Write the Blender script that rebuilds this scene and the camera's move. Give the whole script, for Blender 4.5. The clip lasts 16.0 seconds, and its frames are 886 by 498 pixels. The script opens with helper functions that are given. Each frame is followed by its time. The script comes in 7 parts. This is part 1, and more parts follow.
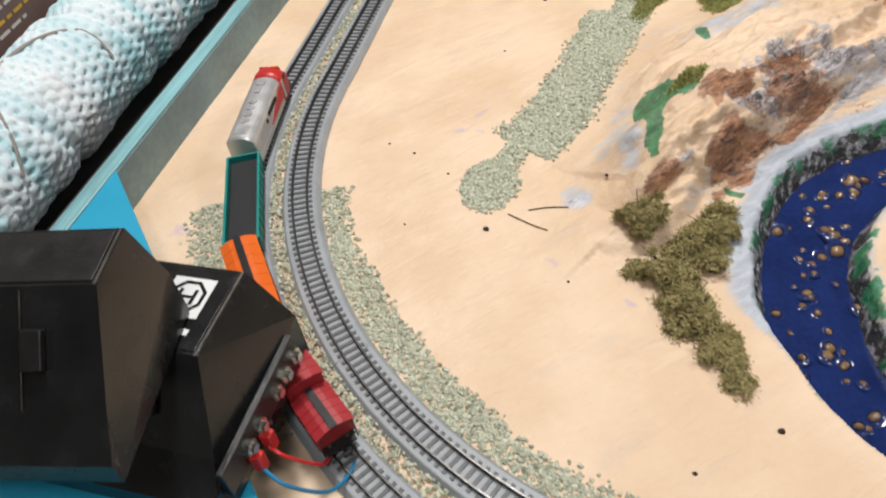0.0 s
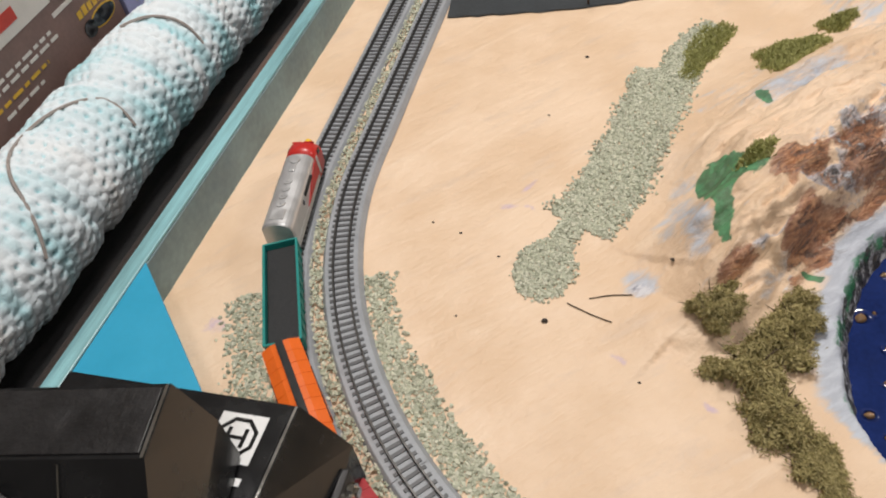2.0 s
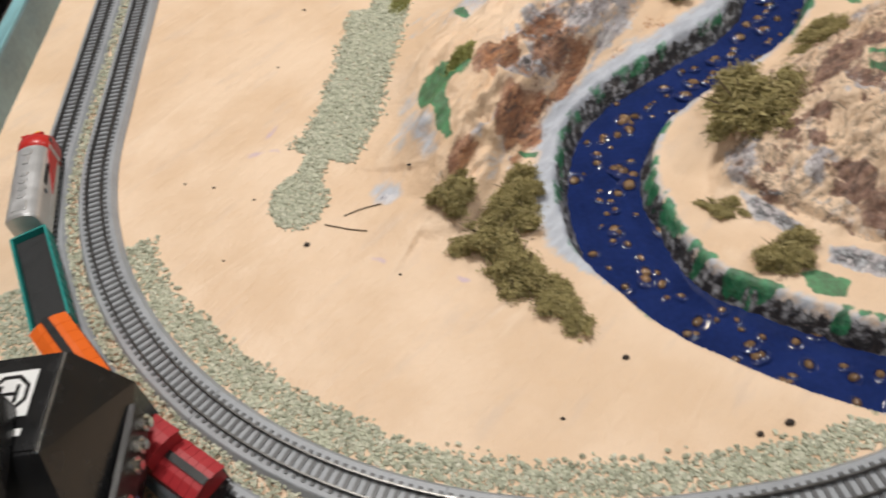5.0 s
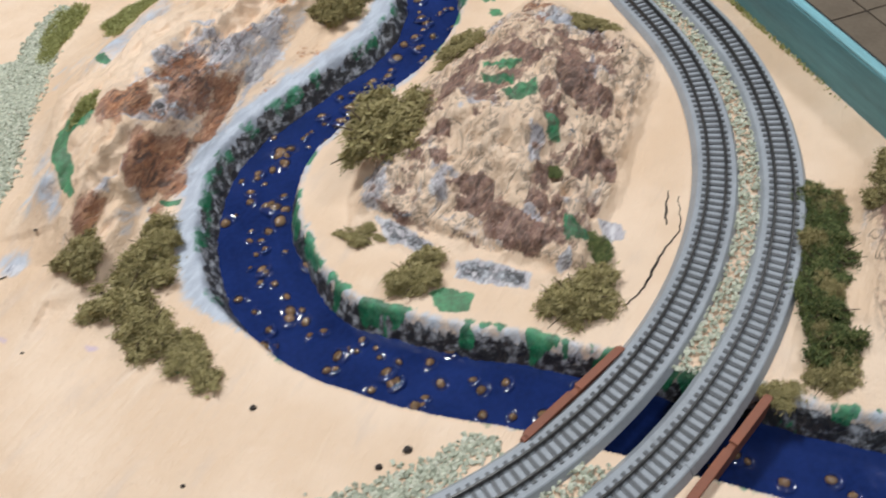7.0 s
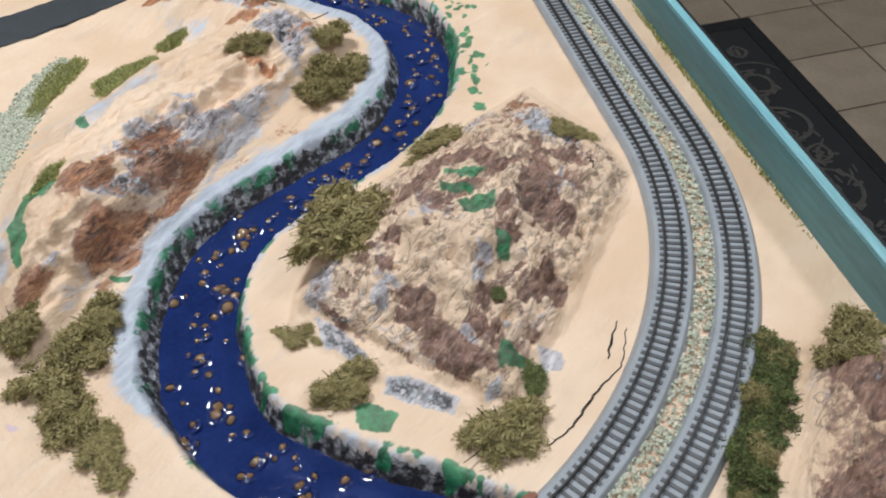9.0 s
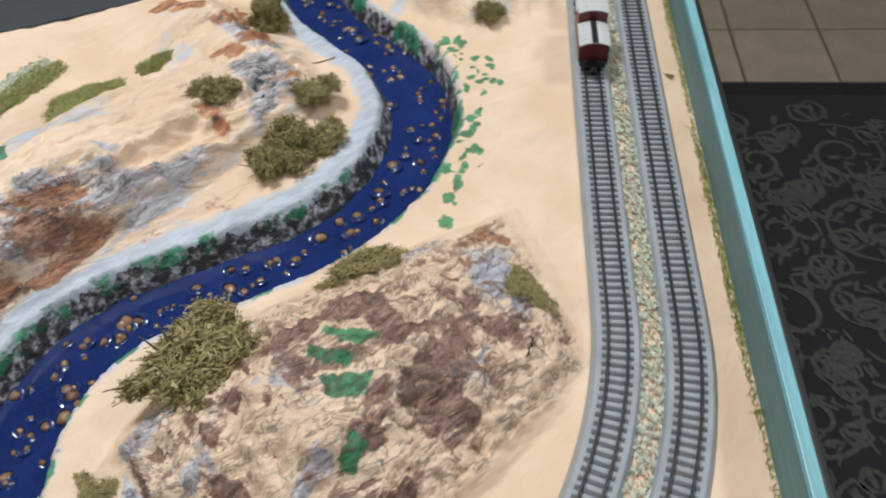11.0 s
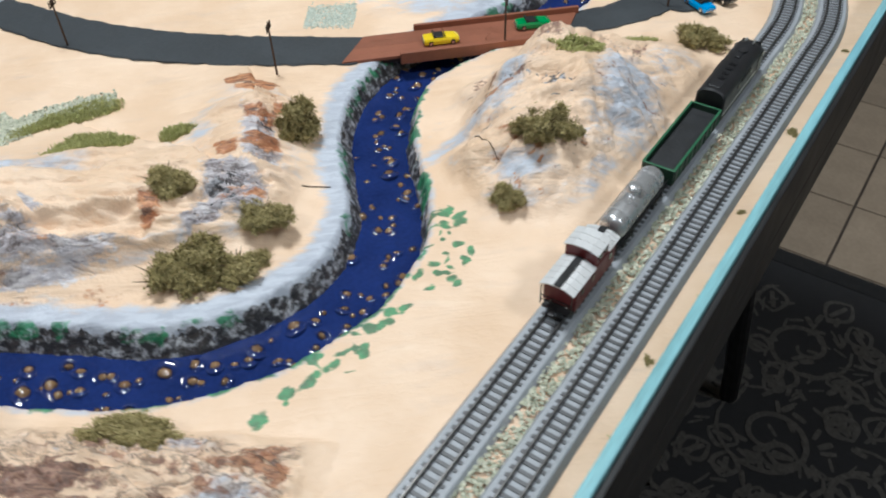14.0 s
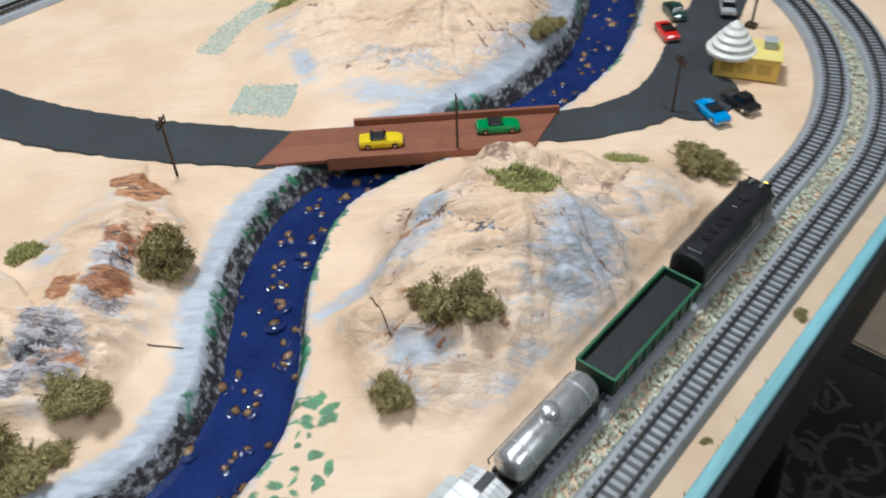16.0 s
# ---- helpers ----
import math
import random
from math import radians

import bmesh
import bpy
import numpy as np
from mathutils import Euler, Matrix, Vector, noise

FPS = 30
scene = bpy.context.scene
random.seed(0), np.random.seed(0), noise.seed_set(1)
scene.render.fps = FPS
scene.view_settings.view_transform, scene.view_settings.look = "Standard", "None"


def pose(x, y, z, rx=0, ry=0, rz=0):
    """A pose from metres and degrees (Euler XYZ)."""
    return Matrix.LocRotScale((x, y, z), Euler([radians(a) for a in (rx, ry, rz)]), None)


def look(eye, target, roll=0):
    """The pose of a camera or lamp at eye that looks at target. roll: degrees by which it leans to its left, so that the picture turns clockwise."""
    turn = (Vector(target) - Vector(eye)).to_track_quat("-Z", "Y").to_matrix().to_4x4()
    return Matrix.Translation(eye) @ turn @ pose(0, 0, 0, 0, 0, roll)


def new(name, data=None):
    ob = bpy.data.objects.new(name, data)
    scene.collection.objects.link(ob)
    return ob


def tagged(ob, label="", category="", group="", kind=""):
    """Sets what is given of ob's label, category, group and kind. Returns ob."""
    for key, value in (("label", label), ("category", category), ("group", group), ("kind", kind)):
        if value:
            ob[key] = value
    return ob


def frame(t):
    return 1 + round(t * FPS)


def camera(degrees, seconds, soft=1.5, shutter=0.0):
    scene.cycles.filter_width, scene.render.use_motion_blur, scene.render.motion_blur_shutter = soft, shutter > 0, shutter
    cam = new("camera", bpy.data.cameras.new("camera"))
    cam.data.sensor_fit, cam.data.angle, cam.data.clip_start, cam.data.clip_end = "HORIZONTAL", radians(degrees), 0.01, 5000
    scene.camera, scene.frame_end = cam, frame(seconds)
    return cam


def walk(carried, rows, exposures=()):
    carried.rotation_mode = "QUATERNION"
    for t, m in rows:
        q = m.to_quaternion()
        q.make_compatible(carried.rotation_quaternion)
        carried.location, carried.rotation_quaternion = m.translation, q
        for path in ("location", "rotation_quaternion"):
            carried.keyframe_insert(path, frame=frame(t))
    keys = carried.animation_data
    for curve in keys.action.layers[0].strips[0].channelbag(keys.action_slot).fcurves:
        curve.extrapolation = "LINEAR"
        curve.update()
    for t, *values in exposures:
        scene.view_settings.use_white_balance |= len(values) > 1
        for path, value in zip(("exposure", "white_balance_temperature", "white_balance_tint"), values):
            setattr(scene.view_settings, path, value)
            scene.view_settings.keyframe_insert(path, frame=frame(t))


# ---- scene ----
cam = camera(56.9, 16.0, 1.9, 0.5)
PATH = [
    (0, (-0.057, -0.368, 0.326), (-0.57, 0.921, -1.115), -10.9),
    (0.5, (-0.062, -0.354, 0.336), (-0.589, 0.94, -1.095), -11.8),
    (1, (-0.069, -0.349, 0.344), (-0.606, 0.96, -1.07), -12.1),
    (1.5, (-0.086, -0.333, 0.339), (-0.63, 0.968, -1.079), -12.6),
    (2, (-0.09, -0.322, 0.336), (-0.631, 0.984, -1.079), -12.9),
    (2.5, (-0.099, -0.318, 0.34), (-0.593, 1.01, -1.071), -12.6),
    (3, (-0.112, -0.322, 0.344), (-0.545, 1.025, -1.069), -12.6),
    (3.2, (-0.114, -0.324, 0.346), (-0.524, 1.022, -1.076), -12.7),
    (5.3, (-0.053, -0.375, 0.325), (-0.051, 0.947, -1.176), -11.0),
    (5.5, (-0.047, -0.376, 0.325), (0.002, 0.936, -1.184), -10.5),
    (6, (-0.021, -0.385, 0.322), (0.144, 0.914, -1.189), -9.5),
    (6.5, (0.011, -0.387, 0.319), (0.276, 0.915, -1.176), -8.0),
    (7, (0.045, -0.376, 0.313), (0.35, 0.909, -1.189), -7.3),
    (7.5, (0.065, -0.37, 0.319), (0.363, 0.918, -1.182), -6.5),
    (8, (0.077, -0.365, 0.326), (0.365, 0.944, -1.159), -5.8),
    (8.5, (0.089, -0.36, 0.33), (0.347, 0.984, -1.128), -5.5),
    (9, (0.105, -0.354, 0.332), (0.333, 1.005, -1.118), -4.6),
    (9.5, (0.132, -0.344, 0.329), (0.326, 1.024, -1.117), -5.1),
    (9.7, (0.146, -0.326, 0.318), (0.354, 1.023, -1.143), -5.6),
    (11.8, (0.2719, -0.2062, 0.3230), (-0.1152, 1.0676, -1.1628), -1.87),
    (12, (0.2740, -0.2030, 0.3186), (-0.1466, 1.0882, -1.1371), -1.28),
    (12.5, (0.2788, -0.1570, 0.3203), (-0.1812, 1.1499, -1.1177), -0.50),
    (13, (0.309, -0.113, 0.316), (-0.213, 1.173, -1.123), -2.3),
    (13.5, (0.3606, -0.0796, 0.3152), (-0.3846, 1.1346, -1.0884), -3.5),
    (14, (0.4135, -0.052, 0.3165), (-0.44, 1.1305, -1.0525), -2.1),
    (14.5, (0.4447, -0.0365, 0.3145), (-0.4808, 1.117, -1.0312), -1.5),
    (15, (0.435, 0.018, 0.313), (-0.479, 1.193, -1.022), -1.2),
    (15.5, (0.399, 0.067, 0.313), (-0.493, 1.251, -1.029), -0.8),
    (16, (0.401, 0.122, 0.3), (-0.603, 1.205, -1.049), -2.7),
]
walk(cam, [(t, look(eye, target, roll)) for t, eye, target, roll in PATH],
     [(0, -0.1, 6150, 7), (1.5, -0.24, 6300, 9), (3.2, -0.34, 6450, 10), (5.3, -0.26, 6300, 8), (6.5, -0.24, 5950, 7), (7.2, -0.16, 5600, 5), (9.7, -0.17, 5600, 5), (12, -0.19, 5750, 3), (14, -0.1, 5550, 3), (15, -0.05, 5450, 3), (16, -0.16, 5500, 3)])

# ---- light: a lamp over the layout, two added fill lamps, weak room air ----
world = bpy.data.worlds.new("room_air")
scene.world = world
world.use_nodes = True
world.node_tree.nodes["Background"].inputs[0].default_value = (0.85, 0.9, 1.0, 1)
world.node_tree.nodes["Background"].inputs[1].default_value = 0.12


def disk_light(x, y, z, size, watts, color):
    data = bpy.data.lights.new("key_fill_light", "AREA")
    data.shape, data.size, data.energy, data.color = "DISK", size, watts, color
    ob = new("key_fill_light", data)
    ob.matrix_world = pose(x, y, z)
    return ob


disk_light(-0.22, 0.43, 1.5, 0.3, 24, (1.0, 0.94, 0.87))
# unseen fill lamps, added to brighten the near side, the floor and east slopes
disk_light(0.1, -0.85, 1.4, 0.3, 7, (1.0, 0.95, 0.9))
disk_light(1.5, 0.35, 1.58, 0.4, 16, (1.0, 0.95, 0.9))

# ---- materials ----
MATS = {}


def link(nt, a, b):
    nt.links.new(a, b)


def mat(name, color, rough=0.6, metal=0.0, var=0.12, scale=60.0, bump=0.0, bscale=None, coat=0.0, spec=0.5, vary_object=0.0, stain=0.0, stain_col=(0.1, 0.08, 0.06), emit=None, stretch=None):
    """A painted or moulded surface: base colour, grain and stains at two scales, fine relief."""
    if name in MATS:
        return MATS[name]
    m = bpy.data.materials.new(name)
    m.use_nodes = True
    nt = m.node_tree
    b = nt.nodes["Principled BSDF"]
    tc = nt.nodes.new("ShaderNodeTexCoord")
    where = tc.outputs["Object"]
    if stretch:
        mp = nt.nodes.new("ShaderNodeMapping")
        mp.inputs["Scale"].default_value = stretch
        link(nt, where, mp.inputs["Vector"])
        where = mp.outputs[0]
    n1 = nt.nodes.new("ShaderNodeTexNoise")
    n1.inputs["Scale"].default_value, n1.inputs["Detail"].default_value = scale, 6
    link(nt, where, n1.inputs["Vector"])
    n2 = nt.nodes.new("ShaderNodeTexNoise")
    n2.inputs["Scale"].default_value, n2.inputs["Detail"].default_value = scale * 9, 4
    link(nt, where, n2.inputs["Vector"])
    add = nt.nodes.new("ShaderNodeMath")
    add.operation = "MULTIPLY_ADD"
    link(nt, n2.outputs["Fac"], add.inputs[0])
    add.inputs[1].default_value = 0.6
    link(nt, n1.outputs["Fac"], add.inputs[2])
    fac = add.outputs[0]
    if vary_object:
        oi = nt.nodes.new("ShaderNodeObjectInfo")
        ma = nt.nodes.new("ShaderNodeMath")
        ma.operation = "MULTIPLY_ADD"
        link(nt, oi.outputs["Random"], ma.inputs[0])
        ma.inputs[1].default_value = vary_object
        link(nt, fac, ma.inputs[2])
        fac = ma.outputs[0]
    mr = nt.nodes.new("ShaderNodeMapRange")
    mr.inputs["From Min"].default_value, mr.inputs["From Max"].default_value = 0.45, 1.15 + vary_object
    mr.inputs["To Min"].default_value, mr.inputs["To Max"].default_value = 1 - var, 1 + var
    link(nt, fac, mr.inputs["Value"])
    mul = nt.nodes.new("ShaderNodeVectorMath")
    mul.operation = "SCALE"
    mul.inputs[0].default_value = color
    link(nt, mr.outputs[0], mul.inputs["Scale"])
    col = mul.outputs[0]
    if stain:
        n3 = nt.nodes.new("ShaderNodeTexNoise")
        n3.inputs["Scale"].default_value, n3.inputs["Detail"].default_value = scale * 0.35, 8
        link(nt, where, n3.inputs["Vector"])
        r = nt.nodes.new("ShaderNodeMapRange")
        r.inputs["From Min"].default_value, r.inputs["From Max"].default_value = 0.52, 0.75
        r.inputs["To Max"].default_value = stain
        link(nt, n3.outputs["Fac"], r.inputs["Value"])
        mx = nt.nodes.new("ShaderNodeMix")
        mx.data_type = "RGBA"
        link(nt, r.outputs[0], mx.inputs["Factor"])
        link(nt, col, mx.inputs["A"])
        mx.inputs["B"].default_value = (*stain_col, 1)
        col = mx.outputs["Result"]
    link(nt, col, b.inputs["Base Color"])
    rr = nt.nodes.new("ShaderNodeMapRange")
    rr.inputs["From Min"].default_value, rr.inputs["From Max"].default_value = 0.3, 0.7
    rr.inputs["To Min"].default_value, rr.inputs["To Max"].default_value = max(0.02, rough - 0.08), min(1, rough + 0.08)
    link(nt, n1.outputs["Fac"], rr.inputs["Value"])
    link(nt, rr.outputs[0], b.inputs["Roughness"])
    b.inputs["Metallic"].default_value = metal
    b.inputs["Coat Weight"].default_value = coat
    b.inputs["Coat Roughness"].default_value = 0.08
    b.inputs["Specular IOR Level"].default_value = spec
    if bump:
        nb = nt.nodes.new("ShaderNodeTexNoise")
        nb.inputs["Scale"].default_value, nb.inputs["Detail"].default_value = bscale or scale * 4, 5
        link(nt, tc.outputs["Object"], nb.inputs["Vector"])
        bp = nt.nodes.new("ShaderNodeBump")
        bp.inputs["Strength"].default_value, bp.inputs["Distance"].default_value = bump, 0.001
        link(nt, nb.outputs["Fac"], bp.inputs["Height"])
        link(nt, bp.outputs[0], b.inputs["Normal"])
    if emit:
        b.inputs["Emission Color"].default_value, b.inputs["Emission Strength"].default_value = (*emit[:3], 1), emit[3]
    MATS[name] = m
    return m


# ---- mesh helpers ----
def part(name, bm, material, parent, label="", smooth=False):
    me = bpy.data.meshes.new(name)
    bm.to_mesh(me)
    bm.free()
    me.materials.append(material)
    if smooth:
        for p in me.polygons:
            p.use_smooth = True
    ob = new(name, me)
    ob.parent = parent
    if label:
        tagged(ob, label)
    return ob


def share(name, mesh, parent, m):
    ob = new(name, mesh)
    ob.parent = parent
    ob.matrix_basis = m
    return ob


def thing(name, bm, material, label, category, group="", kind="", smooth=False):
    ob = part(name, bm, material, None, "", smooth)
    return tagged(ob, label, category, group, kind)


def empty(name, label, category, group="", kind="", m=None):
    ob = new(name)
    ob.empty_display_size = 0.01
    if m is not None:
        ob.matrix_basis = m
    return tagged(ob, label, category, group, kind)


def B():
    return bmesh.new()


def box(bm, x0, x1, y0, y1, z0, z1, bev=0.0, m=None):
    mm = Matrix.Translation(((x0 + x1) / 2, (y0 + y1) / 2, (z0 + z1) / 2)) @ Matrix.Diagonal((abs(x1 - x0), abs(y1 - y0), abs(z1 - z0), 1))
    if m is not None:
        mm = m @ mm
    r = bmesh.ops.create_cube(bm, size=1.0, matrix=mm)
    if bev:
        ed = list({e for v in r["verts"] for e in v.link_edges})
        bmesh.ops.bevel(bm, geom=ed, offset=bev, segments=2, affect="EDGES", profile=0.5)
    return bm


def cyl(bm, p, axis, r, h, seg=16, r2=None, cap=True):
    """A cylinder or cone with its middle at p, along axis x, y or z."""
    rot = {"z": Matrix(), "x": Matrix.Rotation(math.pi / 2, 4, "Y"), "y": Matrix.Rotation(-math.pi / 2, 4, "X")}[axis]
    bmesh.ops.create_cone(bm, cap_ends=cap, segments=seg, radius1=r, radius2=r if r2 is None else r2, depth=h, matrix=Matrix.Translation(p) @ rot)
    return bm


def ball(bm, p, r, sx=1, sy=1, sz=1, sub=2):
    bmesh.ops.create_icosphere(bm, subdivisions=sub, radius=r, matrix=Matrix.Translation(p) @ Matrix.Diagonal((sx, sy, sz, 1)))
    return bm


def loft(bm, rings, close=True, caps=True):
    """Skin through rings of equally many points."""
    vs = [[bm.verts.new(p) for p in ring] for ring in rings]
    n = len(vs[0])
    for a, b in zip(vs, vs[1:]):
        for i in range(n if close else n - 1):
            bm.faces.new((a[i], a[(i + 1) % n], b[(i + 1) % n], b[i]))
    if caps:
        bm.faces.new(vs[0][::-1])
        bm.faces.new(vs[-1])
    bmesh.ops.recalc_face_normals(bm, faces=bm.faces)
    return bm


def sweep(bm, pts, profile, closed=False):
    """A profile of (side, up) pairs carried along a plan line of (x, y) at its own heights; side is to the right of travel."""
    rings = []
    n = len(pts)
    for i in range(n):
        a = pts[(i - 1) % n] if closed or i > 0 else pts[i]
        b = pts[(i + 1) % n] if closed or i < n - 1 else pts[i]
        d = Vector((b[0] - a[0], b[1] - a[1], 0)).normalized()
        s = Vector((d.y, -d.x, 0))
        rings.append([Vector((pts[i][0], pts[i][1], 0)) + s * u + Vector((0, 0, w)) for u, w in profile])
    if closed:
        rings.append(rings[0])
    return loft(bm, rings, True, not closed)


def tube(bm, pts, r, seg=6):
    rings = []
    for i, p in enumerate(pts):
        a, b = Vector(pts[max(0, i - 1)]), Vector(pts[min(len(pts) - 1, i + 1)])
        q = (b - a).normalized().to_track_quat("Z", "Y")
        rad = r[i] if isinstance(r, (list, tuple)) else r
        rings.append([Vector(p) + q @ Vector((math.cos(t) * rad, math.sin(t) * rad, 0)) for t in [k * math.tau / seg for k in range(seg)]])
    return loft(bm, rings)


def smooth_line(pts, per=10, closed=False):
    """Catmull-Rom through plan points."""
    out, n = [], len(pts)
    for i in range(n if closed else n - 1):
        p0, p1, p2, p3 = [np.array(pts[(i + k) % n] if closed else pts[min(max(i + k, 0), n - 1)], float) for k in (-1, 0, 1, 2)]
        for j in range(per):
            t = j / per
            out.append(tuple(0.5 * (2 * p1 + (p2 - p0) * t + (2 * p0 - 5 * p1 + 4 * p2 - p3) * t * t + (3 * p1 - p0 - 3 * p2 + p3) * t ** 3)))
    if not closed:
        out.append(tuple(pts[-1]))
    return out


def even(pts, step):
    """The line again, in even steps."""
    p = np.array(pts, float)
    s = np.r_[0, np.cumsum(np.linalg.norm(np.diff(p, axis=0), axis=1))]
    k = max(2, int(round(s[-1] / step)) + 1)
    u = np.linspace(0, s[-1], k)
    return np.c_[[np.interp(u, s, p[:, i]) for i in range(p.shape[1])]].T, s[-1]

# ---- the layout's ground: plaster landscape, river bed ----
RIVER = smooth_line([(0.33, -0.36), (0.262, -0.315), (0.2, -0.265), (0.125, -0.206), (0.085, -0.18), (0.058, -0.158), (0.034, -0.134), (0.022, -0.105), (0.0175, -0.07), (0.0195, -0.04),
                     (0.028, -0.012), (0.046, 0.013), (0.072, 0.031), (0.105, 0.048), (0.135, 0.066), (0.157, 0.087), (0.174, 0.113), (0.185, 0.145), (0.189, 0.178), (0.181, 0.211),
                     (0.162, 0.243), (0.136, 0.269), (0.113, 0.295), (0.094, 0.327), (0.085, 0.362), (0.088, 0.395), (0.102, 0.44), (0.118, 0.49), (0.124, 0.54), (0.118, 0.59),
                     (0.103, 0.64), (0.075, 0.7), (0.035, 0.77), (0.01, 0.85), (0.0, 0.95)], 8)
X0, X1, Y0, Y1, STEP = -0.384, 0.3565, -0.318, 0.892, 0.0013
WATER_Z = -0.0165


def lattice(ix, iy, seed):
    h = (ix.astype(np.int64) * 374761393 + iy.astype(np.int64) * 668265263 + seed * 974711) & 0x7FFFFFFF
    h = ((h ^ (h >> 13)) * 1274126177) & 0x7FFFFFFF
    return ((h ^ (h >> 16)) & 0xFFFF) / 65535.0


def vnoise(x, y, seed=0):
    ix, iy = np.floor(x), np.floor(y)
    fx, fy = x - ix, y - iy
    fx, fy = fx * fx * (3 - 2 * fx), fy * fy * (3 - 2 * fy)
    a, b, c, d = lattice(ix, iy, seed), lattice(ix + 1, iy, seed), lattice(ix, iy + 1, seed), lattice(ix + 1, iy + 1, seed)
    return (a * (1 - fx) + b * fx) * (1 - fy) + (c * (1 - fx) + d * fx) * fy


def fbm(x, y, scale, octaves=4, seed=0):
    t, amp, tot = 0, 1.0, 0
    for k in range(octaves):
        t = t + amp * vnoise(x * scale * 2 ** k, y * scale * 2 ** k, seed + 7 * k)
        tot += amp
        amp *= 0.5
    return t / tot


def facets(x, y, scale, seed):
    """Cracked rock: nearest and next cell distances, a random value for each cell and its tilted top."""
    px, py = x * scale, y * scale
    ix, iy = np.floor(px), np.floor(py)
    f1, f2 = np.full(x.shape, 9.0), np.full(x.shape, 9.0)
    val, tilt = np.zeros(x.shape), np.zeros(x.shape)
    for ox in (-1, 0, 1):
        for oy in (-1, 0, 1):
            cx, cy = ix + ox, iy + oy
            qx, qy = cx + lattice(cx, cy, seed), cy + lattice(cx, cy, seed + 1)
            d = np.hypot(px - qx, py - qy)
            v = lattice(cx, cy, seed + 2)
            t = (px - qx) * (lattice(cx, cy, seed + 3) - 0.5) + (py - qy) * (lattice(cx, cy, seed + 4) - 0.5)
            nearer = d < f1
            f2 = np.where(nearer, f1, np.minimum(f2, d))
            val, tilt = np.where(nearer, v, val), np.where(nearer, t, tilt)
            f1 = np.minimum(f1, d)
    return f1, f2, val, tilt


def along_folds(x, y, seed):
    """Folds like wet cloth pulled along the river's bank."""
    c, sn = math.cos(radians(42)), math.sin(radians(42))
    wob = 0.012 * (fbm(x, y, 22, 3, seed + 3) - 0.5)
    u, v = x * c + y * sn, -x * sn + y * c + wob
    n = fbm(u * 0.2, v, 70, 4, seed)
    return n, 1 - sstep(0.0, 0.035, np.abs(n - 0.5)), 1 - sstep(0.0, 0.03, np.abs(fbm(u * 0.3, v, 120, 3, seed + 40) - 0.48))


def near_line(x, y, pts):
    """Distance to a plan line, how far along it (0 to 1) and the side (plus: to the right of travel)."""
    best = np.full(x.shape, 9.0)
    along, side = np.zeros(x.shape), np.zeros(x.shape)
    n = len(pts) - 1
    for i in range(n):
        (ax, ay), (bx, by) = pts[i][:2], pts[i + 1][:2]
        dx, dy = bx - ax, by - ay
        t = np.clip(((x - ax) * dx + (y - ay) * dy) / (dx * dx + dy * dy + 1e-12), 0, 1)
        d = np.hypot(x - ax - t * dx, y - ay - t * dy)
        m = d < best
        best = np.where(m, d, best)
        along = np.where(m, (i + t) / n, along)
        side = np.where(m, np.sign((x - ax) * dy - (y - ay) * dx), side)
    return best, along, side


def sstep(a, b, v):
    t = np.clip((v - a) / (b - a), 0, 1)
    return t * t * (3 - 2 * t)


def ridge(x, y, rows, power=2.0):
    """A hump along a crest of (x, y, height, half width)."""
    d, u, s = near_line(x, y, [r[:2] for r in rows])
    k = np.linspace(0, 1, len(rows))
    h, w = np.interp(u, k, [r[2] for r in rows]), np.interp(u, k, [r[3] for r in rows])
    return h * np.exp(-(d / w) ** power)


# crests: (x, y, height, reach towards the river, reach towards the sand)
WEST_HILL = [(-0.078, -0.05, 0.008, 0.9, 0.03), (-0.066, -0.032, 0.024, 0.95, 0.034), (-0.058, -0.01, 0.036, 0.95, 0.036), (-0.044, 0.009, 0.047, 0.95, 0.045), (-0.025, 0.036, 0.048, 1.1, 0.06), (0.0, 0.076, 0.043, 1.35, 0.07),
             (0.028, 0.107, 0.037, 1.65, 0.075), (0.062, 0.15, 0.031, 1.7, 0.075), (0.09, 0.186, 0.028, 1.5, 0.06), (0.078, 0.222, 0.021, 1.5, 0.05), (0.044, 0.255, 0.025, 1.5, 0.05), (0.02, 0.275, 0.012, 1.0, 0.04)]
BRIDGE_HILL = [(0.222, 0.32, 0.036, 0.045), (0.21, 0.36, 0.05, 0.052), (0.206, 0.4, 0.05, 0.052), (0.222, 0.43, 0.032, 0.05), (0.238, 0.455, 0.018, 0.036)]
FAR_HILL = [(-0.03, 0.5, 0.03, 0.06), (0.02, 0.52, 0.034, 0.055), (0.045, 0.56, 0.03, 0.05), (0.02, 0.62, 0.028, 0.06)]
CORNER_HILL = [(0.29, -0.28, 0.026, 0.036), (0.308, -0.238, 0.03, 0.037), (0.33, -0.206, 0.028, 0.034)]


def scarp(x, y, rows):
    """A hill with a ledged face towards the river (right of travel) and a long slope on the other side."""
    d, u, s = near_line(x, y, [r[:2] for r in rows])
    k = np.linspace(0, 1, len(rows))
    h, wr, wl = (np.interp(u, k, [r[c] for r in rows]) for c in (2, 3, 4))
    face = np.interp(d / wr, (0, 0.011, 0.018, 0.0245, 0.034), (1, 0.76, 0.62, 0.2, 0))
    return h * np.where(s > 0, face, np.exp(-(d / wl) ** 2))


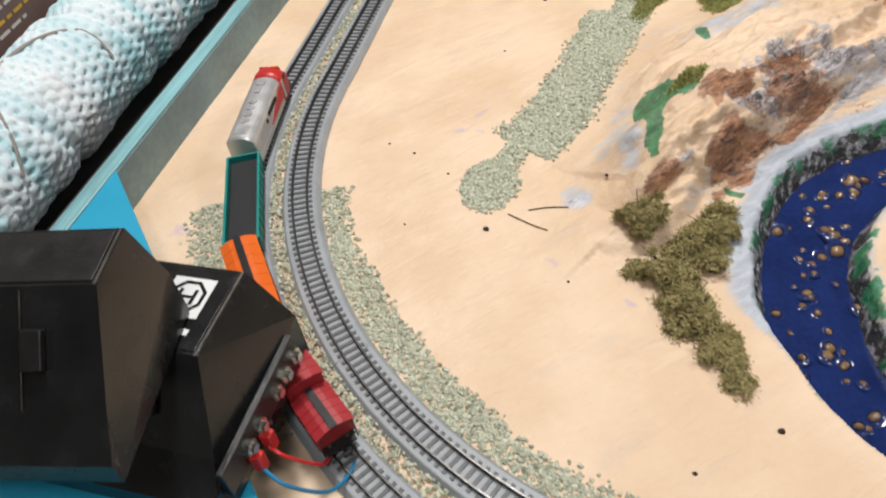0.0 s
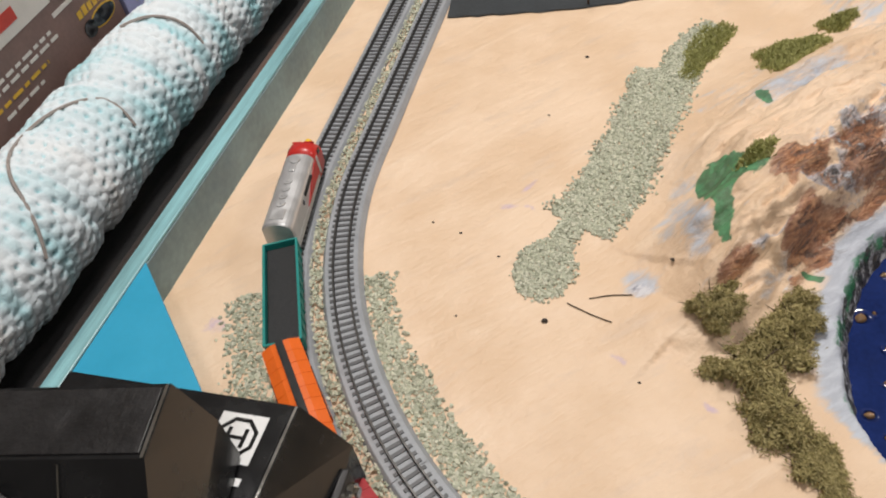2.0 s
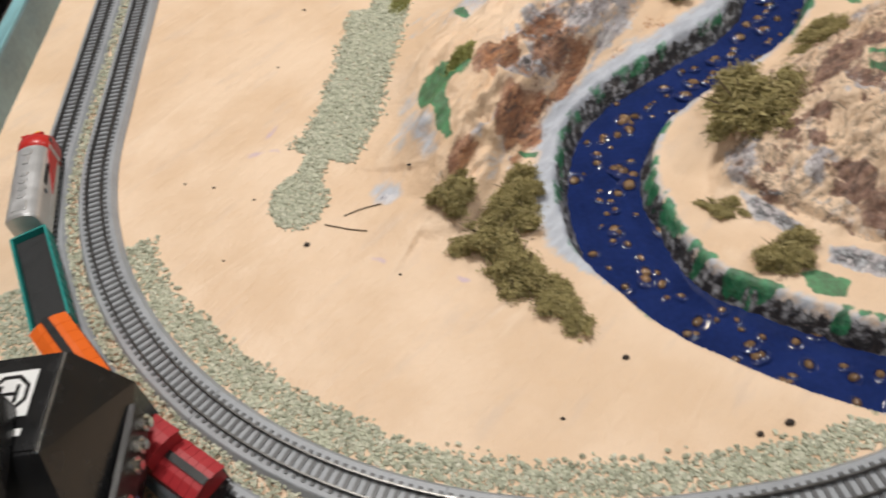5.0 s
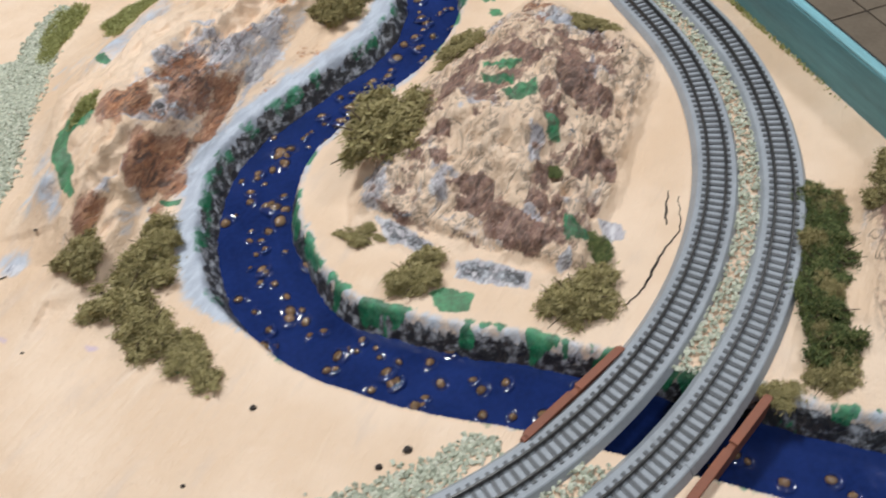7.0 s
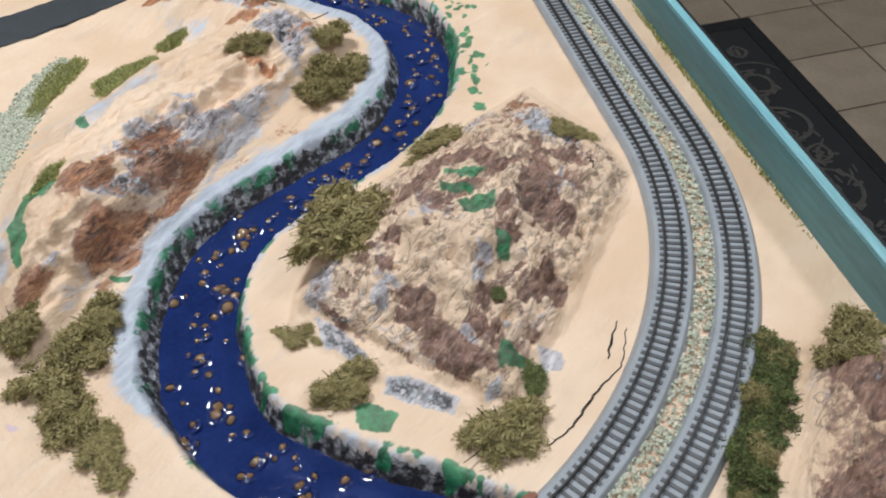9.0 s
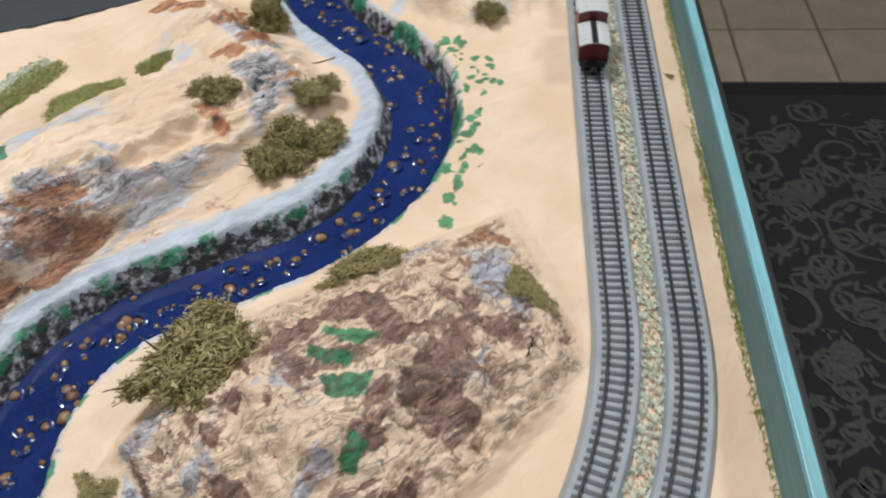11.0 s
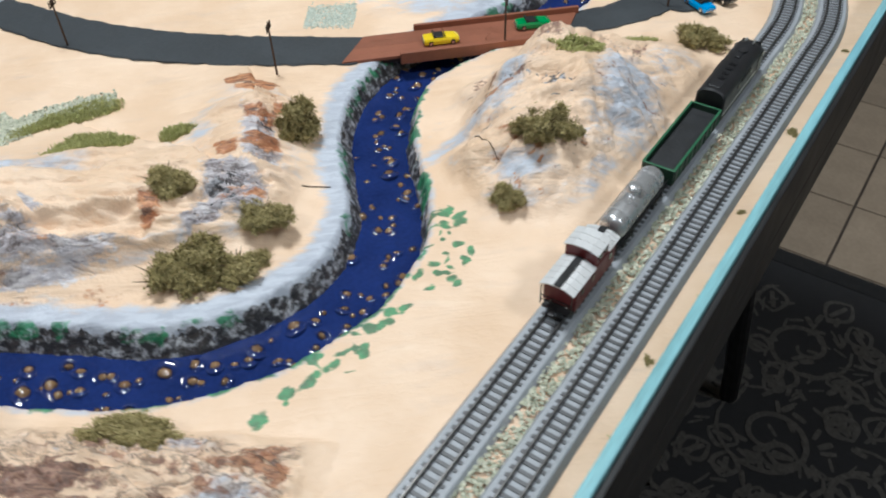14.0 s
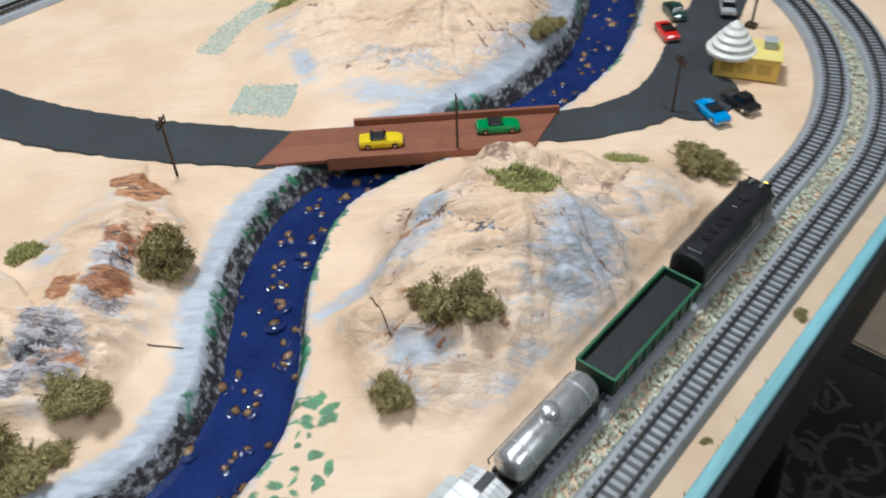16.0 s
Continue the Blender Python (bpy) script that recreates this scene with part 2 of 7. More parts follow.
def rock_island(x, y):
    """A faceted rock: a broad slab tilted towards the near bank that ends in a broken lip, with a rough apron below it."""
    wx, wy = x + 0.007 * (fbm(x, y, 45, 3, 101) - 0.5), y + 0.007 * (fbm(x, y, 45, 3, 105) - 0.5)
    slab = 0.0395 + 0.427 * (wx - 0.133) + 0.433 * (wy + 0.051)
    east = 0.034 - 0.612 * (wx - 0.179) + 0.519 * (wy + 0.079)
    west = 0.038 + 0.652 * (wx - 0.133) - 0.2 * (wy + 0.051)
    north = 0.0415 - 0.75 * (0.86 * (wy + 0.008) - 0.5 * (wx - 0.186))
    far_east = 0.0415 - 0.45 * (0.9 * (wx - 0.19) + 0.4 * (wy + 0.008))
    top = 0.042 + 0.05 * (wx - 0.16)
    body = np.minimum.reduce([slab, east, west, north, far_east, top])
    edge = (wx + wy - 0.012) / 1.414 + 0.003 * (fbm(x, y, 90, 3, 109) - 0.5)
    apron = np.minimum.reduce([0.0062 + 0.34 * edge, east + 0.002, west + 0.002])
    step = sstep(-0.0016, 0.0008, edge)
    z = (body + 0.0028 * np.exp(-np.maximum(edge, 0) / 0.006)) * step + apron * (1 - step)
    return np.maximum(z, 0)


def runnels(x, y):
    """Creases that run down from the tops of the plaster hills by the bridge, and their broad folds."""
    east = x - 0.25 * (y - 0.4) > 0.13
    cx, cy = np.where(east, 0.213, 0.012), np.where(east, 0.388, 0.555)
    r = np.hypot(x - cx, y - cy) + 1e-6
    n = fbm((x - cx) / r * 0.075 + r * 0.3, (y - cy) / r * 0.075 - r * 0.2, 60, 4, 77)
    m = fbm((x - cx) / r * 0.16 - r * 0.5, (y - cy) / r * 0.16 + r * 0.4, 60, 4, 83)
    out = sstep(0.008, 0.024, r)
    return (n - 0.5) * out, np.maximum(1 - sstep(0.0, 0.035, np.abs(n - 0.5)), 0.7 * (1 - sstep(0.0, 0.03, np.abs(m - 0.48)))) * out


def buttress(u, s):
    """Upright stony ribs along the river walls, from 0 in the grooves to 1."""
    k = u * (len(RIVER) - 1) * 1.5
    return 0.65 * vnoise(k, s * 3.0 + 10, 151) + 0.35 * vnoise(k * 2.7, s * 3.0 + 10, 153)


def ground(x, y):
    """Height of the plaster ground, and what it was made from."""
    d, u, s = near_line(x, y, RIVER)
    n1, n2 = fbm(x, y, 28, 5, 1), fbm(x, y, 90, 4, 2)
    rug_x, rug_y = x + 0.02 * (n1 - 0.5), y + 0.02 * (fbm(x, y, 28, 5, 9) - 0.5)
    west = scarp(x + 0.008 * (n1 - 0.5), y + 0.008 * (fbm(x, y, 28, 5, 9) - 0.5), WEST_HILL)
    side_w = near_line(x, y, [r[:2] for r in WEST_HILL])[2]
    isl = rock_island(x, y)
    bri = ridge(rug_x, rug_y, BRIDGE_HILL, 3.4)
    far = ridge(rug_x, rug_y, FAR_HILL, 2.4)
    cor = ridge(rug_x, rug_y, CORNER_HILL, 2.6)
    hills = np.maximum.reduce([west, isl, bri, far, cor])
    rough = np.where(isl > 0.003, sstep(0.002, 0.009, hills), sstep(0.006, 0.028, hills))
    cloth, tuck, pleat = along_folds(x, y, 5)
    crease = 1 - np.abs(fbm(x, y, 40, 4, 11) - 0.5) * 2
    wx, wy = x + 0.008 * (n1 - 0.5), y + 0.008 * (fbm(x, y, 60, 3, 13) - 0.5)
    f1, f2, val, tilt = facets(wx, wy, 36, 17)
    g1, g2, val2, tilt2 = facets(wx, wy, 115, 23)
    crag = 0.021 * tilt + 0.006 * (val - 0.5) + 0.0042 * tilt2 + 0.0018 * (val2 - 0.5) - 0.004 * (1 - sstep(0.0, 0.14, f2 - f1)) - 0.0015 * (1 - sstep(0.0, 0.2, g2 - g1))
    soft = 0.042 * (cloth - 0.5) - 0.0036 * tuck - 0.0014 * pleat + 0.003 * (crease - 0.75)
    ridges = 1 - np.abs(2 * fbm(x + 0.5 * n1 / 28, y, 42, 4, 141) - 1)
    strokes = 1 - np.abs(2 * fbm((x * 0.6 + y * 0.8) * 0.32 + 0.3 * n1 / 28, (0.8 * x - 0.6 * y), 75, 3, 143) - 1)
    strata = fbm((x - y) * 0.35, x + y, 150, 4, 113)
    crag = 0.3 * crag + 0.0082 * (ridges ** 3 - 0.45) + 0.0055 * (strata - 0.5) - 0.0015 * (1 - sstep(0.0, 0.09, np.abs(strata - 0.5)))
    rocky = np.where(isl > np.maximum(west, bri), 1.0, np.where(cor > 0.004, 0.9, 0.12))
    ripple = np.abs(fbm(x * 0.4 + y * 0.15, y - 0.3 * x, 130, 3, 57) - 0.5)
    crag = crag - 0.004 * (1 - sstep(0.0, 0.16, ripple))
    z = hills * (0.92 + 0.2 * (n1 - 0.5)) + rough * (0.72 * crag * rocky + 0.45 * soft * (1.12 - rocky) + 0.0022 * (n2 - 0.5))
    z = z + 0.0085 * (strokes ** 4 - 0.4) * sstep(0.008, 0.02, west) * np.where(side_w > 0, 1.0, 0.1)
    crisp = 1 - np.abs(2 * fbm((x * 0.66 + y * 0.75) * 0.25 + 0.25 * n1 / 28, 0.75 * x - 0.66 * y, 150, 3, 147) - 1)
    z = z + 0.005 * (crisp ** 3 - 0.45) * sstep(0.008, 0.02, west) * np.where(side_w > 0, 1.0, 0.15)
    fold, groove = runnels(x, y)
    plaster = sstep(0.006, 0.02, np.maximum(bri, far))
    z = z + plaster * (0.0095 * fold - 0.0015 * groove)
    z = z + 0.0022 * (fbm(x, y, 9, 3, 21) - 0.5) + 0.0006 * (n2 - 0.5) + 0.0004 * (fbm(x, y, 260, 2, 31) - 0.5)
    bank = 0.0185 + 0.004 * (fbm(x, y, 55, 3, 41) - 0.5)
    flat_bank = np.where(s < 0, 1 - sstep(-0.135, -0.085, y), 0.0)
    wide = np.where(s < 0, 0.011, 0.009) - 0.005 * flat_bank
    bank = bank - (0.0045 + 0.6 * (bank - 0.0185)) * flat_bank
    bank = bank - 0.0025 * sstep(0.0, 0.05, y)
    butt = buttress(u, s)
    bank = bank + 0.0014 * (butt - 0.5) * (1 - 0.6 * flat_bank)
    fall = 1 - np.clip((d - bank) / wide, 0, 1) ** 0.85
    lip = np.exp(-((d - bank - wide - 0.003) / 0.007) ** 2) * 0.0006 * np.where((y > 0.28) & (y < 0.55), 0.15, 1.0)
    wall = sstep(bank - 0.002, bank + 0.003, d) * (1 - sstep(bank + 0.7 * wide, bank + wide, d))
    z = z * sstep(bank + 0.001, bank + 0.035 + 0.03 * sstep(0.1, 0.16, y) * (1 - sstep(0.27, 0.3, y)) * (s < 0), d) + lip + wall * (0.008 - 0.004 * sstep(0.0, 0.06, y)) * (1 - 0.75 * flat_bank) * (np.abs(fbm(x, y, 130, 3, 51) - 0.5) * 2 - 0.25)
    z = z * (1 - fall) - 0.025 * fall
    return z, d, s, bank, wide, hills, west, isl, bri, far, cor, u


def stadium(xl, xr, yn, yf, r, r_left, step=0.0046):
    """A loop of track: two straights and four quarter curves, from the near right corner, anticlockwise."""
    pts = []
    for cx, cy, a0, q in ((xr - r, yn + r, -90, r), (xr - r, yf - r, 0, r), (xl + r, yf - r, 90, r), (xl + r_left, yn + r_left, 180, r_left)):
        pts += [(cx + q * math.cos(radians(a0 + k * 3)), cy + q * math.sin(radians(a0 + k * 3))) for k in range(31)]
    pts.append(pts[0])
    return even(pts, step)


INNER, INNER_LEN = stadium(-0.289, 0.296, -0.245, 0.812, 0.262, 0.306)
OUTER, OUTER_LEN = stadium(-0.319, 0.3285, -0.277, 0.843, 0.292, 0.337)
ROAD_WEST = smooth_line([(-0.276, 0.259), (-0.235, 0.263), (-0.19, 0.268), (-0.148, 0.277), (-0.11, 0.289), (-0.077, 0.303), (-0.04, 0.322), (-0.007, 0.342), (0.038, 0.370)], 8)
ROAD_EAST = smooth_line([(0.149, 0.489), (0.166, 0.505), (0.184, 0.533), (0.194, 0.565), (0.19, 0.605), (0.178, 0.645), (0.166, 0.69), (0.15, 0.74), (0.11, 0.79)], 8)


def ground_full(x, y):
    r = ground(x, y)
    z, d, bank, wide = r[0], r[1], r[3], r[4]
    dt = np.minimum(near_line(x, y, INNER[::4])[0], near_line(x, y, OUTER[::4])[0])
    dr = np.minimum(near_line(x, y, ROAD_WEST)[0], near_line(x, y, ROAD_EAST)[0])
    flat = sstep(0.013, 0.03, dt) * sstep(0.018, 0.034, dr)
    dry = sstep(bank + wide - 0.002, bank + wide + 0.006, d)
    z = np.where(z > 0, z * (flat * dry + (1 - dry)), z)
    return (z, dt, dr) + r[1:]


def blob(x, y, rows):
    """Daubs of paint: (x, y, rx, ry, turn in degrees)."""
    t = np.zeros(x.shape)
    x, y = x + 0.005 * (fbm(x, y, 150, 3, 161) - 0.5), y + 0.005 * (fbm(x, y, 150, 3, 163) - 0.5)
    for bx, by, rx, ry, a in rows:
        c, s = math.cos(radians(a)), math.sin(radians(a))
        u, v = ((x - bx) * c + (y - by) * s) / rx, (-(x - bx) * s + (y - by) * c) / ry
        t = np.maximum(t, np.clip(1.25 - np.sqrt(u * u + v * v) * 0.75, 0, 1))
    return t


def region(x, y, polys, soft=0.0022, grow=0.0):
    """How far inside painted areas a place lies: 1 well within, 0 outside, with soft ragged rims."""
    wx = x + 0.007 * (fbm(x, y, 75, 3, 121) - 0.5)
    wy = y + 0.007 * (fbm(x, y, 75, 3, 127) - 0.5)
    out = np.zeros(x.shape)
    for p in polys:
        px, py = [q[0] for q in p], [q[1] for q in p]
        m = (wx > min(px) - 0.008) & (wx < max(px) + 0.008) & (wy > min(py) - 0.008) & (wy < max(py) + 0.008)
        qx, qy = wx[m], wy[m]
        dist, inside = np.full(qx.shape, 9.0), np.zeros(qx.shape, bool)
        for (ax, ay), (bx, by) in zip(p, p[1:] + p[:1]):
            dx, dy = bx - ax, by - ay
            t = np.clip(((qx - ax) * dx + (qy - ay) * dy) / (dx * dx + dy * dy + 1e-12), 0, 1)
            dist = np.minimum(dist, np.hypot(qx - ax - t * dx, qy - ay - t * dy))
            inside ^= ((ay > qy) != (by > qy)) & (qx < dx * (qy - ay) / (dy if abs(dy) > 1e-12 else 1e-12) + ax)
        out[m] = np.maximum(out[m], np.clip(0.5 + (np.where(inside, dist, -dist) + grow) / (2 * soft), 0, 1))
    return out


# painted areas in plan: the rock island, the west hill and the hill by the bridge
CREAM = [[(0.136, -0.051), (0.149, -0.063), (0.159, -0.079), (0.163, -0.090), (0.157, -0.102), (0.150, -0.113), (0.145, -0.108), (0.142, -0.092), (0.138, -0.086), (0.124, -0.078), (0.130, -0.061)],
    [(0.090, -0.075), (0.105, -0.090), (0.125, -0.106), (0.132, -0.121), (0.123, -0.112), (0.104, -0.093)],
    [(0.177, -0.045), (0.184, -0.052), (0.184, -0.061), (0.169, -0.078), (0.164, -0.063)],
    [(0.108, -0.033), (0.124, -0.037), (0.126, -0.044), (0.107, -0.052), (0.096, -0.058)]]
ROCK_BROWN = [[(0.131, -0.046), (0.135, -0.053), (0.128, -0.069), (0.123, -0.077), (0.114, -0.073), (0.098, -0.073), (0.092, -0.072), (0.102, -0.058), (0.114, -0.051)],
    [(0.121, -0.082), (0.137, -0.084), (0.142, -0.092), (0.137, -0.104), (0.129, -0.104), (0.121, -0.094)],
    [(0.085, -0.073), (0.104, -0.093), (0.123, -0.113), (0.135, -0.130), (0.129, -0.130), (0.111, -0.113), (0.094, -0.096), (0.085, -0.079)],
    [(0.136, -0.110), (0.147, -0.122), (0.163, -0.117), (0.175, -0.102), (0.172, -0.117), (0.162, -0.138), (0.151, -0.135), (0.138, -0.131), (0.132, -0.121)],
    [(0.157, -0.102), (0.170, -0.095), (0.178, -0.081), (0.183, -0.084), (0.176, -0.106), (0.162, -0.122), (0.157, -0.120)]]
ROCK_BROWN_B = [[(0.184, -0.066), (0.211, -0.039), (0.223, -0.035), (0.224, -0.043), (0.236, -0.048), (0.230, -0.062), (0.215, -0.066), (0.204, -0.059), (0.184, -0.076)],
    [(0.187, -0.079), (0.208, -0.074), (0.207, -0.085), (0.215, -0.091), (0.206, -0.108), (0.196, -0.104), (0.183, -0.104), (0.182, -0.092)],
    [(0.183, -0.114), (0.204, -0.117), (0.198, -0.123), (0.186, -0.121)],
    [(0.158, 0.005), (0.177, 0.021), (0.192, -0.009), (0.208, -0.013), (0.196, -0.026), (0.174, -0.014), (0.156, -0.032), (0.133, -0.045), (0.129, -0.037)],
    [(0.169, -0.020), (0.180, -0.024), (0.175, -0.035), (0.164, -0.034)],
    [(0.209, -0.020), (0.220, -0.017), (0.221, -0.031), (0.208, -0.039), (0.197, -0.047)]]
ROCK_GREEN = [[(0.165, -0.023), (0.188, -0.022), (0.184, -0.024), (0.165, -0.027)],
    [(0.166, -0.046), (0.185, -0.043), (0.183, -0.054), (0.170, -0.056)],
    [(0.161, -0.035), (0.178, -0.032), (0.176, -0.037), (0.161, -0.039)],
    [(0.182, -0.069), (0.189, -0.070), (0.182, -0.082), (0.177, -0.080)],
    [(0.169, -0.122), (0.183, -0.137), (0.165, -0.136)],
    [(0.093, -0.135), (0.100, -0.135), (0.113, -0.141), (0.109, -0.149), (0.097, -0.144)]]
ROCK_SLATE = [[(0.081, -0.079), (0.093, -0.088), (0.106, -0.108), (0.102, -0.113), (0.085, -0.095)],
    [(0.111, -0.122), (0.130, -0.128), (0.142, -0.143), (0.138, -0.148), (0.121, -0.138), (0.110, -0.130)],
    [(0.169, -0.076), (0.175, -0.078), (0.167, -0.100), (0.163, -0.096)],
    [(0.219, -0.032), (0.236, -0.014), (0.228, -0.035), (0.216, -0.051), (0.208, -0.053)],
    [(0.154, -0.146), (0.163, -0.142), (0.162, -0.148), (0.154, -0.150)],
    [(0.121, -0.050), (0.126, -0.049), (0.123, -0.075), (0.114, -0.073)],
    [(0.188, -0.123), (0.199, -0.127), (0.195, -0.137), (0.187, -0.135)]]
RUST = [[(-0.041, 0.019), (-0.038, 0.030), (-0.029, 0.040), (-0.019, 0.049), (-0.018, 0.045), (-0.015, 0.026), (-0.026, 0.022), (-0.034, 0.017)],
    [(-0.028, 0.001), (-0.022, 0.009), (-0.017, 0.010), (-0.009, 0.017), (0.004, 0.030), (0.019, 0.041), (0.006, 0.029), (-0.007, 0.015), (-0.018, 0.000)],
    [(-0.028, -0.000), (-0.017, 0.005), (-0.023, -0.008), (-0.028, -0.017), (-0.024, -0.032), (-0.032, -0.027), (-0.034, -0.018)],
    [(-0.012, 0.014), (0.005, 0.032), (0.020, 0.051), (0.035, 0.063), (0.052, 0.081), (0.064, 0.093), (0.071, 0.097), (0.058, 0.081), (0.041, 0.065), (0.029, 0.053), (0.019, 0.039), (0.003, 0.027)],
    [(-0.020, -0.005), (-0.005, 0.003), (-0.012, -0.007), (-0.020, -0.009)],
    [(-0.060, -0.030), (-0.052, -0.024), (-0.057, -0.032), (-0.062, -0.041), (-0.063, -0.036)]]
FOLD_SLATE = [[(-0.038, 0.020), (-0.020, 0.029), (-0.002, 0.039), (0.017, 0.054), (0.021, 0.055), (0.003, 0.035), (-0.012, 0.022), (-0.025, 0.017)],
    [(-0.056, -0.029), (-0.046, -0.019), (-0.033, -0.009), (-0.025, 0.002), (-0.026, 0.004), (-0.034, -0.006), (-0.036, -0.010), (-0.049, -0.018)],
    [(-0.009, 0.058), (-0.001, 0.075), (0.016, 0.084), (0.000, 0.063)],
    [(0.014, 0.100), (0.033, 0.106), (0.027, 0.100)],
    [(0.023, 0.080), (0.047, 0.083), (0.037, 0.069), (0.026, 0.067)],
    [(-0.014, 0.050), (0.009, 0.058), (0.005, 0.047), (-0.013, 0.046)]]
LAVENDER = [[(-0.012, 0.048), (-0.003, 0.074), (0.016, 0.091), (0.035, 0.097), (0.054, 0.087), (0.044, 0.072), (0.024, 0.056), (0.009, 0.042), (-0.009, 0.028)],
    [(-0.012, 0.018), (0.007, 0.037), (0.017, 0.046), (0.008, 0.035), (-0.008, 0.019)],
    [(0.042, 0.096), (0.079, 0.117), (0.075, 0.102), (0.054, 0.087)]]
HILL_GREEN = [[(-0.071, -0.005), (-0.080, 0.033), (-0.076, 0.047), (-0.051, 0.024), (-0.061, 0.007), (-0.061, -0.023), (-0.067, -0.018)],
    [(-0.076, 0.049), (-0.061, 0.047), (-0.045, 0.037), (-0.043, 0.025), (-0.051, 0.017), (-0.062, 0.016)],
    [(-0.026, -0.014), (-0.014, -0.015), (-0.016, -0.022), (-0.024, -0.018)],
    [(-0.048, 0.116), (-0.039, 0.109), (-0.039, 0.100), (-0.045, 0.099)]]
RUST_NORTH = [[(-0.015, 0.282), (-0.004, 0.294), (0.021, 0.293), (0.023, 0.278), (0.007, 0.272)],
    [(0.044, 0.269), (0.055, 0.270), (0.060, 0.256)],
    [(0.066, 0.224), (0.077, 0.233), (0.090, 0.223), (0.086, 0.213)],
    [(0.051, 0.210), (0.062, 0.217), (0.076, 0.204), (0.067, 0.201)],
    [(0.056, 0.246), (0.062, 0.253), (0.066, 0.241)],
    [(0.060, 0.144), (0.065, 0.149), (0.076, 0.139), (0.079, 0.132), (0.067, 0.140)]]
RUST_STRIPES = [[(0.037, 0.054), (0.052, 0.073), (0.065, 0.069), (0.060, 0.059), (0.044, 0.049)],
    [(0.067, 0.082), (0.079, 0.095), (0.094, 0.100), (0.087, 0.087)],
    [(0.054, 0.086), (0.065, 0.099), (0.068, 0.098), (0.059, 0.088)],
    [(0.042, 0.081), (0.050, 0.096), (0.060, 0.097), (0.049, 0.085)]]
SLATE_NORTH = [[(0.085, 0.176), (0.089, 0.191), (0.114, 0.190), (0.117, 0.183), (0.108, 0.172), (0.098, 0.171)],
    [(0.092, 0.147), (0.099, 0.165), (0.104, 0.162), (0.096, 0.143)]]
LAV_NORTH = [[(0.064, 0.183), (0.075, 0.200), (0.095, 0.203), (0.114, 0.194), (0.116, 0.181), (0.105, 0.167), (0.094, 0.141), (0.086, 0.146), (0.085, 0.171)],
    [(0.046, 0.089), (0.062, 0.114), (0.085, 0.125), (0.075, 0.109), (0.053, 0.089)],
    [(0.033, 0.249), (0.048, 0.259), (0.095, 0.227), (0.097, 0.210), (0.082, 0.203)]]
BRIDGE_GREY = [[(0.230, 0.325), (0.247, 0.368), (0.244, 0.423), (0.225, 0.506), (0.251, 0.469), (0.263, 0.430), (0.265, 0.394), (0.258, 0.357), (0.250, 0.316), (0.242, 0.301)],
    [(0.239, 0.307), (0.246, 0.301), (0.239, 0.281), (0.225, 0.282), (0.234, 0.289)],
    [(0.124, 0.346), (0.136, 0.342), (0.153, 0.309), (0.181, 0.283), (0.202, 0.272), (0.196, 0.269), (0.171, 0.282), (0.143, 0.311)],
    [(0.178, 0.304), (0.212, 0.289), (0.212, 0.284), (0.185, 0.289)]]
BRIDGE_BROWN = [[(0.200, 0.307), (0.215, 0.316), (0.215, 0.307), (0.206, 0.301)],
    [(0.230, 0.372), (0.238, 0.383), (0.240, 0.373)],
    [(0.228, 0.433), (0.226, 0.460), (0.238, 0.436), (0.235, 0.421)],
    [(0.141, 0.463), (0.192, 0.403), (0.191, 0.398), (0.175, 0.401)],
    [(0.229, 0.333), (0.233, 0.339), (0.234, 0.334)]]


daub_rng = random.Random(5)
DAUBS = []
for cx, cy, n, sx, sy in ((0.2, 0.252, 8, 0.004, 0.01), (0.208, 0.232, 7, 0.005, 0.008), (0.225, 0.22, 8, 0.006, 0.008), (0.214, 0.206, 8, 0.008, 0.006), (0.222, 0.172, 5, 0.003, 0.008), (0.218, 0.122, 10, 0.007, 0.01), (0.213, 0.145, 5, 0.004, 0.006), (0.212, 0.1, 6, 0.004, 0.008), (0.196, 0.19, 6, 0.003, 0.02), (0.18, 0.095, 6, 0.008, 0.006)):
    for k in range(n):
        DAUBS.append((cx + daub_rng.gauss(0, sx), cy + daub_rng.gauss(0, sy), daub_rng.uniform(0.0014, 0.0044), daub_rng.uniform(0.0022, 0.0066), daub_rng.uniform(-50, 10)))
DAUBS.append((0.2105, 0.078, 0.0045, 0.0065, 12))


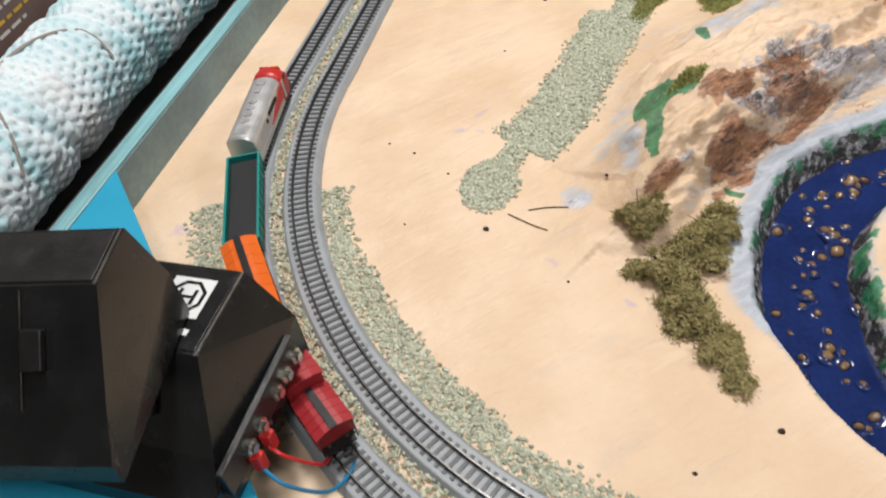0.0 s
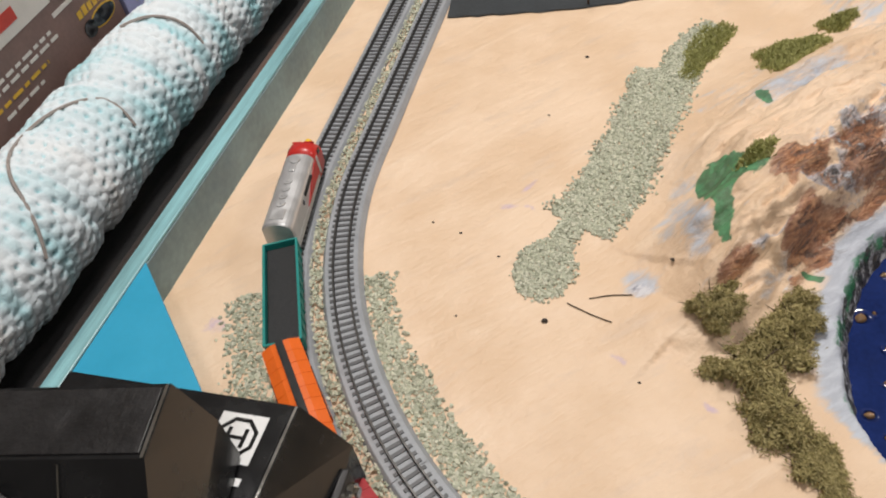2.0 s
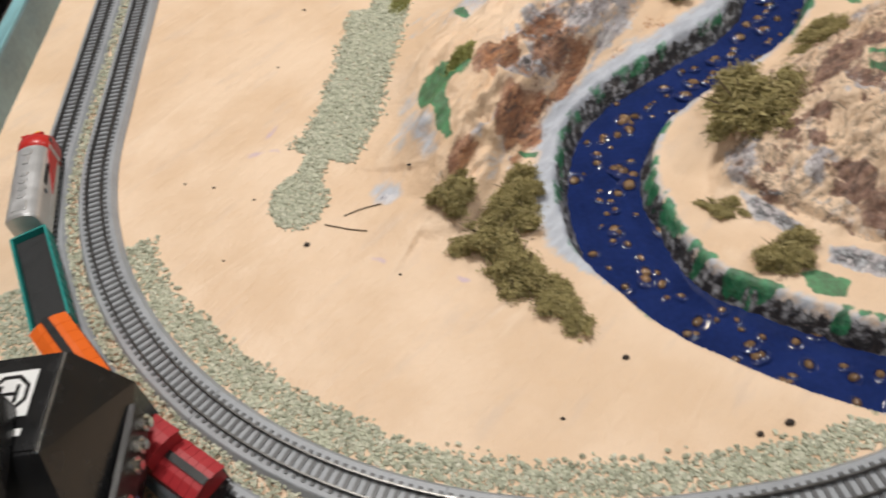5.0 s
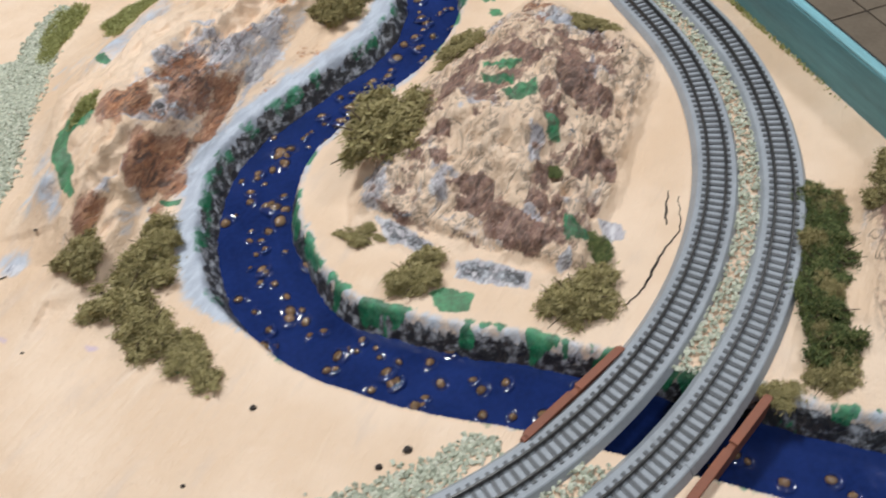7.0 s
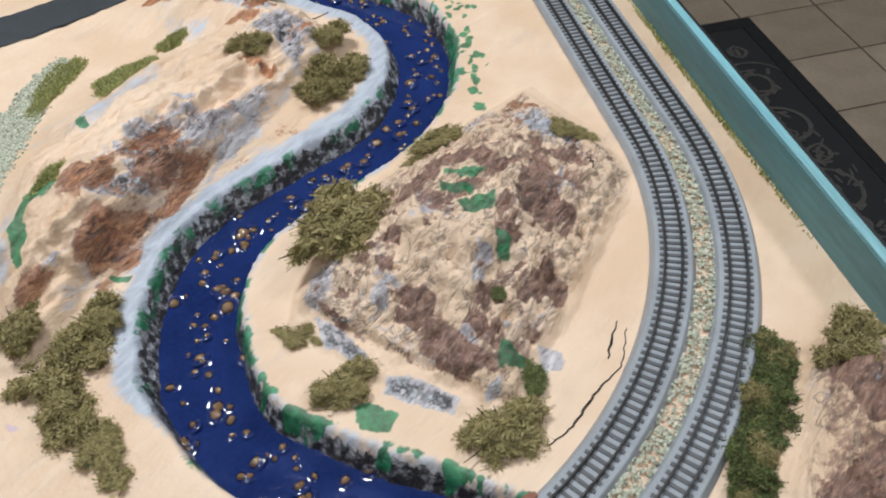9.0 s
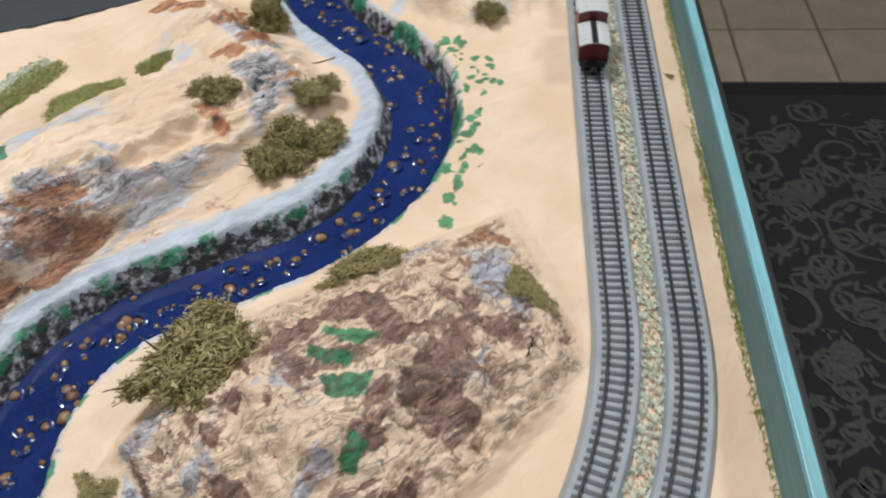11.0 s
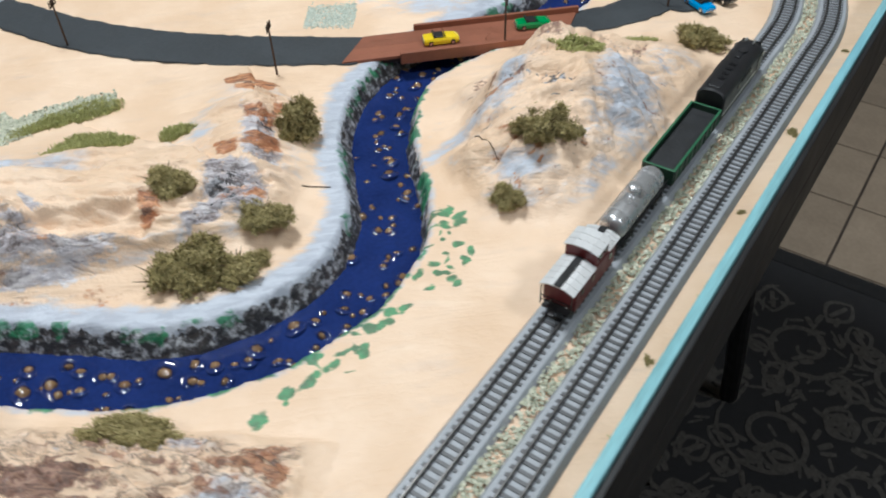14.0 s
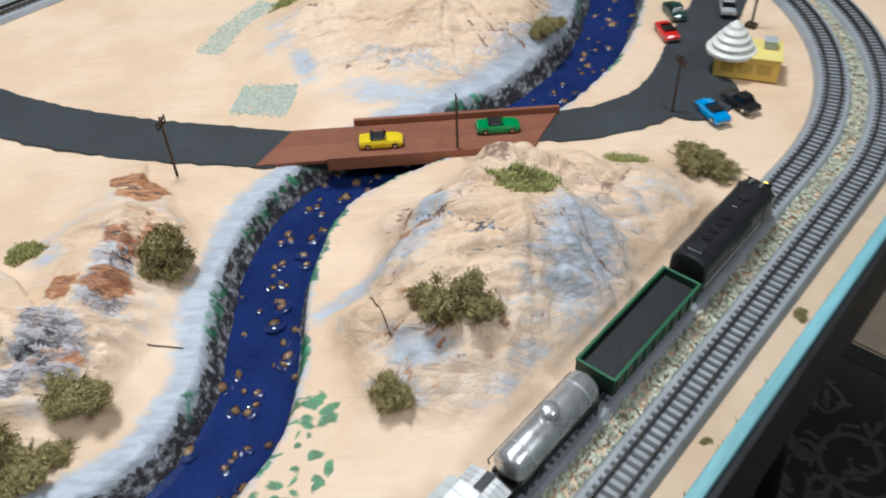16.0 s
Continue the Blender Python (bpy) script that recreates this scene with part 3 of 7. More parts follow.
def build_ground():
    nx, ny = int((X1 - X0) / STEP) + 1, int((Y1 - Y0) / STEP) + 1
    gx, gy = np.meshgrid(np.linspace(X0, X1, nx), np.linspace(Y0, Y1, ny))
    x, y = gx.ravel(), gy.ravel()
    z, dt, dr, d, s, bank, wide, hills, west, isl, bri, far, cor, u = ground_full(x, y)
    idx = np.arange(nx * ny).reshape(ny, nx)
    quads = np.stack([idx[:-1, :-1], idx[:-1, 1:], idx[1:, 1:], idx[1:, :-1]], -1).reshape(-1, 4)
    x = np.maximum(x, -0.3813 + 0.0384 * (y + 0.17))
    me = bpy.data.meshes.new("layout_ground")
    me.vertices.add(nx * ny)
    me.vertices.foreach_set("co", np.c_[x, y, z].astype(np.float32).ravel())
    me.loops.add(quads.size)
    me.loops.foreach_set("vertex_index", quads.ravel().astype(np.int32))
    me.polygons.add(len(quads))
    me.polygons.foreach_set("loop_start", (np.arange(len(quads)) * 4).astype(np.int32))
    me.polygons.foreach_set("use_smooth", np.ones(len(quads), bool))
    me.update(calc_edges=True)
    # how thickly each paint was daubed on, from 0 to 1; dark also carries painted shade
    cloth, tuck, pleat = along_folds(x, y, 5)
    f1, f2, val, tilt = facets(x + 0.008 * (fbm(x, y, 28, 5, 1) - 0.5), y + 0.008 * (fbm(x, y, 60, 3, 13) - 0.5), 36, 17)
    streak = fbm((0.59 * x + 0.81 * y) * 0.22 + 0.004 * fbm(x, y, 30, 2, 63), 0.81 * x - 0.59 * y, 95, 4, 61)
    patchy = fbm(x, y, 34, 4, 71)
    beyond = d - bank - wide
    flat_bank = np.where(s < 0, 1 - sstep(-0.135, -0.085, y), 0.0)
    rim = np.where(beyond > 0, np.exp(-(beyond / (np.where(s < 0, 0.014 + 0.004 * sstep(0.04, 0.1, y) - 0.011 * flat_bank, 0.006) * (0.6 + 0.8 * patchy))) ** 2), 1.0)
    foot = sstep(0.002, 0.009, hills) * (1 - sstep(0.014, 0.03, hills))
    wash = np.clip(rim * np.where(s < 0, 1.0 - 0.5 * flat_bank, 0.6), 0, 1)
    wash = np.maximum(wash, foot * (0.1 + 0.9 * patchy) * 0.75)
    wash = np.maximum(wash, 0.68 * blob(x, y, [(0.25, 0.385, 0.03, 0.06, 10), (0.185, 0.345, 0.012, 0.04, 10), (0.17, 0.31, 0.012, 0.05, -20), (0.225, 0.29, 0.03, 0.014, 20), (0.05, 0.455, 0.06, 0.016, 25), (0.09, 0.53, 0.02, 0.06, 0), (-0.02, 0.44, 0.03, 0.012, -20), (-0.105, -0.03, 0.012, 0.012, 0), (-0.08, 0.0, 0.01, 0.03, 10), (-0.02, 0.125, 0.05, 0.02, 35), (0.235, 0.03, 0.02, 0.03, 0)]))
    flake = 0.5 * fbm(x, y, 95, 4, 131) + 0.5 * fbm(x, y, 230, 3, 133)
    # lavender and slate folds on the river side of the west hill, and on the hill by the bridge
    west_face = np.maximum(region(x, y, LAVENDER, 0.005), region(x, y, LAV_NORTH, 0.006))
    slate = np.maximum(region(x, y, FOLD_SLATE), region(x, y, SLATE_NORTH))
    bridge_grey = region(x, y, BRIDGE_GREY, 0.006)
    grey = np.maximum(west_face * (0.4 + 0.6 * (cloth - 0.3) + 0.4 * (patchy - 0.5)), slate * (0.85 + 0.8 * (flake - 0.5)))
    grey = np.maximum(grey, bridge_grey * (0.2 + 0.5 * (patchy - 0.4)))
    grey = np.maximum(grey, 0.4 * blob(x, y, [(0.045, 0.485, 0.06, 0.012, 25), (0.08, 0.55, 0.014, 0.04, 0), (-0.105, -0.035, 0.008, 0.006, 0), (0.235, 0.03, 0.006, 0.02, 0)]))
    # rust streaks running down to the bank
    rust = region(x, y, RUST, 0.006, 0.0015)
    thin = fbm((0.66 * x + 0.75 * y) * 0.16 + 0.003 * fbm(x, y, 30, 2, 63), 0.75 * x - 0.66 * y, 170, 3, 67)
    brown = np.maximum(rust * (0.34 + 3.0 * (streak - 0.48) + 1.8 * (thin - 0.48)), region(x, y, RUST_NORTH, 0.004, 0.002) * (0.6 + 1.4 * (thin - 0.45) + 0.6 * (patchy - 0.4)))
    grey = np.maximum(grey, rust * (0.42 + 1.6 * (0.5 - streak) + 1.0 * (0.5 - thin)))
    brown = np.maximum(brown, region(x, y, RUST_STRIPES, 0.004) * (0.34 + 0.9 * (streak - 0.35)))
    brown = np.maximum(brown, 0.45 * region(x, y, BRIDGE_BROWN, 0.003))
    brown = np.maximum(brown, west_face * (1.9 * np.clip(streak - 0.44, 0, 1) + 1.0 * np.clip(thin - 0.5, 0, 1)))
    brown = brown * (1 - 0.95 * sstep(0.55, 0.95, rim))
    # the rock island: red-brown faces round one cream face, slate flakes at its foot
    on_rock = sstep(0.003, 0.008, isl)
    cream_face = region(x, y, CREAM, 0.002)
    faces = np.maximum(region(x, y, ROCK_BROWN, 0.002), region(x, y, ROCK_BROWN_B, 0.0025))
    stone = np.where(faces > 0.02, faces * (1.1 + 0.6 * (flake - 0.45)), 0)
    stone = np.maximum(stone, on_rock * (0.36 + 0.9 * (flake - 0.45) + 0.8 * (patchy - 0.5)))
    wiped = sstep(0.7, 0.95, 1 - np.abs(2 * fbm(x + 0.5 * fbm(x, y, 28, 5, 1) / 28, y, 42, 4, 141) - 1))
    bands = fbm((x - y) * 0.3, x + y, 130, 4, 113)
    drag = fbm((0.75 * x + 0.66 * y) * 0.22, 0.66 * x - 0.75 * y, 120, 4, 119)
    stone = stone * (1 - 0.45 * wiped) * (1 - 0.72 * sstep(0.55, 0.64, np.where(x > 0.165, drag, bands)))
    brown = np.maximum(brown, np.clip(stone, 0, 1) * on_rock * (1 - 0.93 * cream_face))
    chips = np.maximum(region(x, y, ROCK_SLATE, 0.0022) * 0.9, on_rock * 1.5 * np.clip(fbm(x, y, 60, 4, 137) - 0.52, 0, 1) * 1.5)
    grey = np.maximum(grey, chips * (1 - 0.85 * cream_face) * (1 - 0.5 * faces))
    brown = np.maximum(brown, sstep(0.006, 0.016, cor) * (0.3 + 0.55 * val + 0.5 * (flake - 0.45)))
    green = np.maximum.reduce([region(x, y, HILL_GREEN, 0.0018), region(x, y, ROCK_GREEN, 0.0025, 0.0015) * (0.6 + 0.7 * flake),
                               blob(x, y, [*DAUBS, (0.238, 0.203, 0.003, 0.005, 0), (-0.03, -0.13, 0.006, 0.004, 0)]) * 0.92])
    shore = np.exp(-((d - bank - 0.85 * wide) / 0.006) ** 2)
    green = np.maximum(green, shore * np.where(s > 0, np.where(y < -0.1, 1.2, 0.85), 0.66) * sstep(0.4, 0.6, fbm(x, y, 75, 4, 91)))
    ribs = buttress(u, s)
    # dark stone river walls, with shade painted into the grooves between ribs
    dark = (1 - sstep(0.72 * wide, 1.04 * wide, d - bank + 0.002 * (ribs - 0.5))) * (0.98 - 0.42 * ribs * sstep(0.1 * wide, 0.8 * wide, d - bank) + 0.4 * (fbm(x, y, 120, 3, 95) - 0.5))
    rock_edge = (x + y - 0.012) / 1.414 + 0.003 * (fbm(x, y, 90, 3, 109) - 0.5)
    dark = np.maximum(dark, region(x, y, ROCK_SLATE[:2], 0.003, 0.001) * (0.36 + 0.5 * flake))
    # shadow line under the rock's overhanging lip, painted into the colour
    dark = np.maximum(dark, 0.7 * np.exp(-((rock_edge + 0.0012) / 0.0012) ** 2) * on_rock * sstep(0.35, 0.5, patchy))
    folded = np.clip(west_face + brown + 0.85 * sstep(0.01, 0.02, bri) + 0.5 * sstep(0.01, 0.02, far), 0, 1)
    # creases and cracks drawn darker, as shade put into the colour
    crevice_shade = sstep(0.010, 0.022, hills) * np.where(isl > 0.004, np.maximum(0.7 * (1 - sstep(0.01, 0.05, f2 - f1)), 0.8 * (1 - sstep(0.0, 0.022, np.abs(fbm((x - y) * 0.35, x + y, 150, 4, 113) - 0.5)))) * np.clip(1 - 0.8 * cream_face, 0, 1), np.maximum(0.95 * tuck, 0.8 * pleat) * folded)
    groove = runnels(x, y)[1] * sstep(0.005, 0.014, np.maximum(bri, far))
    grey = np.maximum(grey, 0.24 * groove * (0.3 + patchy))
    # the runnels get painted shade as well
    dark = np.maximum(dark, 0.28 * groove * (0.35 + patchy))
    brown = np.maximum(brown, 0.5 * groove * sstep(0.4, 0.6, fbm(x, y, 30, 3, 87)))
    dark = np.maximum(dark, crevice_shade * (0.42 + 0.65 * patchy))
    violet = blob(x, y, [(-0.187, 0.026, 0.012, 0.004, 20), (-0.176, 0.045, 0.013, 0.003, 65), (-0.174, 0.025, 0.008, 0.003, -30), (-0.113, -0.079, 0.011, 0.003, -25), (-0.07, -0.1, 0.008, 0.003, -30), (-0.335, -0.08, 0.01, 0.01, 0)]) * 0.75
    dark = np.maximum(dark, 0.6 * slate * (0.35 + flake))
    chalk = np.maximum(wash, np.clip(sstep(0.006, 0.02, hills) * (fbm(x, y, 60, 4, 97) - 0.45), 0, 1))
    relief = np.clip(np.maximum.reduce([on_rock, west_face, rust, slate, 0.5 * sstep(0.004, 0.012, np.maximum(bri, far)), 0.45 * sstep(0.006, 0.02, west), sstep(0.004, 0.012, cor), 0.7 * dark]), 0, 1)
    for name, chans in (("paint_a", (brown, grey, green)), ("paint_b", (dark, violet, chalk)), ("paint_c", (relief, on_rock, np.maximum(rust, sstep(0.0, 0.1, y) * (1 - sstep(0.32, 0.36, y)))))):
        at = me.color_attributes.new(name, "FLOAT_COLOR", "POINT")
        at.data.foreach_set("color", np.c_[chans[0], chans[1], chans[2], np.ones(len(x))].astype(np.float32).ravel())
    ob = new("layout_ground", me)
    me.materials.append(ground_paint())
    return tagged(ob, "sand-coloured plaster ground with painted rock, river bed and green daubs", "ground", kind="structure")


def ground_paint():
    m = bpy.data.materials.new("painted_plaster")
    m.use_nodes = True
    nt = m.node_tree
    b = nt.nodes["Principled BSDF"]
    tc = nt.nodes.new("ShaderNodeTexCoord")

    def noise_tex(scale, detail=5, rough=0.55, stretch=None, bend=0.0):
        n = nt.nodes.new("ShaderNodeTexNoise")
        n.inputs["Scale"].default_value, n.inputs["Detail"].default_value, n.inputs["Roughness"].default_value = scale, detail, rough
        n.inputs["Distortion"].default_value = bend
        if stretch:
            mp = nt.nodes.new("ShaderNodeMapping")
            mp.inputs["Scale"].default_value = stretch
            turn = nt.nodes.new("ShaderNodeMapping")
            turn.inputs["Rotation"].default_value = (0, 0, radians(-42))
            link(nt, tc.outputs["Object"], turn.inputs["Vector"])
            link(nt, turn.outputs[0], mp.inputs["Vector"])
            link(nt, mp.outputs[0], n.inputs["Vector"])
        else:
            link(nt, tc.outputs["Object"], n.inputs["Vector"])
        return n.outputs["Fac"]

    def split(name):
        a = nt.nodes.new("ShaderNodeAttribute")
        a.attribute_name = name
        sp = nt.nodes.new("ShaderNodeSeparateColor")
        link(nt, a.outputs["Color"], sp.inputs[0])
        return sp.outputs

    def ramp(v, lo, hi, to=1.0):
        r = nt.nodes.new("ShaderNodeMapRange")
        r.interpolation_type = "SMOOTHSTEP"
        r.inputs["From Min"].default_value, r.inputs["From Max"].default_value, r.inputs["To Max"].default_value = lo, hi, to
        link(nt, v, r.inputs["Value"])
        return r.outputs[0]

    def plus(a, bsock, k):
        q = nt.nodes.new("ShaderNodeMath")
        q.operation = "MULTIPLY_ADD"
        link(nt, bsock, q.inputs[0])
        q.inputs[1].default_value = k
        link(nt, a, q.inputs[2])
        return q.outputs[0]

    def over(base, col, fac):
        x = nt.nodes.new("ShaderNodeMix")
        x.data_type = "RGBA"
        link(nt, fac, x.inputs["Factor"])
        if isinstance(base, tuple):
            x.inputs["A"].default_value = (*base, 1)
        else:
            link(nt, base, x.inputs["A"])
        if isinstance(col, tuple):
            x.inputs["B"].default_value = (*col, 1)
        else:
            link(nt, col, x.inputs["B"])
        return x.outputs["Result"]

    fine, mid, big = noise_tex(420, 4), noise_tex(110, 6, 0.6), noise_tex(14, 4)
    crisp = noise_tex(190, 6, 0.65)
    brush = noise_tex(120, 6, 0.62, (0.5, 1.4, 1), 0.5)
    bristle = noise_tex(260, 6, 0.62, (0.4, 1.3, 1), 0.6)
    flecks = noise_tex(330, 5, 0.7)
    pa, pb, pc = split("paint_a"), split("paint_b"), split("paint_c")
    sand = over((0.74, 0.53, 0.355), (0.83, 0.625, 0.45), ramp(big, 0.35, 0.65))
    sand = over(sand, (0.64, 0.50, 0.40), ramp(noise_tex(38, 5, 0.6, (0.5, 1.6, 1)), 0.54, 0.72, 0.4))
    trowel = noise_tex(26, 6, 0.62, (0.35, 1.7, 1), 0.8)
    sand = over(sand, (0.66, 0.44, 0.27), ramp(brush, 0.56, 0.8, 0.3))
    sand = over(sand, (0.56, 0.47, 0.43), ramp(plus(noise_tex(19, 6, 0.7), crisp, 0.4), 0.86, 1.02, 0.34))
    sand = over(sand, (0.90, 0.72, 0.55), ramp(trowel, 0.58, 0.72, 0.4))
    col = over(sand, over((0.38, 0.43, 0.52), (0.5, 0.555, 0.645), ramp(brush, 0.4, 0.62)), ramp(plus(pb[2], brush, 0.9), 0.82, 1.22, 0.9))
    col = over(col, over(over((0.2, 0.19, 0.23), (0.45, 0.43, 0.47), ramp(bristle, 0.36, 0.48)), (0.66, 0.64, 0.66), ramp(plus(brush, bristle, 1.0), 1.0, 1.2)), ramp(plus(plus(plus(plus(plus(pa[1], pa[1], 0.6), brush, 1.1), bristle, 1.0), crisp, 0.9), flecks, 0.6), 2.2, 2.58, 0.9))
    col = over(col, (0.50, 0.31, 0.20), ramp(plus(plus(pa[0], pa[0], 0.5), brush, 1.2), 0.95, 1.55, 0.6))
    col = over(col, over(over((0.1, 0.054, 0.042), over(over((0.22, 0.12, 0.09), (0.36, 0.14, 0.055), pc[2]), over((0.37, 0.23, 0.165), (0.58, 0.29, 0.14), pc[2]), ramp(bristle, 0.46, 0.62)), ramp(plus(brush, bristle, 0.9), 0.78, 0.95)), (0.55, 0.46, 0.40), ramp(flecks, 0.6, 0.7, 0.38)), ramp(plus(plus(plus(plus(plus(pa[0], pa[0], 0.6), brush, 1.1), bristle, 1.0), crisp, 0.9), flecks, 0.7), 2.26, 2.6, 0.94))
    col = over(col, (0.52, 0.4, 0.6), ramp(plus(pb[1], mid, 0.8), 0.95, 1.25, 0.6))
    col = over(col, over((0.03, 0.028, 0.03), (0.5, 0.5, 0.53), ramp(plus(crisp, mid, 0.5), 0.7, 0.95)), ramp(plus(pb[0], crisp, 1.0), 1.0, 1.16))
    col = over(col, over((0.011, 0.125, 0.05), (0.036, 0.27, 0.11), ramp(mid, 0.4, 0.62)), ramp(plus(pa[2], brush, 1.3), 1.16, 1.4, 0.9))
    # thin lines along the carved relief, darkened to paint in its fine shading
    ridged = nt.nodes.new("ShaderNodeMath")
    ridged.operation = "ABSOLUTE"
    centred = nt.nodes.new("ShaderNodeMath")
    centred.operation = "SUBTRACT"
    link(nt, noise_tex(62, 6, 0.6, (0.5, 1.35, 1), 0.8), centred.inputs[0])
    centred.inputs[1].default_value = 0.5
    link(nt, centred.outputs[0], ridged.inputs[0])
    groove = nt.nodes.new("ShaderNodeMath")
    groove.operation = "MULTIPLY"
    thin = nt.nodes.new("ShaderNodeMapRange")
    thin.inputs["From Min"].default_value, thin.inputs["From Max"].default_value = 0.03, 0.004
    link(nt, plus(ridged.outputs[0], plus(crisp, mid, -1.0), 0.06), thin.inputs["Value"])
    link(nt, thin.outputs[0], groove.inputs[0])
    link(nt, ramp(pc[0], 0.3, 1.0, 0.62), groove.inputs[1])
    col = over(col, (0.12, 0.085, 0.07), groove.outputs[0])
    link(nt, col, b.inputs["Base Color"])
    r = nt.nodes.new("ShaderNodeMapRange")
    r.inputs["To Min"].default_value, r.inputs["To Max"].default_value = 0.38, 0.68
    link(nt, mid, r.inputs["Value"])
    link(nt, r.outputs[0], b.inputs["Roughness"])
    h = plus(plus(fine, brush, 1.6), trowel, 6.0)
    bp = nt.nodes.new("ShaderNodeBump")
    bp.inputs["Strength"].default_value, bp.inputs["Distance"].default_value = 0.3, 0.0014
    link(nt, h, bp.inputs["Height"])
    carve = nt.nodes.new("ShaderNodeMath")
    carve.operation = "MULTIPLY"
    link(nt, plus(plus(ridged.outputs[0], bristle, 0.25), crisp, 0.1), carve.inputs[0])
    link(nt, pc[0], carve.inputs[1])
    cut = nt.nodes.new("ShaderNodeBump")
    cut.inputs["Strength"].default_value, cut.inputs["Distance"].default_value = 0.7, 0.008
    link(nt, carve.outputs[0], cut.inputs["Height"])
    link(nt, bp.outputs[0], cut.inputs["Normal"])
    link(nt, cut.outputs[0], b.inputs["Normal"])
    return m


build_ground()


def build_water():
    bm = B()
    pts = [p for p in RIVER if Y0 - 0.01 < p[1] < Y1 + 0.02]
    rows = []
    for i, p in enumerate(pts):
        a, c = Vector(pts[max(0, i - 1)]), Vector(pts[min(len(pts) - 1, i + 1)])
        dv = (c - a).normalized()
        sd = Vector((dv.y, -dv.x))
        rows.append([bm.verts.new((p[0] + sd.x * k, p[1] + sd.y * k, WATER_Z)) for k in (-0.0255, -0.01, 0.01, 0.0255)])
    for a, c in zip(rows, rows[1:]):
        for k in range(3):
            bm.faces.new((a[k], a[k + 1], c[k + 1], c[k]))
    bmesh.ops.recalc_face_normals(bm, faces=bm.faces)
    m = mat("deep_blue_resin", (0.013, 0.026, 0.115), 0.045, var=0.35, scale=40, bump=0.1, bscale=260, coat=0.0, spec=0.22)
    ob = thing("water", bm, m, "glossy deep blue resin river winding between rocky banks", "water", kind="structure", smooth=True)
    if ob.data.polygons[0].normal.z < 0:
        ob.data.flip_normals()
    return ob


build_water()

# ---- tracks: sections of grey roadbed with ties and rails ----
RAIL_TOP = 0.0072
grey_roadbed = mat("grey_roadbed_plastic", (0.33, 0.345, 0.37), 0.45, var=0.16, scale=60, bump=0.25, bscale=900)
tie_black = mat("dark_tie_plastic", (0.105, 0.106, 0.112), 0.5, var=0.3, scale=200, vary_object=0.4)
rail_steel = mat("dull_rail_metal", (0.11, 0.105, 0.10), 0.35, metal=0.85, var=0.2, scale=300)
tie_bm = box(B(), -0.00095, 0.00095, -0.0073, 0.0073, 0.0042, 0.0050)
tie_mesh = bpy.data.meshes.new("tie")
tie_bm.to_mesh(tie_mesh)
tie_bm.free()
tie_mesh.materials.append(tie_black)


def track_loop(line, count, label, group):
    n = len(line) - 1
    per = n / count
    for k in range(count):
        i0, i1 = int(round(k * per)), int(round((k + 1) * per))
        seg = [tuple(line[i % n]) for i in range(i0, i1 + 1)]
        top = empty("track_section", label, "track", group)
        part("roadbed", sweep(B(), seg, [(-0.0122, 0.0003), (-0.0100, 0.0040), (-0.0094, 0.0044), (0.0094, 0.0044), (0.0100, 0.0040), (0.0122, 0.0003)]), grey_roadbed, top)
        for sd in (-0.0045, 0.0045):
            part("rail", sweep(B(), seg, [(sd - 0.0007, 0.0050), (sd - 0.0004, RAIL_TOP), (sd + 0.0004, RAIL_TOP), (sd + 0.0007, 0.0050)]), rail_steel, top, "dull metal rail")
        for i in range(i0, i1):
            a, b = line[i % n], line[(i + 1) % n]
            share("tie", tie_mesh, top, pose((a[0] + b[0]) / 2, (a[1] + b[1]) / 2, 0, 0, 0, math.degrees(math.atan2(b[1] - a[1], b[0] - a[0]))))


track_loop(INNER, 22, "grey plastic model track section with dark ties", "inner loop of track")
track_loop(OUTER, 24, "grey plastic model track section with dark ties", "outer loop of track")

# ---- table edge, room ----
FLOOR_Z = -0.78
teal = mat("brushed_teal_paint", (0.1, 0.225, 0.245), 0.45, var=0.4, scale=110, bump=0.3, bscale=140, stain=0.6, stain_col=(0.2, 0.36, 0.42), stretch=(1, 0.06, 1))
teal_grey = mat("stained_grey_teal_paint", (0.22, 0.31, 0.33), 0.55, var=0.3, scale=22, bump=0.3, bscale=140, stain=0.9, stain_col=(0.11, 0.2, 0.27))
teal_top = mat("pale_aqua_paint", (0.25, 0.48, 0.52), 0.4, var=0.4, scale=160, bump=0.2, stain=0.6, stain_col=(0.1, 0.3, 0.42), stretch=(1, 0.05, 1))
black_side = mat("black_table_side", (0.012, 0.012, 0.013), 0.55, var=0.3, scale=30)


def rim(name, x0, x1, y0, y1, inner):
    top = empty(name, "teal-painted wooden edge board round the layout", "edge board", "layout edge boards")
    part("board", box(B(), x0, x1, y0, y1, -0.02, 0.0285, 0.0008), teal, top)
    if inner < 0:
        part("outer_face", box(B(), x1 + 0.0002, x1 + 0.0035, y0, y1, -0.02, 0.0285, 0.0008), black_side, top, "black outer face")
    part("top_edge", box(B(), x0 + 0.0004, x1 - 0.0004, y0 + 0.0004, y1 - 0.0004, 0.0286, 0.0306, 0.0008), teal_top, top, "pale aqua painted top edge")
    return top


rim("edge_board", 0.3555, 0.362, -0.33, 0.905, -1)
west_board = empty("edge_board", "teal-painted wooden edge board round the layout", "edge board", "layout edge boards", m=pose(-0.3805, -0.17, 0, 0, 0, -2.2))
part("board", box(B(), -0.012, 0, -0.148, 1.075, -0.02, 0.0285, 0.0008), teal_grey, west_board)
part("top_edge", box(B(), -0.0116, -0.0004, -0.1476, 1.0746, 0.0286, 0.0306, 0.0008), teal_top, west_board, "pale aqua painted top edge")
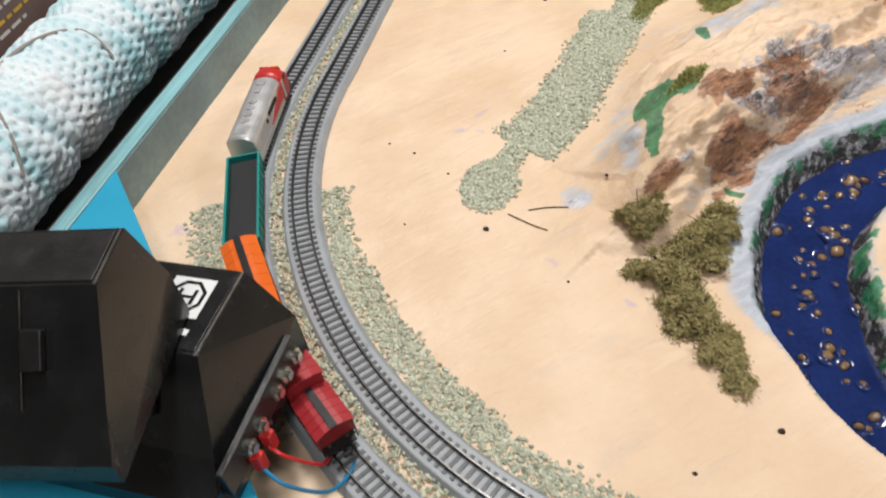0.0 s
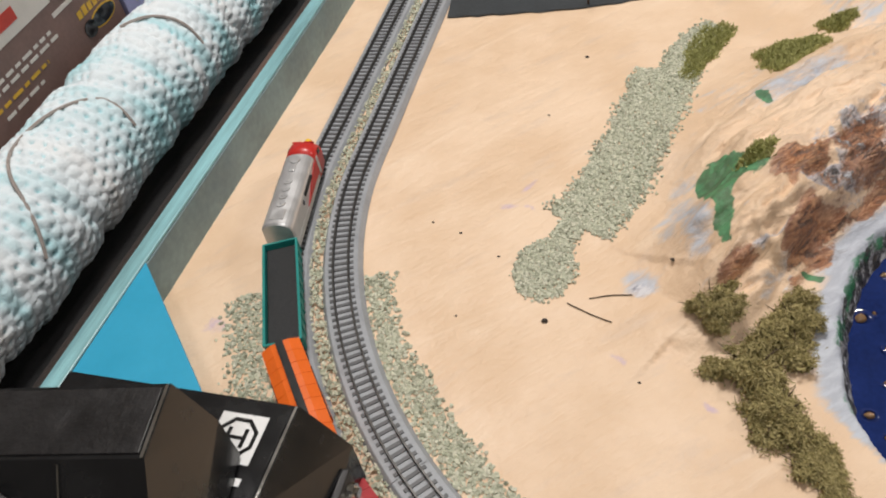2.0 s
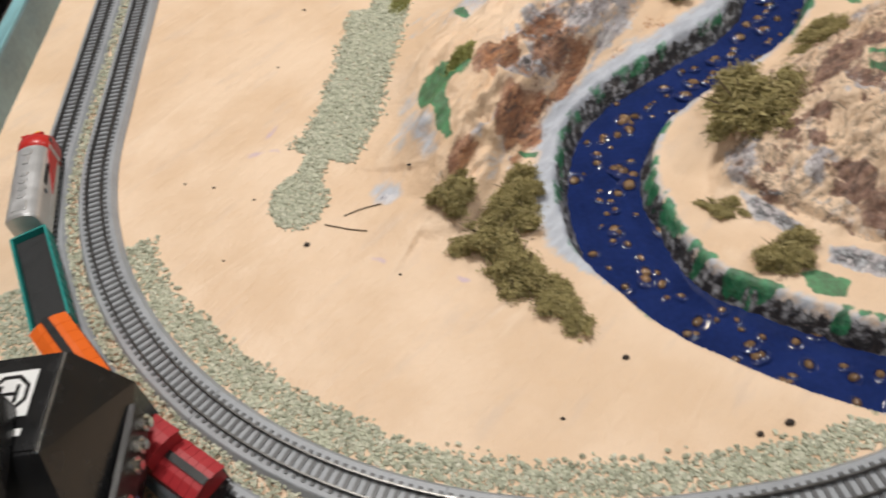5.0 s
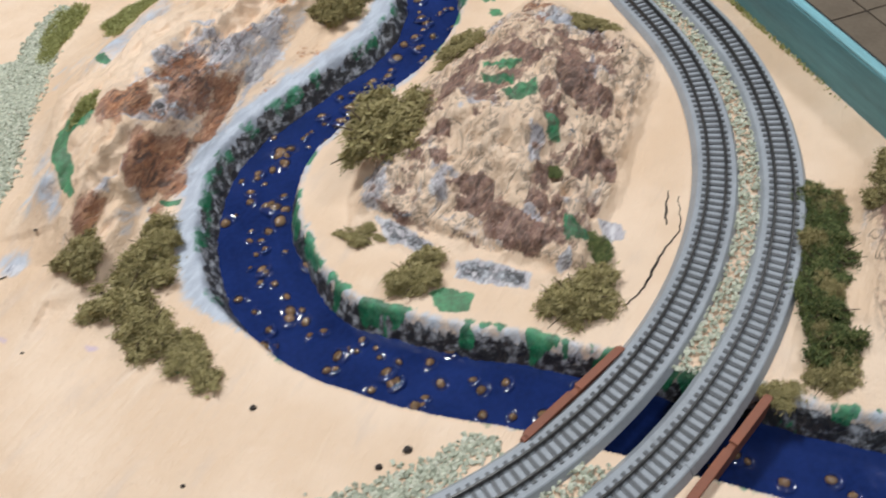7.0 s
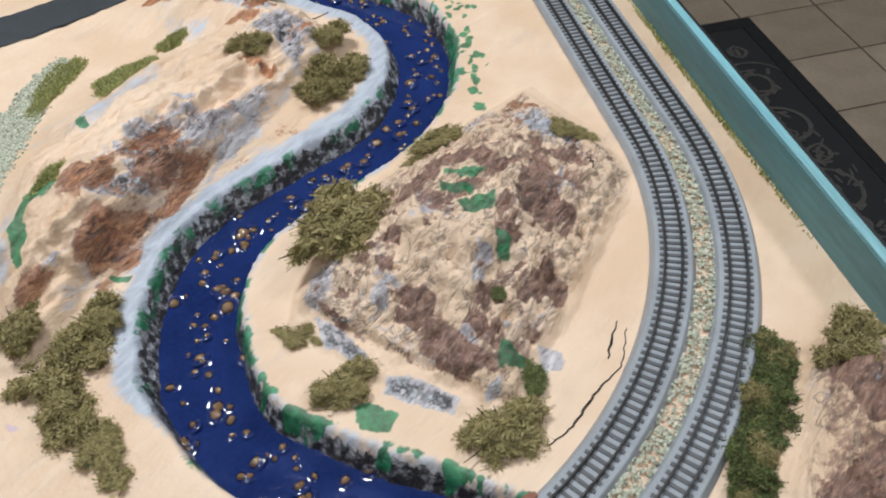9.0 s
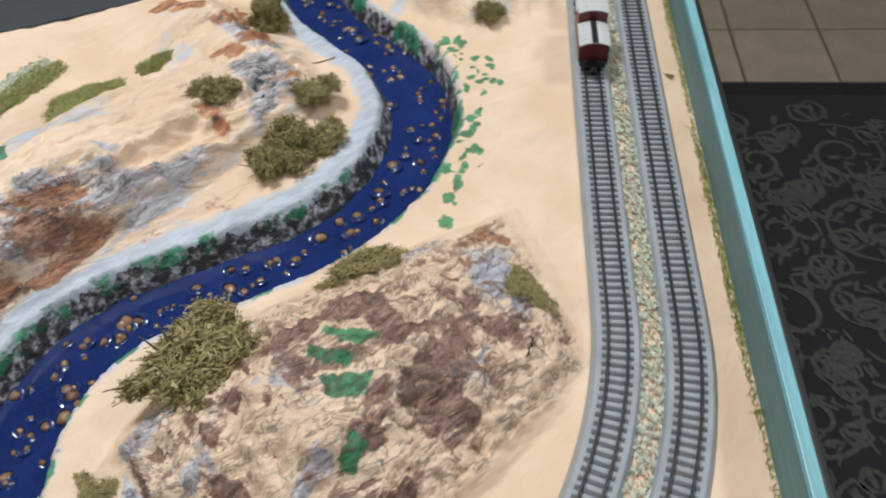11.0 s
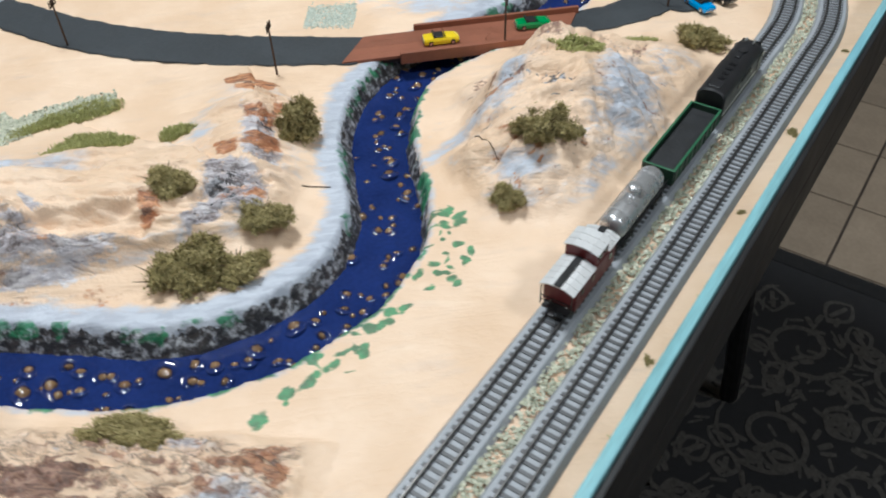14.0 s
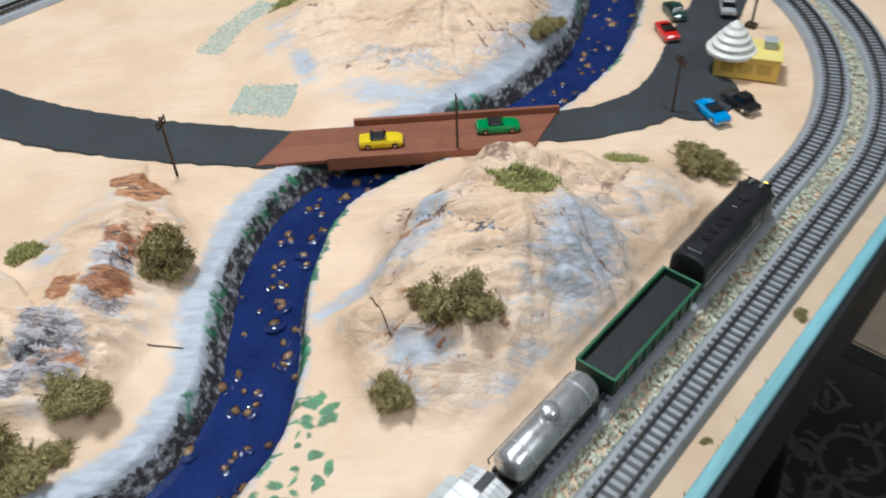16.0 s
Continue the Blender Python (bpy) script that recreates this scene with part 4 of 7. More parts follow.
ledge_m = mat("worn_dark_wood", (0.03, 0.022, 0.019), 0.75, var=0.7, scale=90, bump=0.6, bscale=200, stain=0.75, stain_col=(0.17, 0.105, 0.08), stretch=(1, 0.25, 1))
part("outer_ledge", box(B(), -0.036, -0.0122, -0.148, 1.075, -0.02, 0.012, 0.003), ledge_m, west_board, "worn dark wooden ledge along the outside")
rim("edge_board", -0.3395, 0.3552, 0.893, 0.905, 1)
rim("edge_board", -0.384, 0.3552, -0.33, -0.319, 1)

table = empty("table", "black folding table that carries the railway layout", "table")
part("tabletop", box(B(), -0.4, 0.3655, -0.335, 0.91, -0.062, -0.0205, 0.003), black_side, table)
leg_mat = mat("black_steel_tube", (0.01, 0.01, 0.011), 0.4, metal=0.3, var=0.2)
for lx in (-0.3, 0.3):
    for ly in (-0.25, 0.8):
        part("leg", tube(B(), [(lx * 1.03, ly - 0.13, -0.063), (lx, ly - 0.1, -0.3), (lx * 1.05, ly + 0.02, -0.66), (lx * 1.06, ly + 0.05, FLOOR_Z + 0.012)], 0.014, 12), leg_mat, table)

tile_mat = mat("beige_floor_tile", (0.34, 0.27, 0.2), 0.45, var=0.32, scale=13, bump=0.1, bscale=120, vary_object=0.3, stain=0.4, stain_col=(0.2, 0.16, 0.12))
grout = mat("brown_grout", (0.07, 0.055, 0.045), 0.9, var=0.3, scale=80)
floor = thing("floor", box(B(), -1.6, 3.2, -2.2, 3.4, FLOOR_Z - 0.05, FLOOR_Z - 0.004), grout, "beige ceramic tile floor with dark grout", "floor", kind="structure")
tb = box(B(), -0.0975, 0.0975, -0.0975, 0.0975, -0.005, 0, 0.0012)
tile_mesh = bpy.data.meshes.new("tile")
tb.to_mesh(tile_mesh)
tb.free()
tile_mesh.materials.append(tile_mat)
for i in range(17):
    for j in range(17):
        share("tile", tile_mesh, floor, pose(-0.137 + 0.2 * i, -0.647 + 0.2 * j, FLOOR_Z))
bm = B()
for i in range(-7, 17):
    for j in range(-8, 21):
        if i < 0 or j < 0 or j > 16:
            box(bm, -0.2345 + 0.2 * i, -0.0395 + 0.2 * i, -0.7445 + 0.2 * j, -0.5495 + 0.2 * j, FLOOR_Z - 0.005, FLOOR_Z)
tagged(part("outer_tiles", bm, tile_mat, floor), kind="stuff")
plaster = mat("off_white_wall_paint", (0.62, 0.6, 0.56), 0.7, var=0.06, scale=4, bump=0.1)
for nm, b4 in (("wall_north", (-1.6, 3.2, 3.4, 3.5)), ("wall_south", (-1.6, 3.2, -2.3, -2.2)), ("wall_west", (-1.7, -1.6, -2.3, 3.5)), ("wall_east", (3.2, 3.3, -2.3, 3.5))):
    thing(nm, box(B(), *b4, FLOOR_Z - 0.05, 1.65), plaster, "plain off-white painted room wall", "wall", kind="structure")
thing("ceiling", box(B(), -1.7, 3.3, -2.3, 3.5, 1.65, 1.75), mat("white_ceiling_paint", (0.75, 0.74, 0.72), 0.8, var=0.04), "plain white ceiling", "ceiling", kind="structure")

# ---- trains ----
def on_line(line, start, back, flip):
    """The pose of a car whose middle is `back` metres behind the point of the line nearest to start."""
    n = len(line) - 1
    i = int(np.argmin(np.linalg.norm(line[:n] - np.array(start), axis=1)))
    step = float(np.linalg.norm(line[1] - line[0]))
    k = i + (back / step if flip else -back / step)

    def at(u):
        a = int(math.floor(u))
        f = u - a
        return line[a % n] * (1 - f) + line[(a + 1) % n] * f

    h = 0.022 / step
    p, q = at(k - h), at(k + h)
    d = (p - q) if flip else (q - p)
    c = (p + q) / 2
    return pose(float(c[0]), float(c[1]), RAIL_TOP, 0, 0, math.degrees(math.atan2(d[1], d[0])))


black_plastic = mat("black_moulded_plastic", (0.012, 0.012, 0.013), 0.42, var=0.3, scale=150, bump=0.1)
wheel_metal = mat("dark_wheel_metal", (0.12, 0.11, 0.10), 0.4, metal=0.8, var=0.2)
silver = mat("silver_tank_paint", (0.62, 0.62, 0.63), 0.28, metal=0.75, var=0.1, scale=120)
silver_dull = mat("stainless_body_paint", (0.62, 0.62, 0.63), 0.36, metal=0.55, var=0.14, scale=120)
red_nose = mat("red_war_paint", (0.55, 0.03, 0.025), 0.38, var=0.1)
yellow_trim = mat("yellow_trim_paint", (0.85, 0.55, 0.03), 0.4, var=0.1)
coach_black = mat("satin_black_paint", (0.016, 0.016, 0.018), 0.36, var=0.25, scale=100)
white_band = mat("off_white_paint", (0.7, 0.7, 0.66), 0.45, var=0.1)
green_car = mat("dark_green_paint", (0.016, 0.045, 0.026), 0.42, var=0.25, scale=140)
green_edge = mat("brighter_green_edge", (0.03, 0.13, 0.06), 0.42, var=0.2)
teal_car = mat("teal_car_paint", (0.015, 0.24, 0.22), 0.42, var=0.15)
load_black = mat("black_coal_floor", (0.014, 0.015, 0.017), 0.62, var=0.4, scale=90, bump=0.3, stain=0.25, stain_col=(0.06, 0.06, 0.065))
orange = mat("orange_car_paint", (0.78, 0.14, 0.012), 0.42, var=0.1)
red_car = mat("red_caboose_paint", (0.38, 0.028, 0.035), 0.42, var=0.14)
dark_red = mat("dark_red_caboose_paint", (0.13, 0.014, 0.016), 0.42, var=0.16)
roof_white = mat("silver_white_roof_paint", (0.74, 0.74, 0.74), 0.35, metal=0.25, var=0.08)
dark_glass = mat("smoked_window", (0.006, 0.007, 0.009), 0.12, var=0.1, coat=0.6)
lamp_glow = mat("lit_headlight", (1.0, 0.75, 0.2), 0.3, var=0.0, emit=(1.0, 0.62, 0.06, 6.0))


def wheelset(parent, x):
    t = part("truck_frame", box(B(), x - 0.0085, x + 0.0085, -0.0062, 0.0062, 0.0018, 0.0052, 0.0006), black_plastic, parent)
    for dx in (-0.0055, 0.0055):
        bm = B()
        for sy in (-0.0045, 0.0045):
            cyl(bm, (x + dx, sy, 0.0031), "y", 0.0031, 0.0012, 14)
        cyl(bm, (x + dx, 0, 0.0031), "y", 0.0007, 0.009, 8)
        part("wheel", bm, wheel_metal, t, "dark metal wheel pair")
    for sy in (-1, 1):
        bm = B()
        box(bm, x - 0.0075, x + 0.0075, sy * 0.0068, sy * 0.0080, 0.0026, 0.0044, 0.0004)
        for dx in (-0.0055, 0.0055):
            box(bm, x + dx - 0.0013, x + dx + 0.0013, sy * 0.0068, sy * 0.0084, 0.0018, 0.0042, 0.0003)
        part("side_frame", bm, black_plastic, t)


def coupler(parent, x):
    s = 1 if x > 0 else -1
    bm = B()
    box(bm, x - s * 0.002, x + s * 0.0035, -0.0009, 0.0009, 0.0042, 0.0056, 0.0002)
    box(bm, x + s * 0.003, x + s * 0.0052, -0.0019, 0.0019, 0.0036, 0.0060, 0.0005)
    part("coupler", bm, black_plastic, parent)


def arch(x, hw, top, base, crown, n=14):
    """A body ring: upright sides from base, with an arched roof."""
    ring = [(x, -hw, base), (x, -hw, top - crown)]
    for k in range(1, n):
        a = math.pi * k / n
        ring.append((x, -hw * math.cos(a), top - crown + crown * math.sin(a) ** 0.8))
    ring += [(x, hw, top - crown), (x, hw, base)]
    return ring


def cab_engine(label, body_m, nose_m, band_m, lit, m):
    L = 0.043
    nose_x = 0.026 if band_m else 0.019
    top = empty("locomotive", label, "locomotive", m=m)
    bm = B()
    loft(bm, [arch(-L, 0.0088, 0.0238, 0.0048, 0.006), arch(-L + 0.0012, 0.0096, 0.0248, 0.0044, 0.007), arch(nose_x, 0.0096, 0.0248, 0.0044, 0.007)])
    part("body", bm, body_m, top, smooth=False)
    bm = B()
    loft(bm, [arch(nose_x + 0.0001, 0.0096, 0.0248, 0.0042, 0.007), arch(0.0262, 0.0096, 0.0248, 0.0042, 0.007), arch(0.031, 0.0095, 0.0244, 0.0042, 0.0072), arch(0.0338, 0.0092, 0.0205, 0.0042, 0.0062), arch(0.037, 0.0086, 0.0182, 0.004, 0.006),
              arch(0.040, 0.0074, 0.0165, 0.004, 0.006), arch(0.042, 0.0056, 0.0145, 0.0042, 0.0056), arch(0.043, 0.0032, 0.012, 0.0048, 0.004)])
    nose = part("nose", bm, nose_m, top, smooth=True)
    if band_m:
        bm = B()
        loft(bm, [arch(0.0342, 0.0094, 0.0206, 0.0135, 0.0064), arch(0.0372, 0.0088, 0.0184, 0.0125, 0.006), arch(0.0392, 0.008, 0.0173, 0.012, 0.0056)])
        part("nose_band", bm, band_m, nose, "off-white painted nose band", smooth=True)
    bm = B()
    for sy in (-1, 1):
        box(bm, -0.0006, 0.0006, 0.0008, 0.0066, -0.002, 0.0018, 0.0003, Matrix.Translation((0.0330, 0, 0.0222)) @ Matrix.Rotation(radians(-38), 4, "Y") @ Matrix.Diagonal((1, sy, 1, 1)))
    part("windshield", bm, dark_glass if band_m else red_nose, nose, "dark windshield panes" if band_m else "")
    bm = B()
    cyl(bm, (0.0405, 0, 0.0158), "x", 0.0017 if lit else 0.0025, 0.003, 14)
    part("headlight", bm, lamp_glow if lit else yellow_trim, nose, "lit yellow headlight" if lit else "yellow headlight")
    part("pilot", box(B(), 0.037, 0.0432, -0.0072, 0.0072, 0.0012, 0.0046, 0.0008), black_plastic, top)
    part("fuel_tank", box(B(), -0.011, 0.011, -0.008, 0.008, 0.0012, 0.0048, 0.001), black_plastic, top)
    for x in (-0.0255, 0.0255):
        wheelset(top, x)
    for x in (-0.026, -0.0195, -0.013, -0.0065):
        bm = cyl(B(), (x, 0, 0.0250), "z", 0.0027, 0.0011, 18)
        cyl(bm, (x, 0, 0.0256), "z", 0.0012, 0.0008, 10)
        part("roof_fan", bm, body_m, top)
    bm = box(B(), 0.002, 0.009, -0.0018, 0.0018, 0.0244, 0.0258, 0.0005)
    cyl(bm, (0.013, 0, 0.0252), "z", 0.0032, 0.001, 18)
    part("exhaust_stack", bm, body_m, top)
    part("roof_hatch", box(B(), -0.039, -0.031, -0.0042, 0.0042, 0.0242, 0.0251, 0.0004), body_m, top)
    for sy in (-0.0028, 0.0028) if band_m else ():
        bm = cyl(B(), (0.0265, sy, 0.0259), "x", 0.0005, 0.005, 8, 0.0009)
        box(bm, 0.0255, 0.0262, sy - 0.0003, sy + 0.0003, 0.0244, 0.0258)
        part("horn", bm, silver, top, "small silver roof horn")
    for sy in (-1, 1):
        for x in (-0.017, 0.006):
            part("porthole", cyl(B(), (x, sy * 0.0097, 0.0165), "y", 0.0016, 0.0006, 16), dark_glass, top)
        part("cab_window", box(B(), 0.0268, 0.0312, sy * 0.0093, sy * 0.0099, 0.0165, 0.0200, 0.0003), dark_glass, top)
        part("door", box(B(), 0.0212, 0.0246, sy * 0.0094, sy * 0.0099, 0.006, 0.019, 0.0003), body_m, top)
        bm = B()
        for k in range(9):
            box(bm, -0.012 + k * 0.0019, -0.0107 + k * 0.0019, sy * 0.0095, sy * 0.0100, 0.0165, 0.0195)
        part("side_grille", bm, black_plastic, top, "dark louvred side grille")
        part("side_stripe", box(B(), -0.042, nose_x, sy * 0.00945, sy * 0.00975, 0.0078, 0.0088), band_m or silver_dull, top, "pale side stripe")
    if not band_m:
        for sy in (-1, 1):
            bm = loft(B(), [[(0.0192, sy * 0.0097, z), (0.0192, sy * 0.0101, z), (x, sy * 0.0101, z), (x, sy * 0.0097, z)] for z, x in ((0.0092, -0.012), (0.0125, -0.004), (0.0165, 0.006), (0.0192, 0.014))])
            part("nose_flare", bm, red_nose, top, "red flare running back from the nose")
    for x in (-0.0428, 0.0428):
        coupler(top, x)
    return top


def gondola(label, paint, edge, edge_label, m):
    L, W, H0, H1 = 0.0375, 0.0098, 0.0052, 0.0148
    top = empty("gondola_car", label, "railway car", m=m)
    part("floor", box(B(), -L, L, -W, W, H0 - 0.001, H0 + 0.001, 0.0003), black_plastic, top)
    part("load", box(B(), -L + 0.0012, L - 0.0012, -W + 0.001, W - 0.001, H0 + 0.001, 0.0118, 0.0008), load_black, top, "flat black load inside")
    for sy in (-1, 1):
        part("side_wall", box(B(), -L, L, sy * (W - 0.0008), sy * W, H0, H1, 0.0001), paint, top)
        part("top_rail", box(B(), -L - 0.0002, L + 0.0002, sy * (W - 0.001), sy * (W + 0.0005), H1, H1 + 0.0007, 0.0002), edge, top, edge_label)
        for k in range(10):
            x = -L + 0.002 + k * (2 * L - 0.004) / 9
            part("rib", box(B(), x - 0.0005, x + 0.0005, sy * W, sy * (W + 0.0006), H0, H1), edge if k % 2 else paint, top)
    for sx in (-1, 1):
        part("end_wall", box(B(), sx * (L - 0.0009), sx * L, -W + 0.0008, W - 0.0008, H0, H1), paint, top)
        part("end_rail", box(B(), sx * (L - 0.001), sx * (L + 0.0003), -W, W, H1 + 0.0001, H1 + 0.0008, 0.0002), edge, top, edge_label)
        wheelset(top, sx * 0.0245)
        coupler(top, sx * (L + 0.0005))
    return top


def tank_car(label, m):
    L, R, Z = 0.0285, 0.0078, 0.0132
    top = empty("tank_car", label, "railway car", m=m)
    bm = B()
    rings = []
    for x, k in ((-L, 0.3), (-L + 0.0006, 0.7), (-L + 0.002, 0.94), (-L + 0.0035, 1), (0, 1), (L - 0.0035, 1), (L - 0.002, 0.94), (L - 0.0006, 0.7), (L, 0.3)):
        rings.append([(x, R * k * math.cos(a), Z + R * k * math.sin(a)) for a in [math.tau * j / 28 for j in range(28)]])
    loft(bm, rings)
    tank = part("tank", bm, silver, top, smooth=True)
    bm = cyl(B(), (0, 0, Z + R + 0.0006), "z", 0.0041, 0.005, 22)
    ball(bm, (0, 0, Z + R + 0.0031), 0.0041, 1, 1, 0.35, 3)
    part("dome", bm, silver, tank, "silver filler dome", smooth=True)
    for x in (-0.019, 0.019):
        bm = B()
        ring = [[(x + d, (R + 0.0002) * math.cos(a), Z + (R + 0.0002) * math.sin(a)) for a in [math.tau * j / 28 for j in range(28)]] for d in (-0.0006, 0.0006)]
        loft(bm, ring, True, False)
        part("tank_band", bm, silver_dull, tank, smooth=True)
    part("underframe", box(B(), -L - 0.003, L + 0.003, -0.0055, 0.0055, 0.0036, 0.0058, 0.0005), black_plastic, top, "black underframe")
    for sy in (-1, 1):
        bm = tube(B(), [(-L, sy * 0.0086, 0.0128), (0, sy * 0.0086, 0.0128), (L, sy * 0.0086, 0.0128)], 0.0003)
        for x in (-L, -0.012, 0.012, L):
            tube(bm, [(x, sy * 0.0086, 0.0128), (x, sy * 0.0078, 0.0105)], 0.0003)
        part("handrail", bm, black_plastic, top)
    for sx in (-1, 1):
        wheelset(top, sx * 0.0195)
        coupler(top, sx * (L + 0.0025))
    return top


def house_body(bm, x0, x1, hw, z0, eave, crown):
    ring = lambda x: [(x, -hw, z0), (x, -hw, eave), (x, -hw * 0.5, eave + crown * 0.75), (x, 0, eave + crown), (x, hw * 0.5, eave + crown * 0.75), (x, hw, eave), (x, hw, z0)]
    return loft(bm, [ring(x0), ring(x1)])


def roof_panels(top, x0, x1, hw, eave, crown, paint, count, label):
    """Roof in ribbed sheets."""
    w = (x1 - x0) / count
    for k in range(count):
        bm = B()
        a, b = x0 + k * w + 0.0001, x0 + (k + 1) * w - 0.0001
        ring = lambda x: [(x, -hw - 0.0004, eave - 0.0002), (x, -hw * 0.5, eave + crown * 0.75 + 0.0004), (x, 0, eave + crown + 0.0004), (x, hw * 0.5, eave + crown * 0.75 + 0.0004), (x, hw + 0.0004, eave - 0.0002),
                          (x, hw + 0.0004, eave + 0.0004), (x, hw * 0.5, eave + crown * 0.75 + 0.0011), (x, 0, eave + crown + 0.0011), (x, -hw * 0.5, eave + crown * 0.75 + 0.0011), (x, -hw - 0.0004, eave + 0.0004)]
        loft(bm, [ring(a), ring(b)])
        part("roof_panel", bm, paint, top, label)


def box_car(label, m):
    L, W = 0.0355, 0.0095
    top = empty("box_car", label, "railway car", m=m)
    part("body", house_body(B(), -L, L, W, 0.005, 0.0225, 0.0022), orange, top)
    roof_panels(top, -L, L, W, 0.0225, 0.0022, orange, 9, "")
    part("running_board", box(B(), -L - 0.001, L + 0.001, -0.0019, 0.0019, 0.0260, 0.0266, 0.0001), black_plastic, top, "black roof walkway")
    for sy in (-1, 1):
        part("sliding_door", box(B(), -0.008, 0.008, sy * W, sy * (W + 0.0007), 0.0062, 0.0212, 0.0003), orange, top)
        part("door_track", box(B(), -0.016, 0.016, sy * (W + 0.0001), sy * (W + 0.0009), 0.0213, 0.0218), black_plastic, top)
        for x in (-0.034, 0.034):
            bm = B()
            for k in range(6):
                box(bm, x - 0.0012, x + 0.0012, sy * W, sy * (W + 0.0005), 0.007 + k * 0.0024, 0.0073 + k * 0.0024)
            part("ladder", bm, black_plastic, top)
    part("underframe", box(B(), -L, L, -0.0075, 0.0075, 0.0036, 0.005), black_plastic, top)
    for sx in (-1, 1):
        wheelset(top, sx * 0.0235)
        coupler(top, sx * (L + 0.0005))
    return top


def caboose(label, paint, roof, cupola_x, m):
    L, W = 0.026, 0.0092
    top = empty("caboose", label, "railway car", m=m)
    b0, b1 = -L + 0.0045, L - 0.0045
    part("body", house_body(B(), b0, b1, W, 0.005, 0.0188, 0.0018), paint, top)
    roof_panels(top, -L, cupola_x - 0.0072, W, 0.0188, 0.0018, roof, 5, "pale ribbed roof sheet" if roof is roof_white else "")
    roof_panels(top, cupola_x + 0.0072, L, W, 0.0188, 0.0018, roof, 5, "pale ribbed roof sheet" if roof is roof_white else "")
    cup = part("cupola", house_body(B(), cupola_x - 0.0068, cupola_x + 0.0068, W - 0.0004, 0.0186, 0.0268, 0.0013), paint, top)
    roof_panels(cup, cupola_x - 0.0078, cupola_x + 0.0078, W, 0.0268, 0.0013, roof, 3, "")
    for sy in (-1, 1):
        for dx in (-0.0032, 0.0032):
            part("window", box(B(), cupola_x + dx - 0.0017, cupola_x + dx + 0.0017, sy * (W - 0.0005), sy * (W + 0.0001), 0.0222, 0.0255, 0.0002), dark_glass, cup)
        for x in (b0 + 0.006, b1 - 0.006, -0.004):
            part("window", box(B(), x - 0.0015, x + 0.0015, sy * W, sy * (W + 0.0004), 0.0122, 0.0165, 0.0002), dark_glass, top)
    part("running_board", box(B(), -L, cupola_x - 0.0075, -0.0018, 0.0018, 0.0218, 0.0224), black_plastic, top, "black roof walkway")
    part("running_board", box(B(), cupola_x + 0.0075, L, -0.0018, 0.0018, 0.0218, 0.0224), black_plastic, top, "black roof walkway")
    bm = cyl(B(), (b1 - 0.008, 0.0035, 0.0228), "z", 0.0011, 0.0034, 10)
    cyl(bm, (b1 - 0.008, 0.0035, 0.0250), "z", 0.0018, 0.0008, 10, 0.0008)
    part("chimney", bm, black_plastic, top)
    part("underframe", box(B(), -L, L, -0.0075, 0.0075, 0.0036, 0.005), black_plastic, top)
    for sx in (-1, 1):
        bm = B()
        for sy in (-0.0085, 0.0085):
            tube(bm, [(sx * (L - 0.0005), sy, 0.005), (sx * (L - 0.0005), sy, 0.0185)], 0.00035)
        for z in (0.0085, 0.0115):
            tube(bm, [(sx * (L - 0.0005), -0.0085, z), (sx * (L - 0.0005), 0.0085, z)], 0.0003)
        part("platform_railing", bm, black_plastic, top)
        wheelset(top, sx * 0.0155)
        coupler(top, sx * L)
    return top


FREIGHT = (0.296, 0.495)
cab_engine("black streamlined model locomotive with off-white nose and lit headlight", coach_black, coach_black, white_band, True, on_line(INNER, FREIGHT, 0.043, False))
gondola("dark green open gondola with a flat black load", green_car, green_edge, "brighter green top edge", on_line(INNER, FREIGHT, 0.128, False))
tank_car("shiny silver tank car with a filler dome", on_line(INNER, FREIGHT, 0.200, False))
caboose("dark red caboose with silver-white roof and cupola", dark_red, roof_white, 0.006, on_line(INNER, FREIGHT, 0.263, False))
STREAMLINER = (-0.319, 0.055)
cab_engine("silver streamlined model locomotive with a red and yellow nose", silver_dull, red_nose, None, False, on_line(OUTER, STREAMLINER, 0.043, True))
gondola("teal open gondola with a flat black load", teal_car, teal_car, "teal top edge", on_line(OUTER, STREAMLINER, 0.128, True))
box_car("orange box car with a black roof walkway", on_line(OUTER, STREAMLINER, 0.209, True))
caboose("red caboose with a black roof walkway", red_car, red_car, 0.006, on_line(OUTER, STREAMLINER, 0.281, True))

# ---- gravel, pebbles, bushes, grass ----
rng = np.random.default_rng(7)
CUBE = np.array([[-1, -1, -1], [1, -1, -1], [1, 1, -1], [-1, 1, -1], [-1, -1, 1], [1, -1, 1], [1, 1, 1], [-1, 1, 1]], float)
CUBE_F = np.array([[0, 3, 2, 1], [4, 5, 6, 7], [0, 1, 5, 4], [1, 2, 6, 5], [2, 3, 7, 6], [3, 0, 4, 7]])


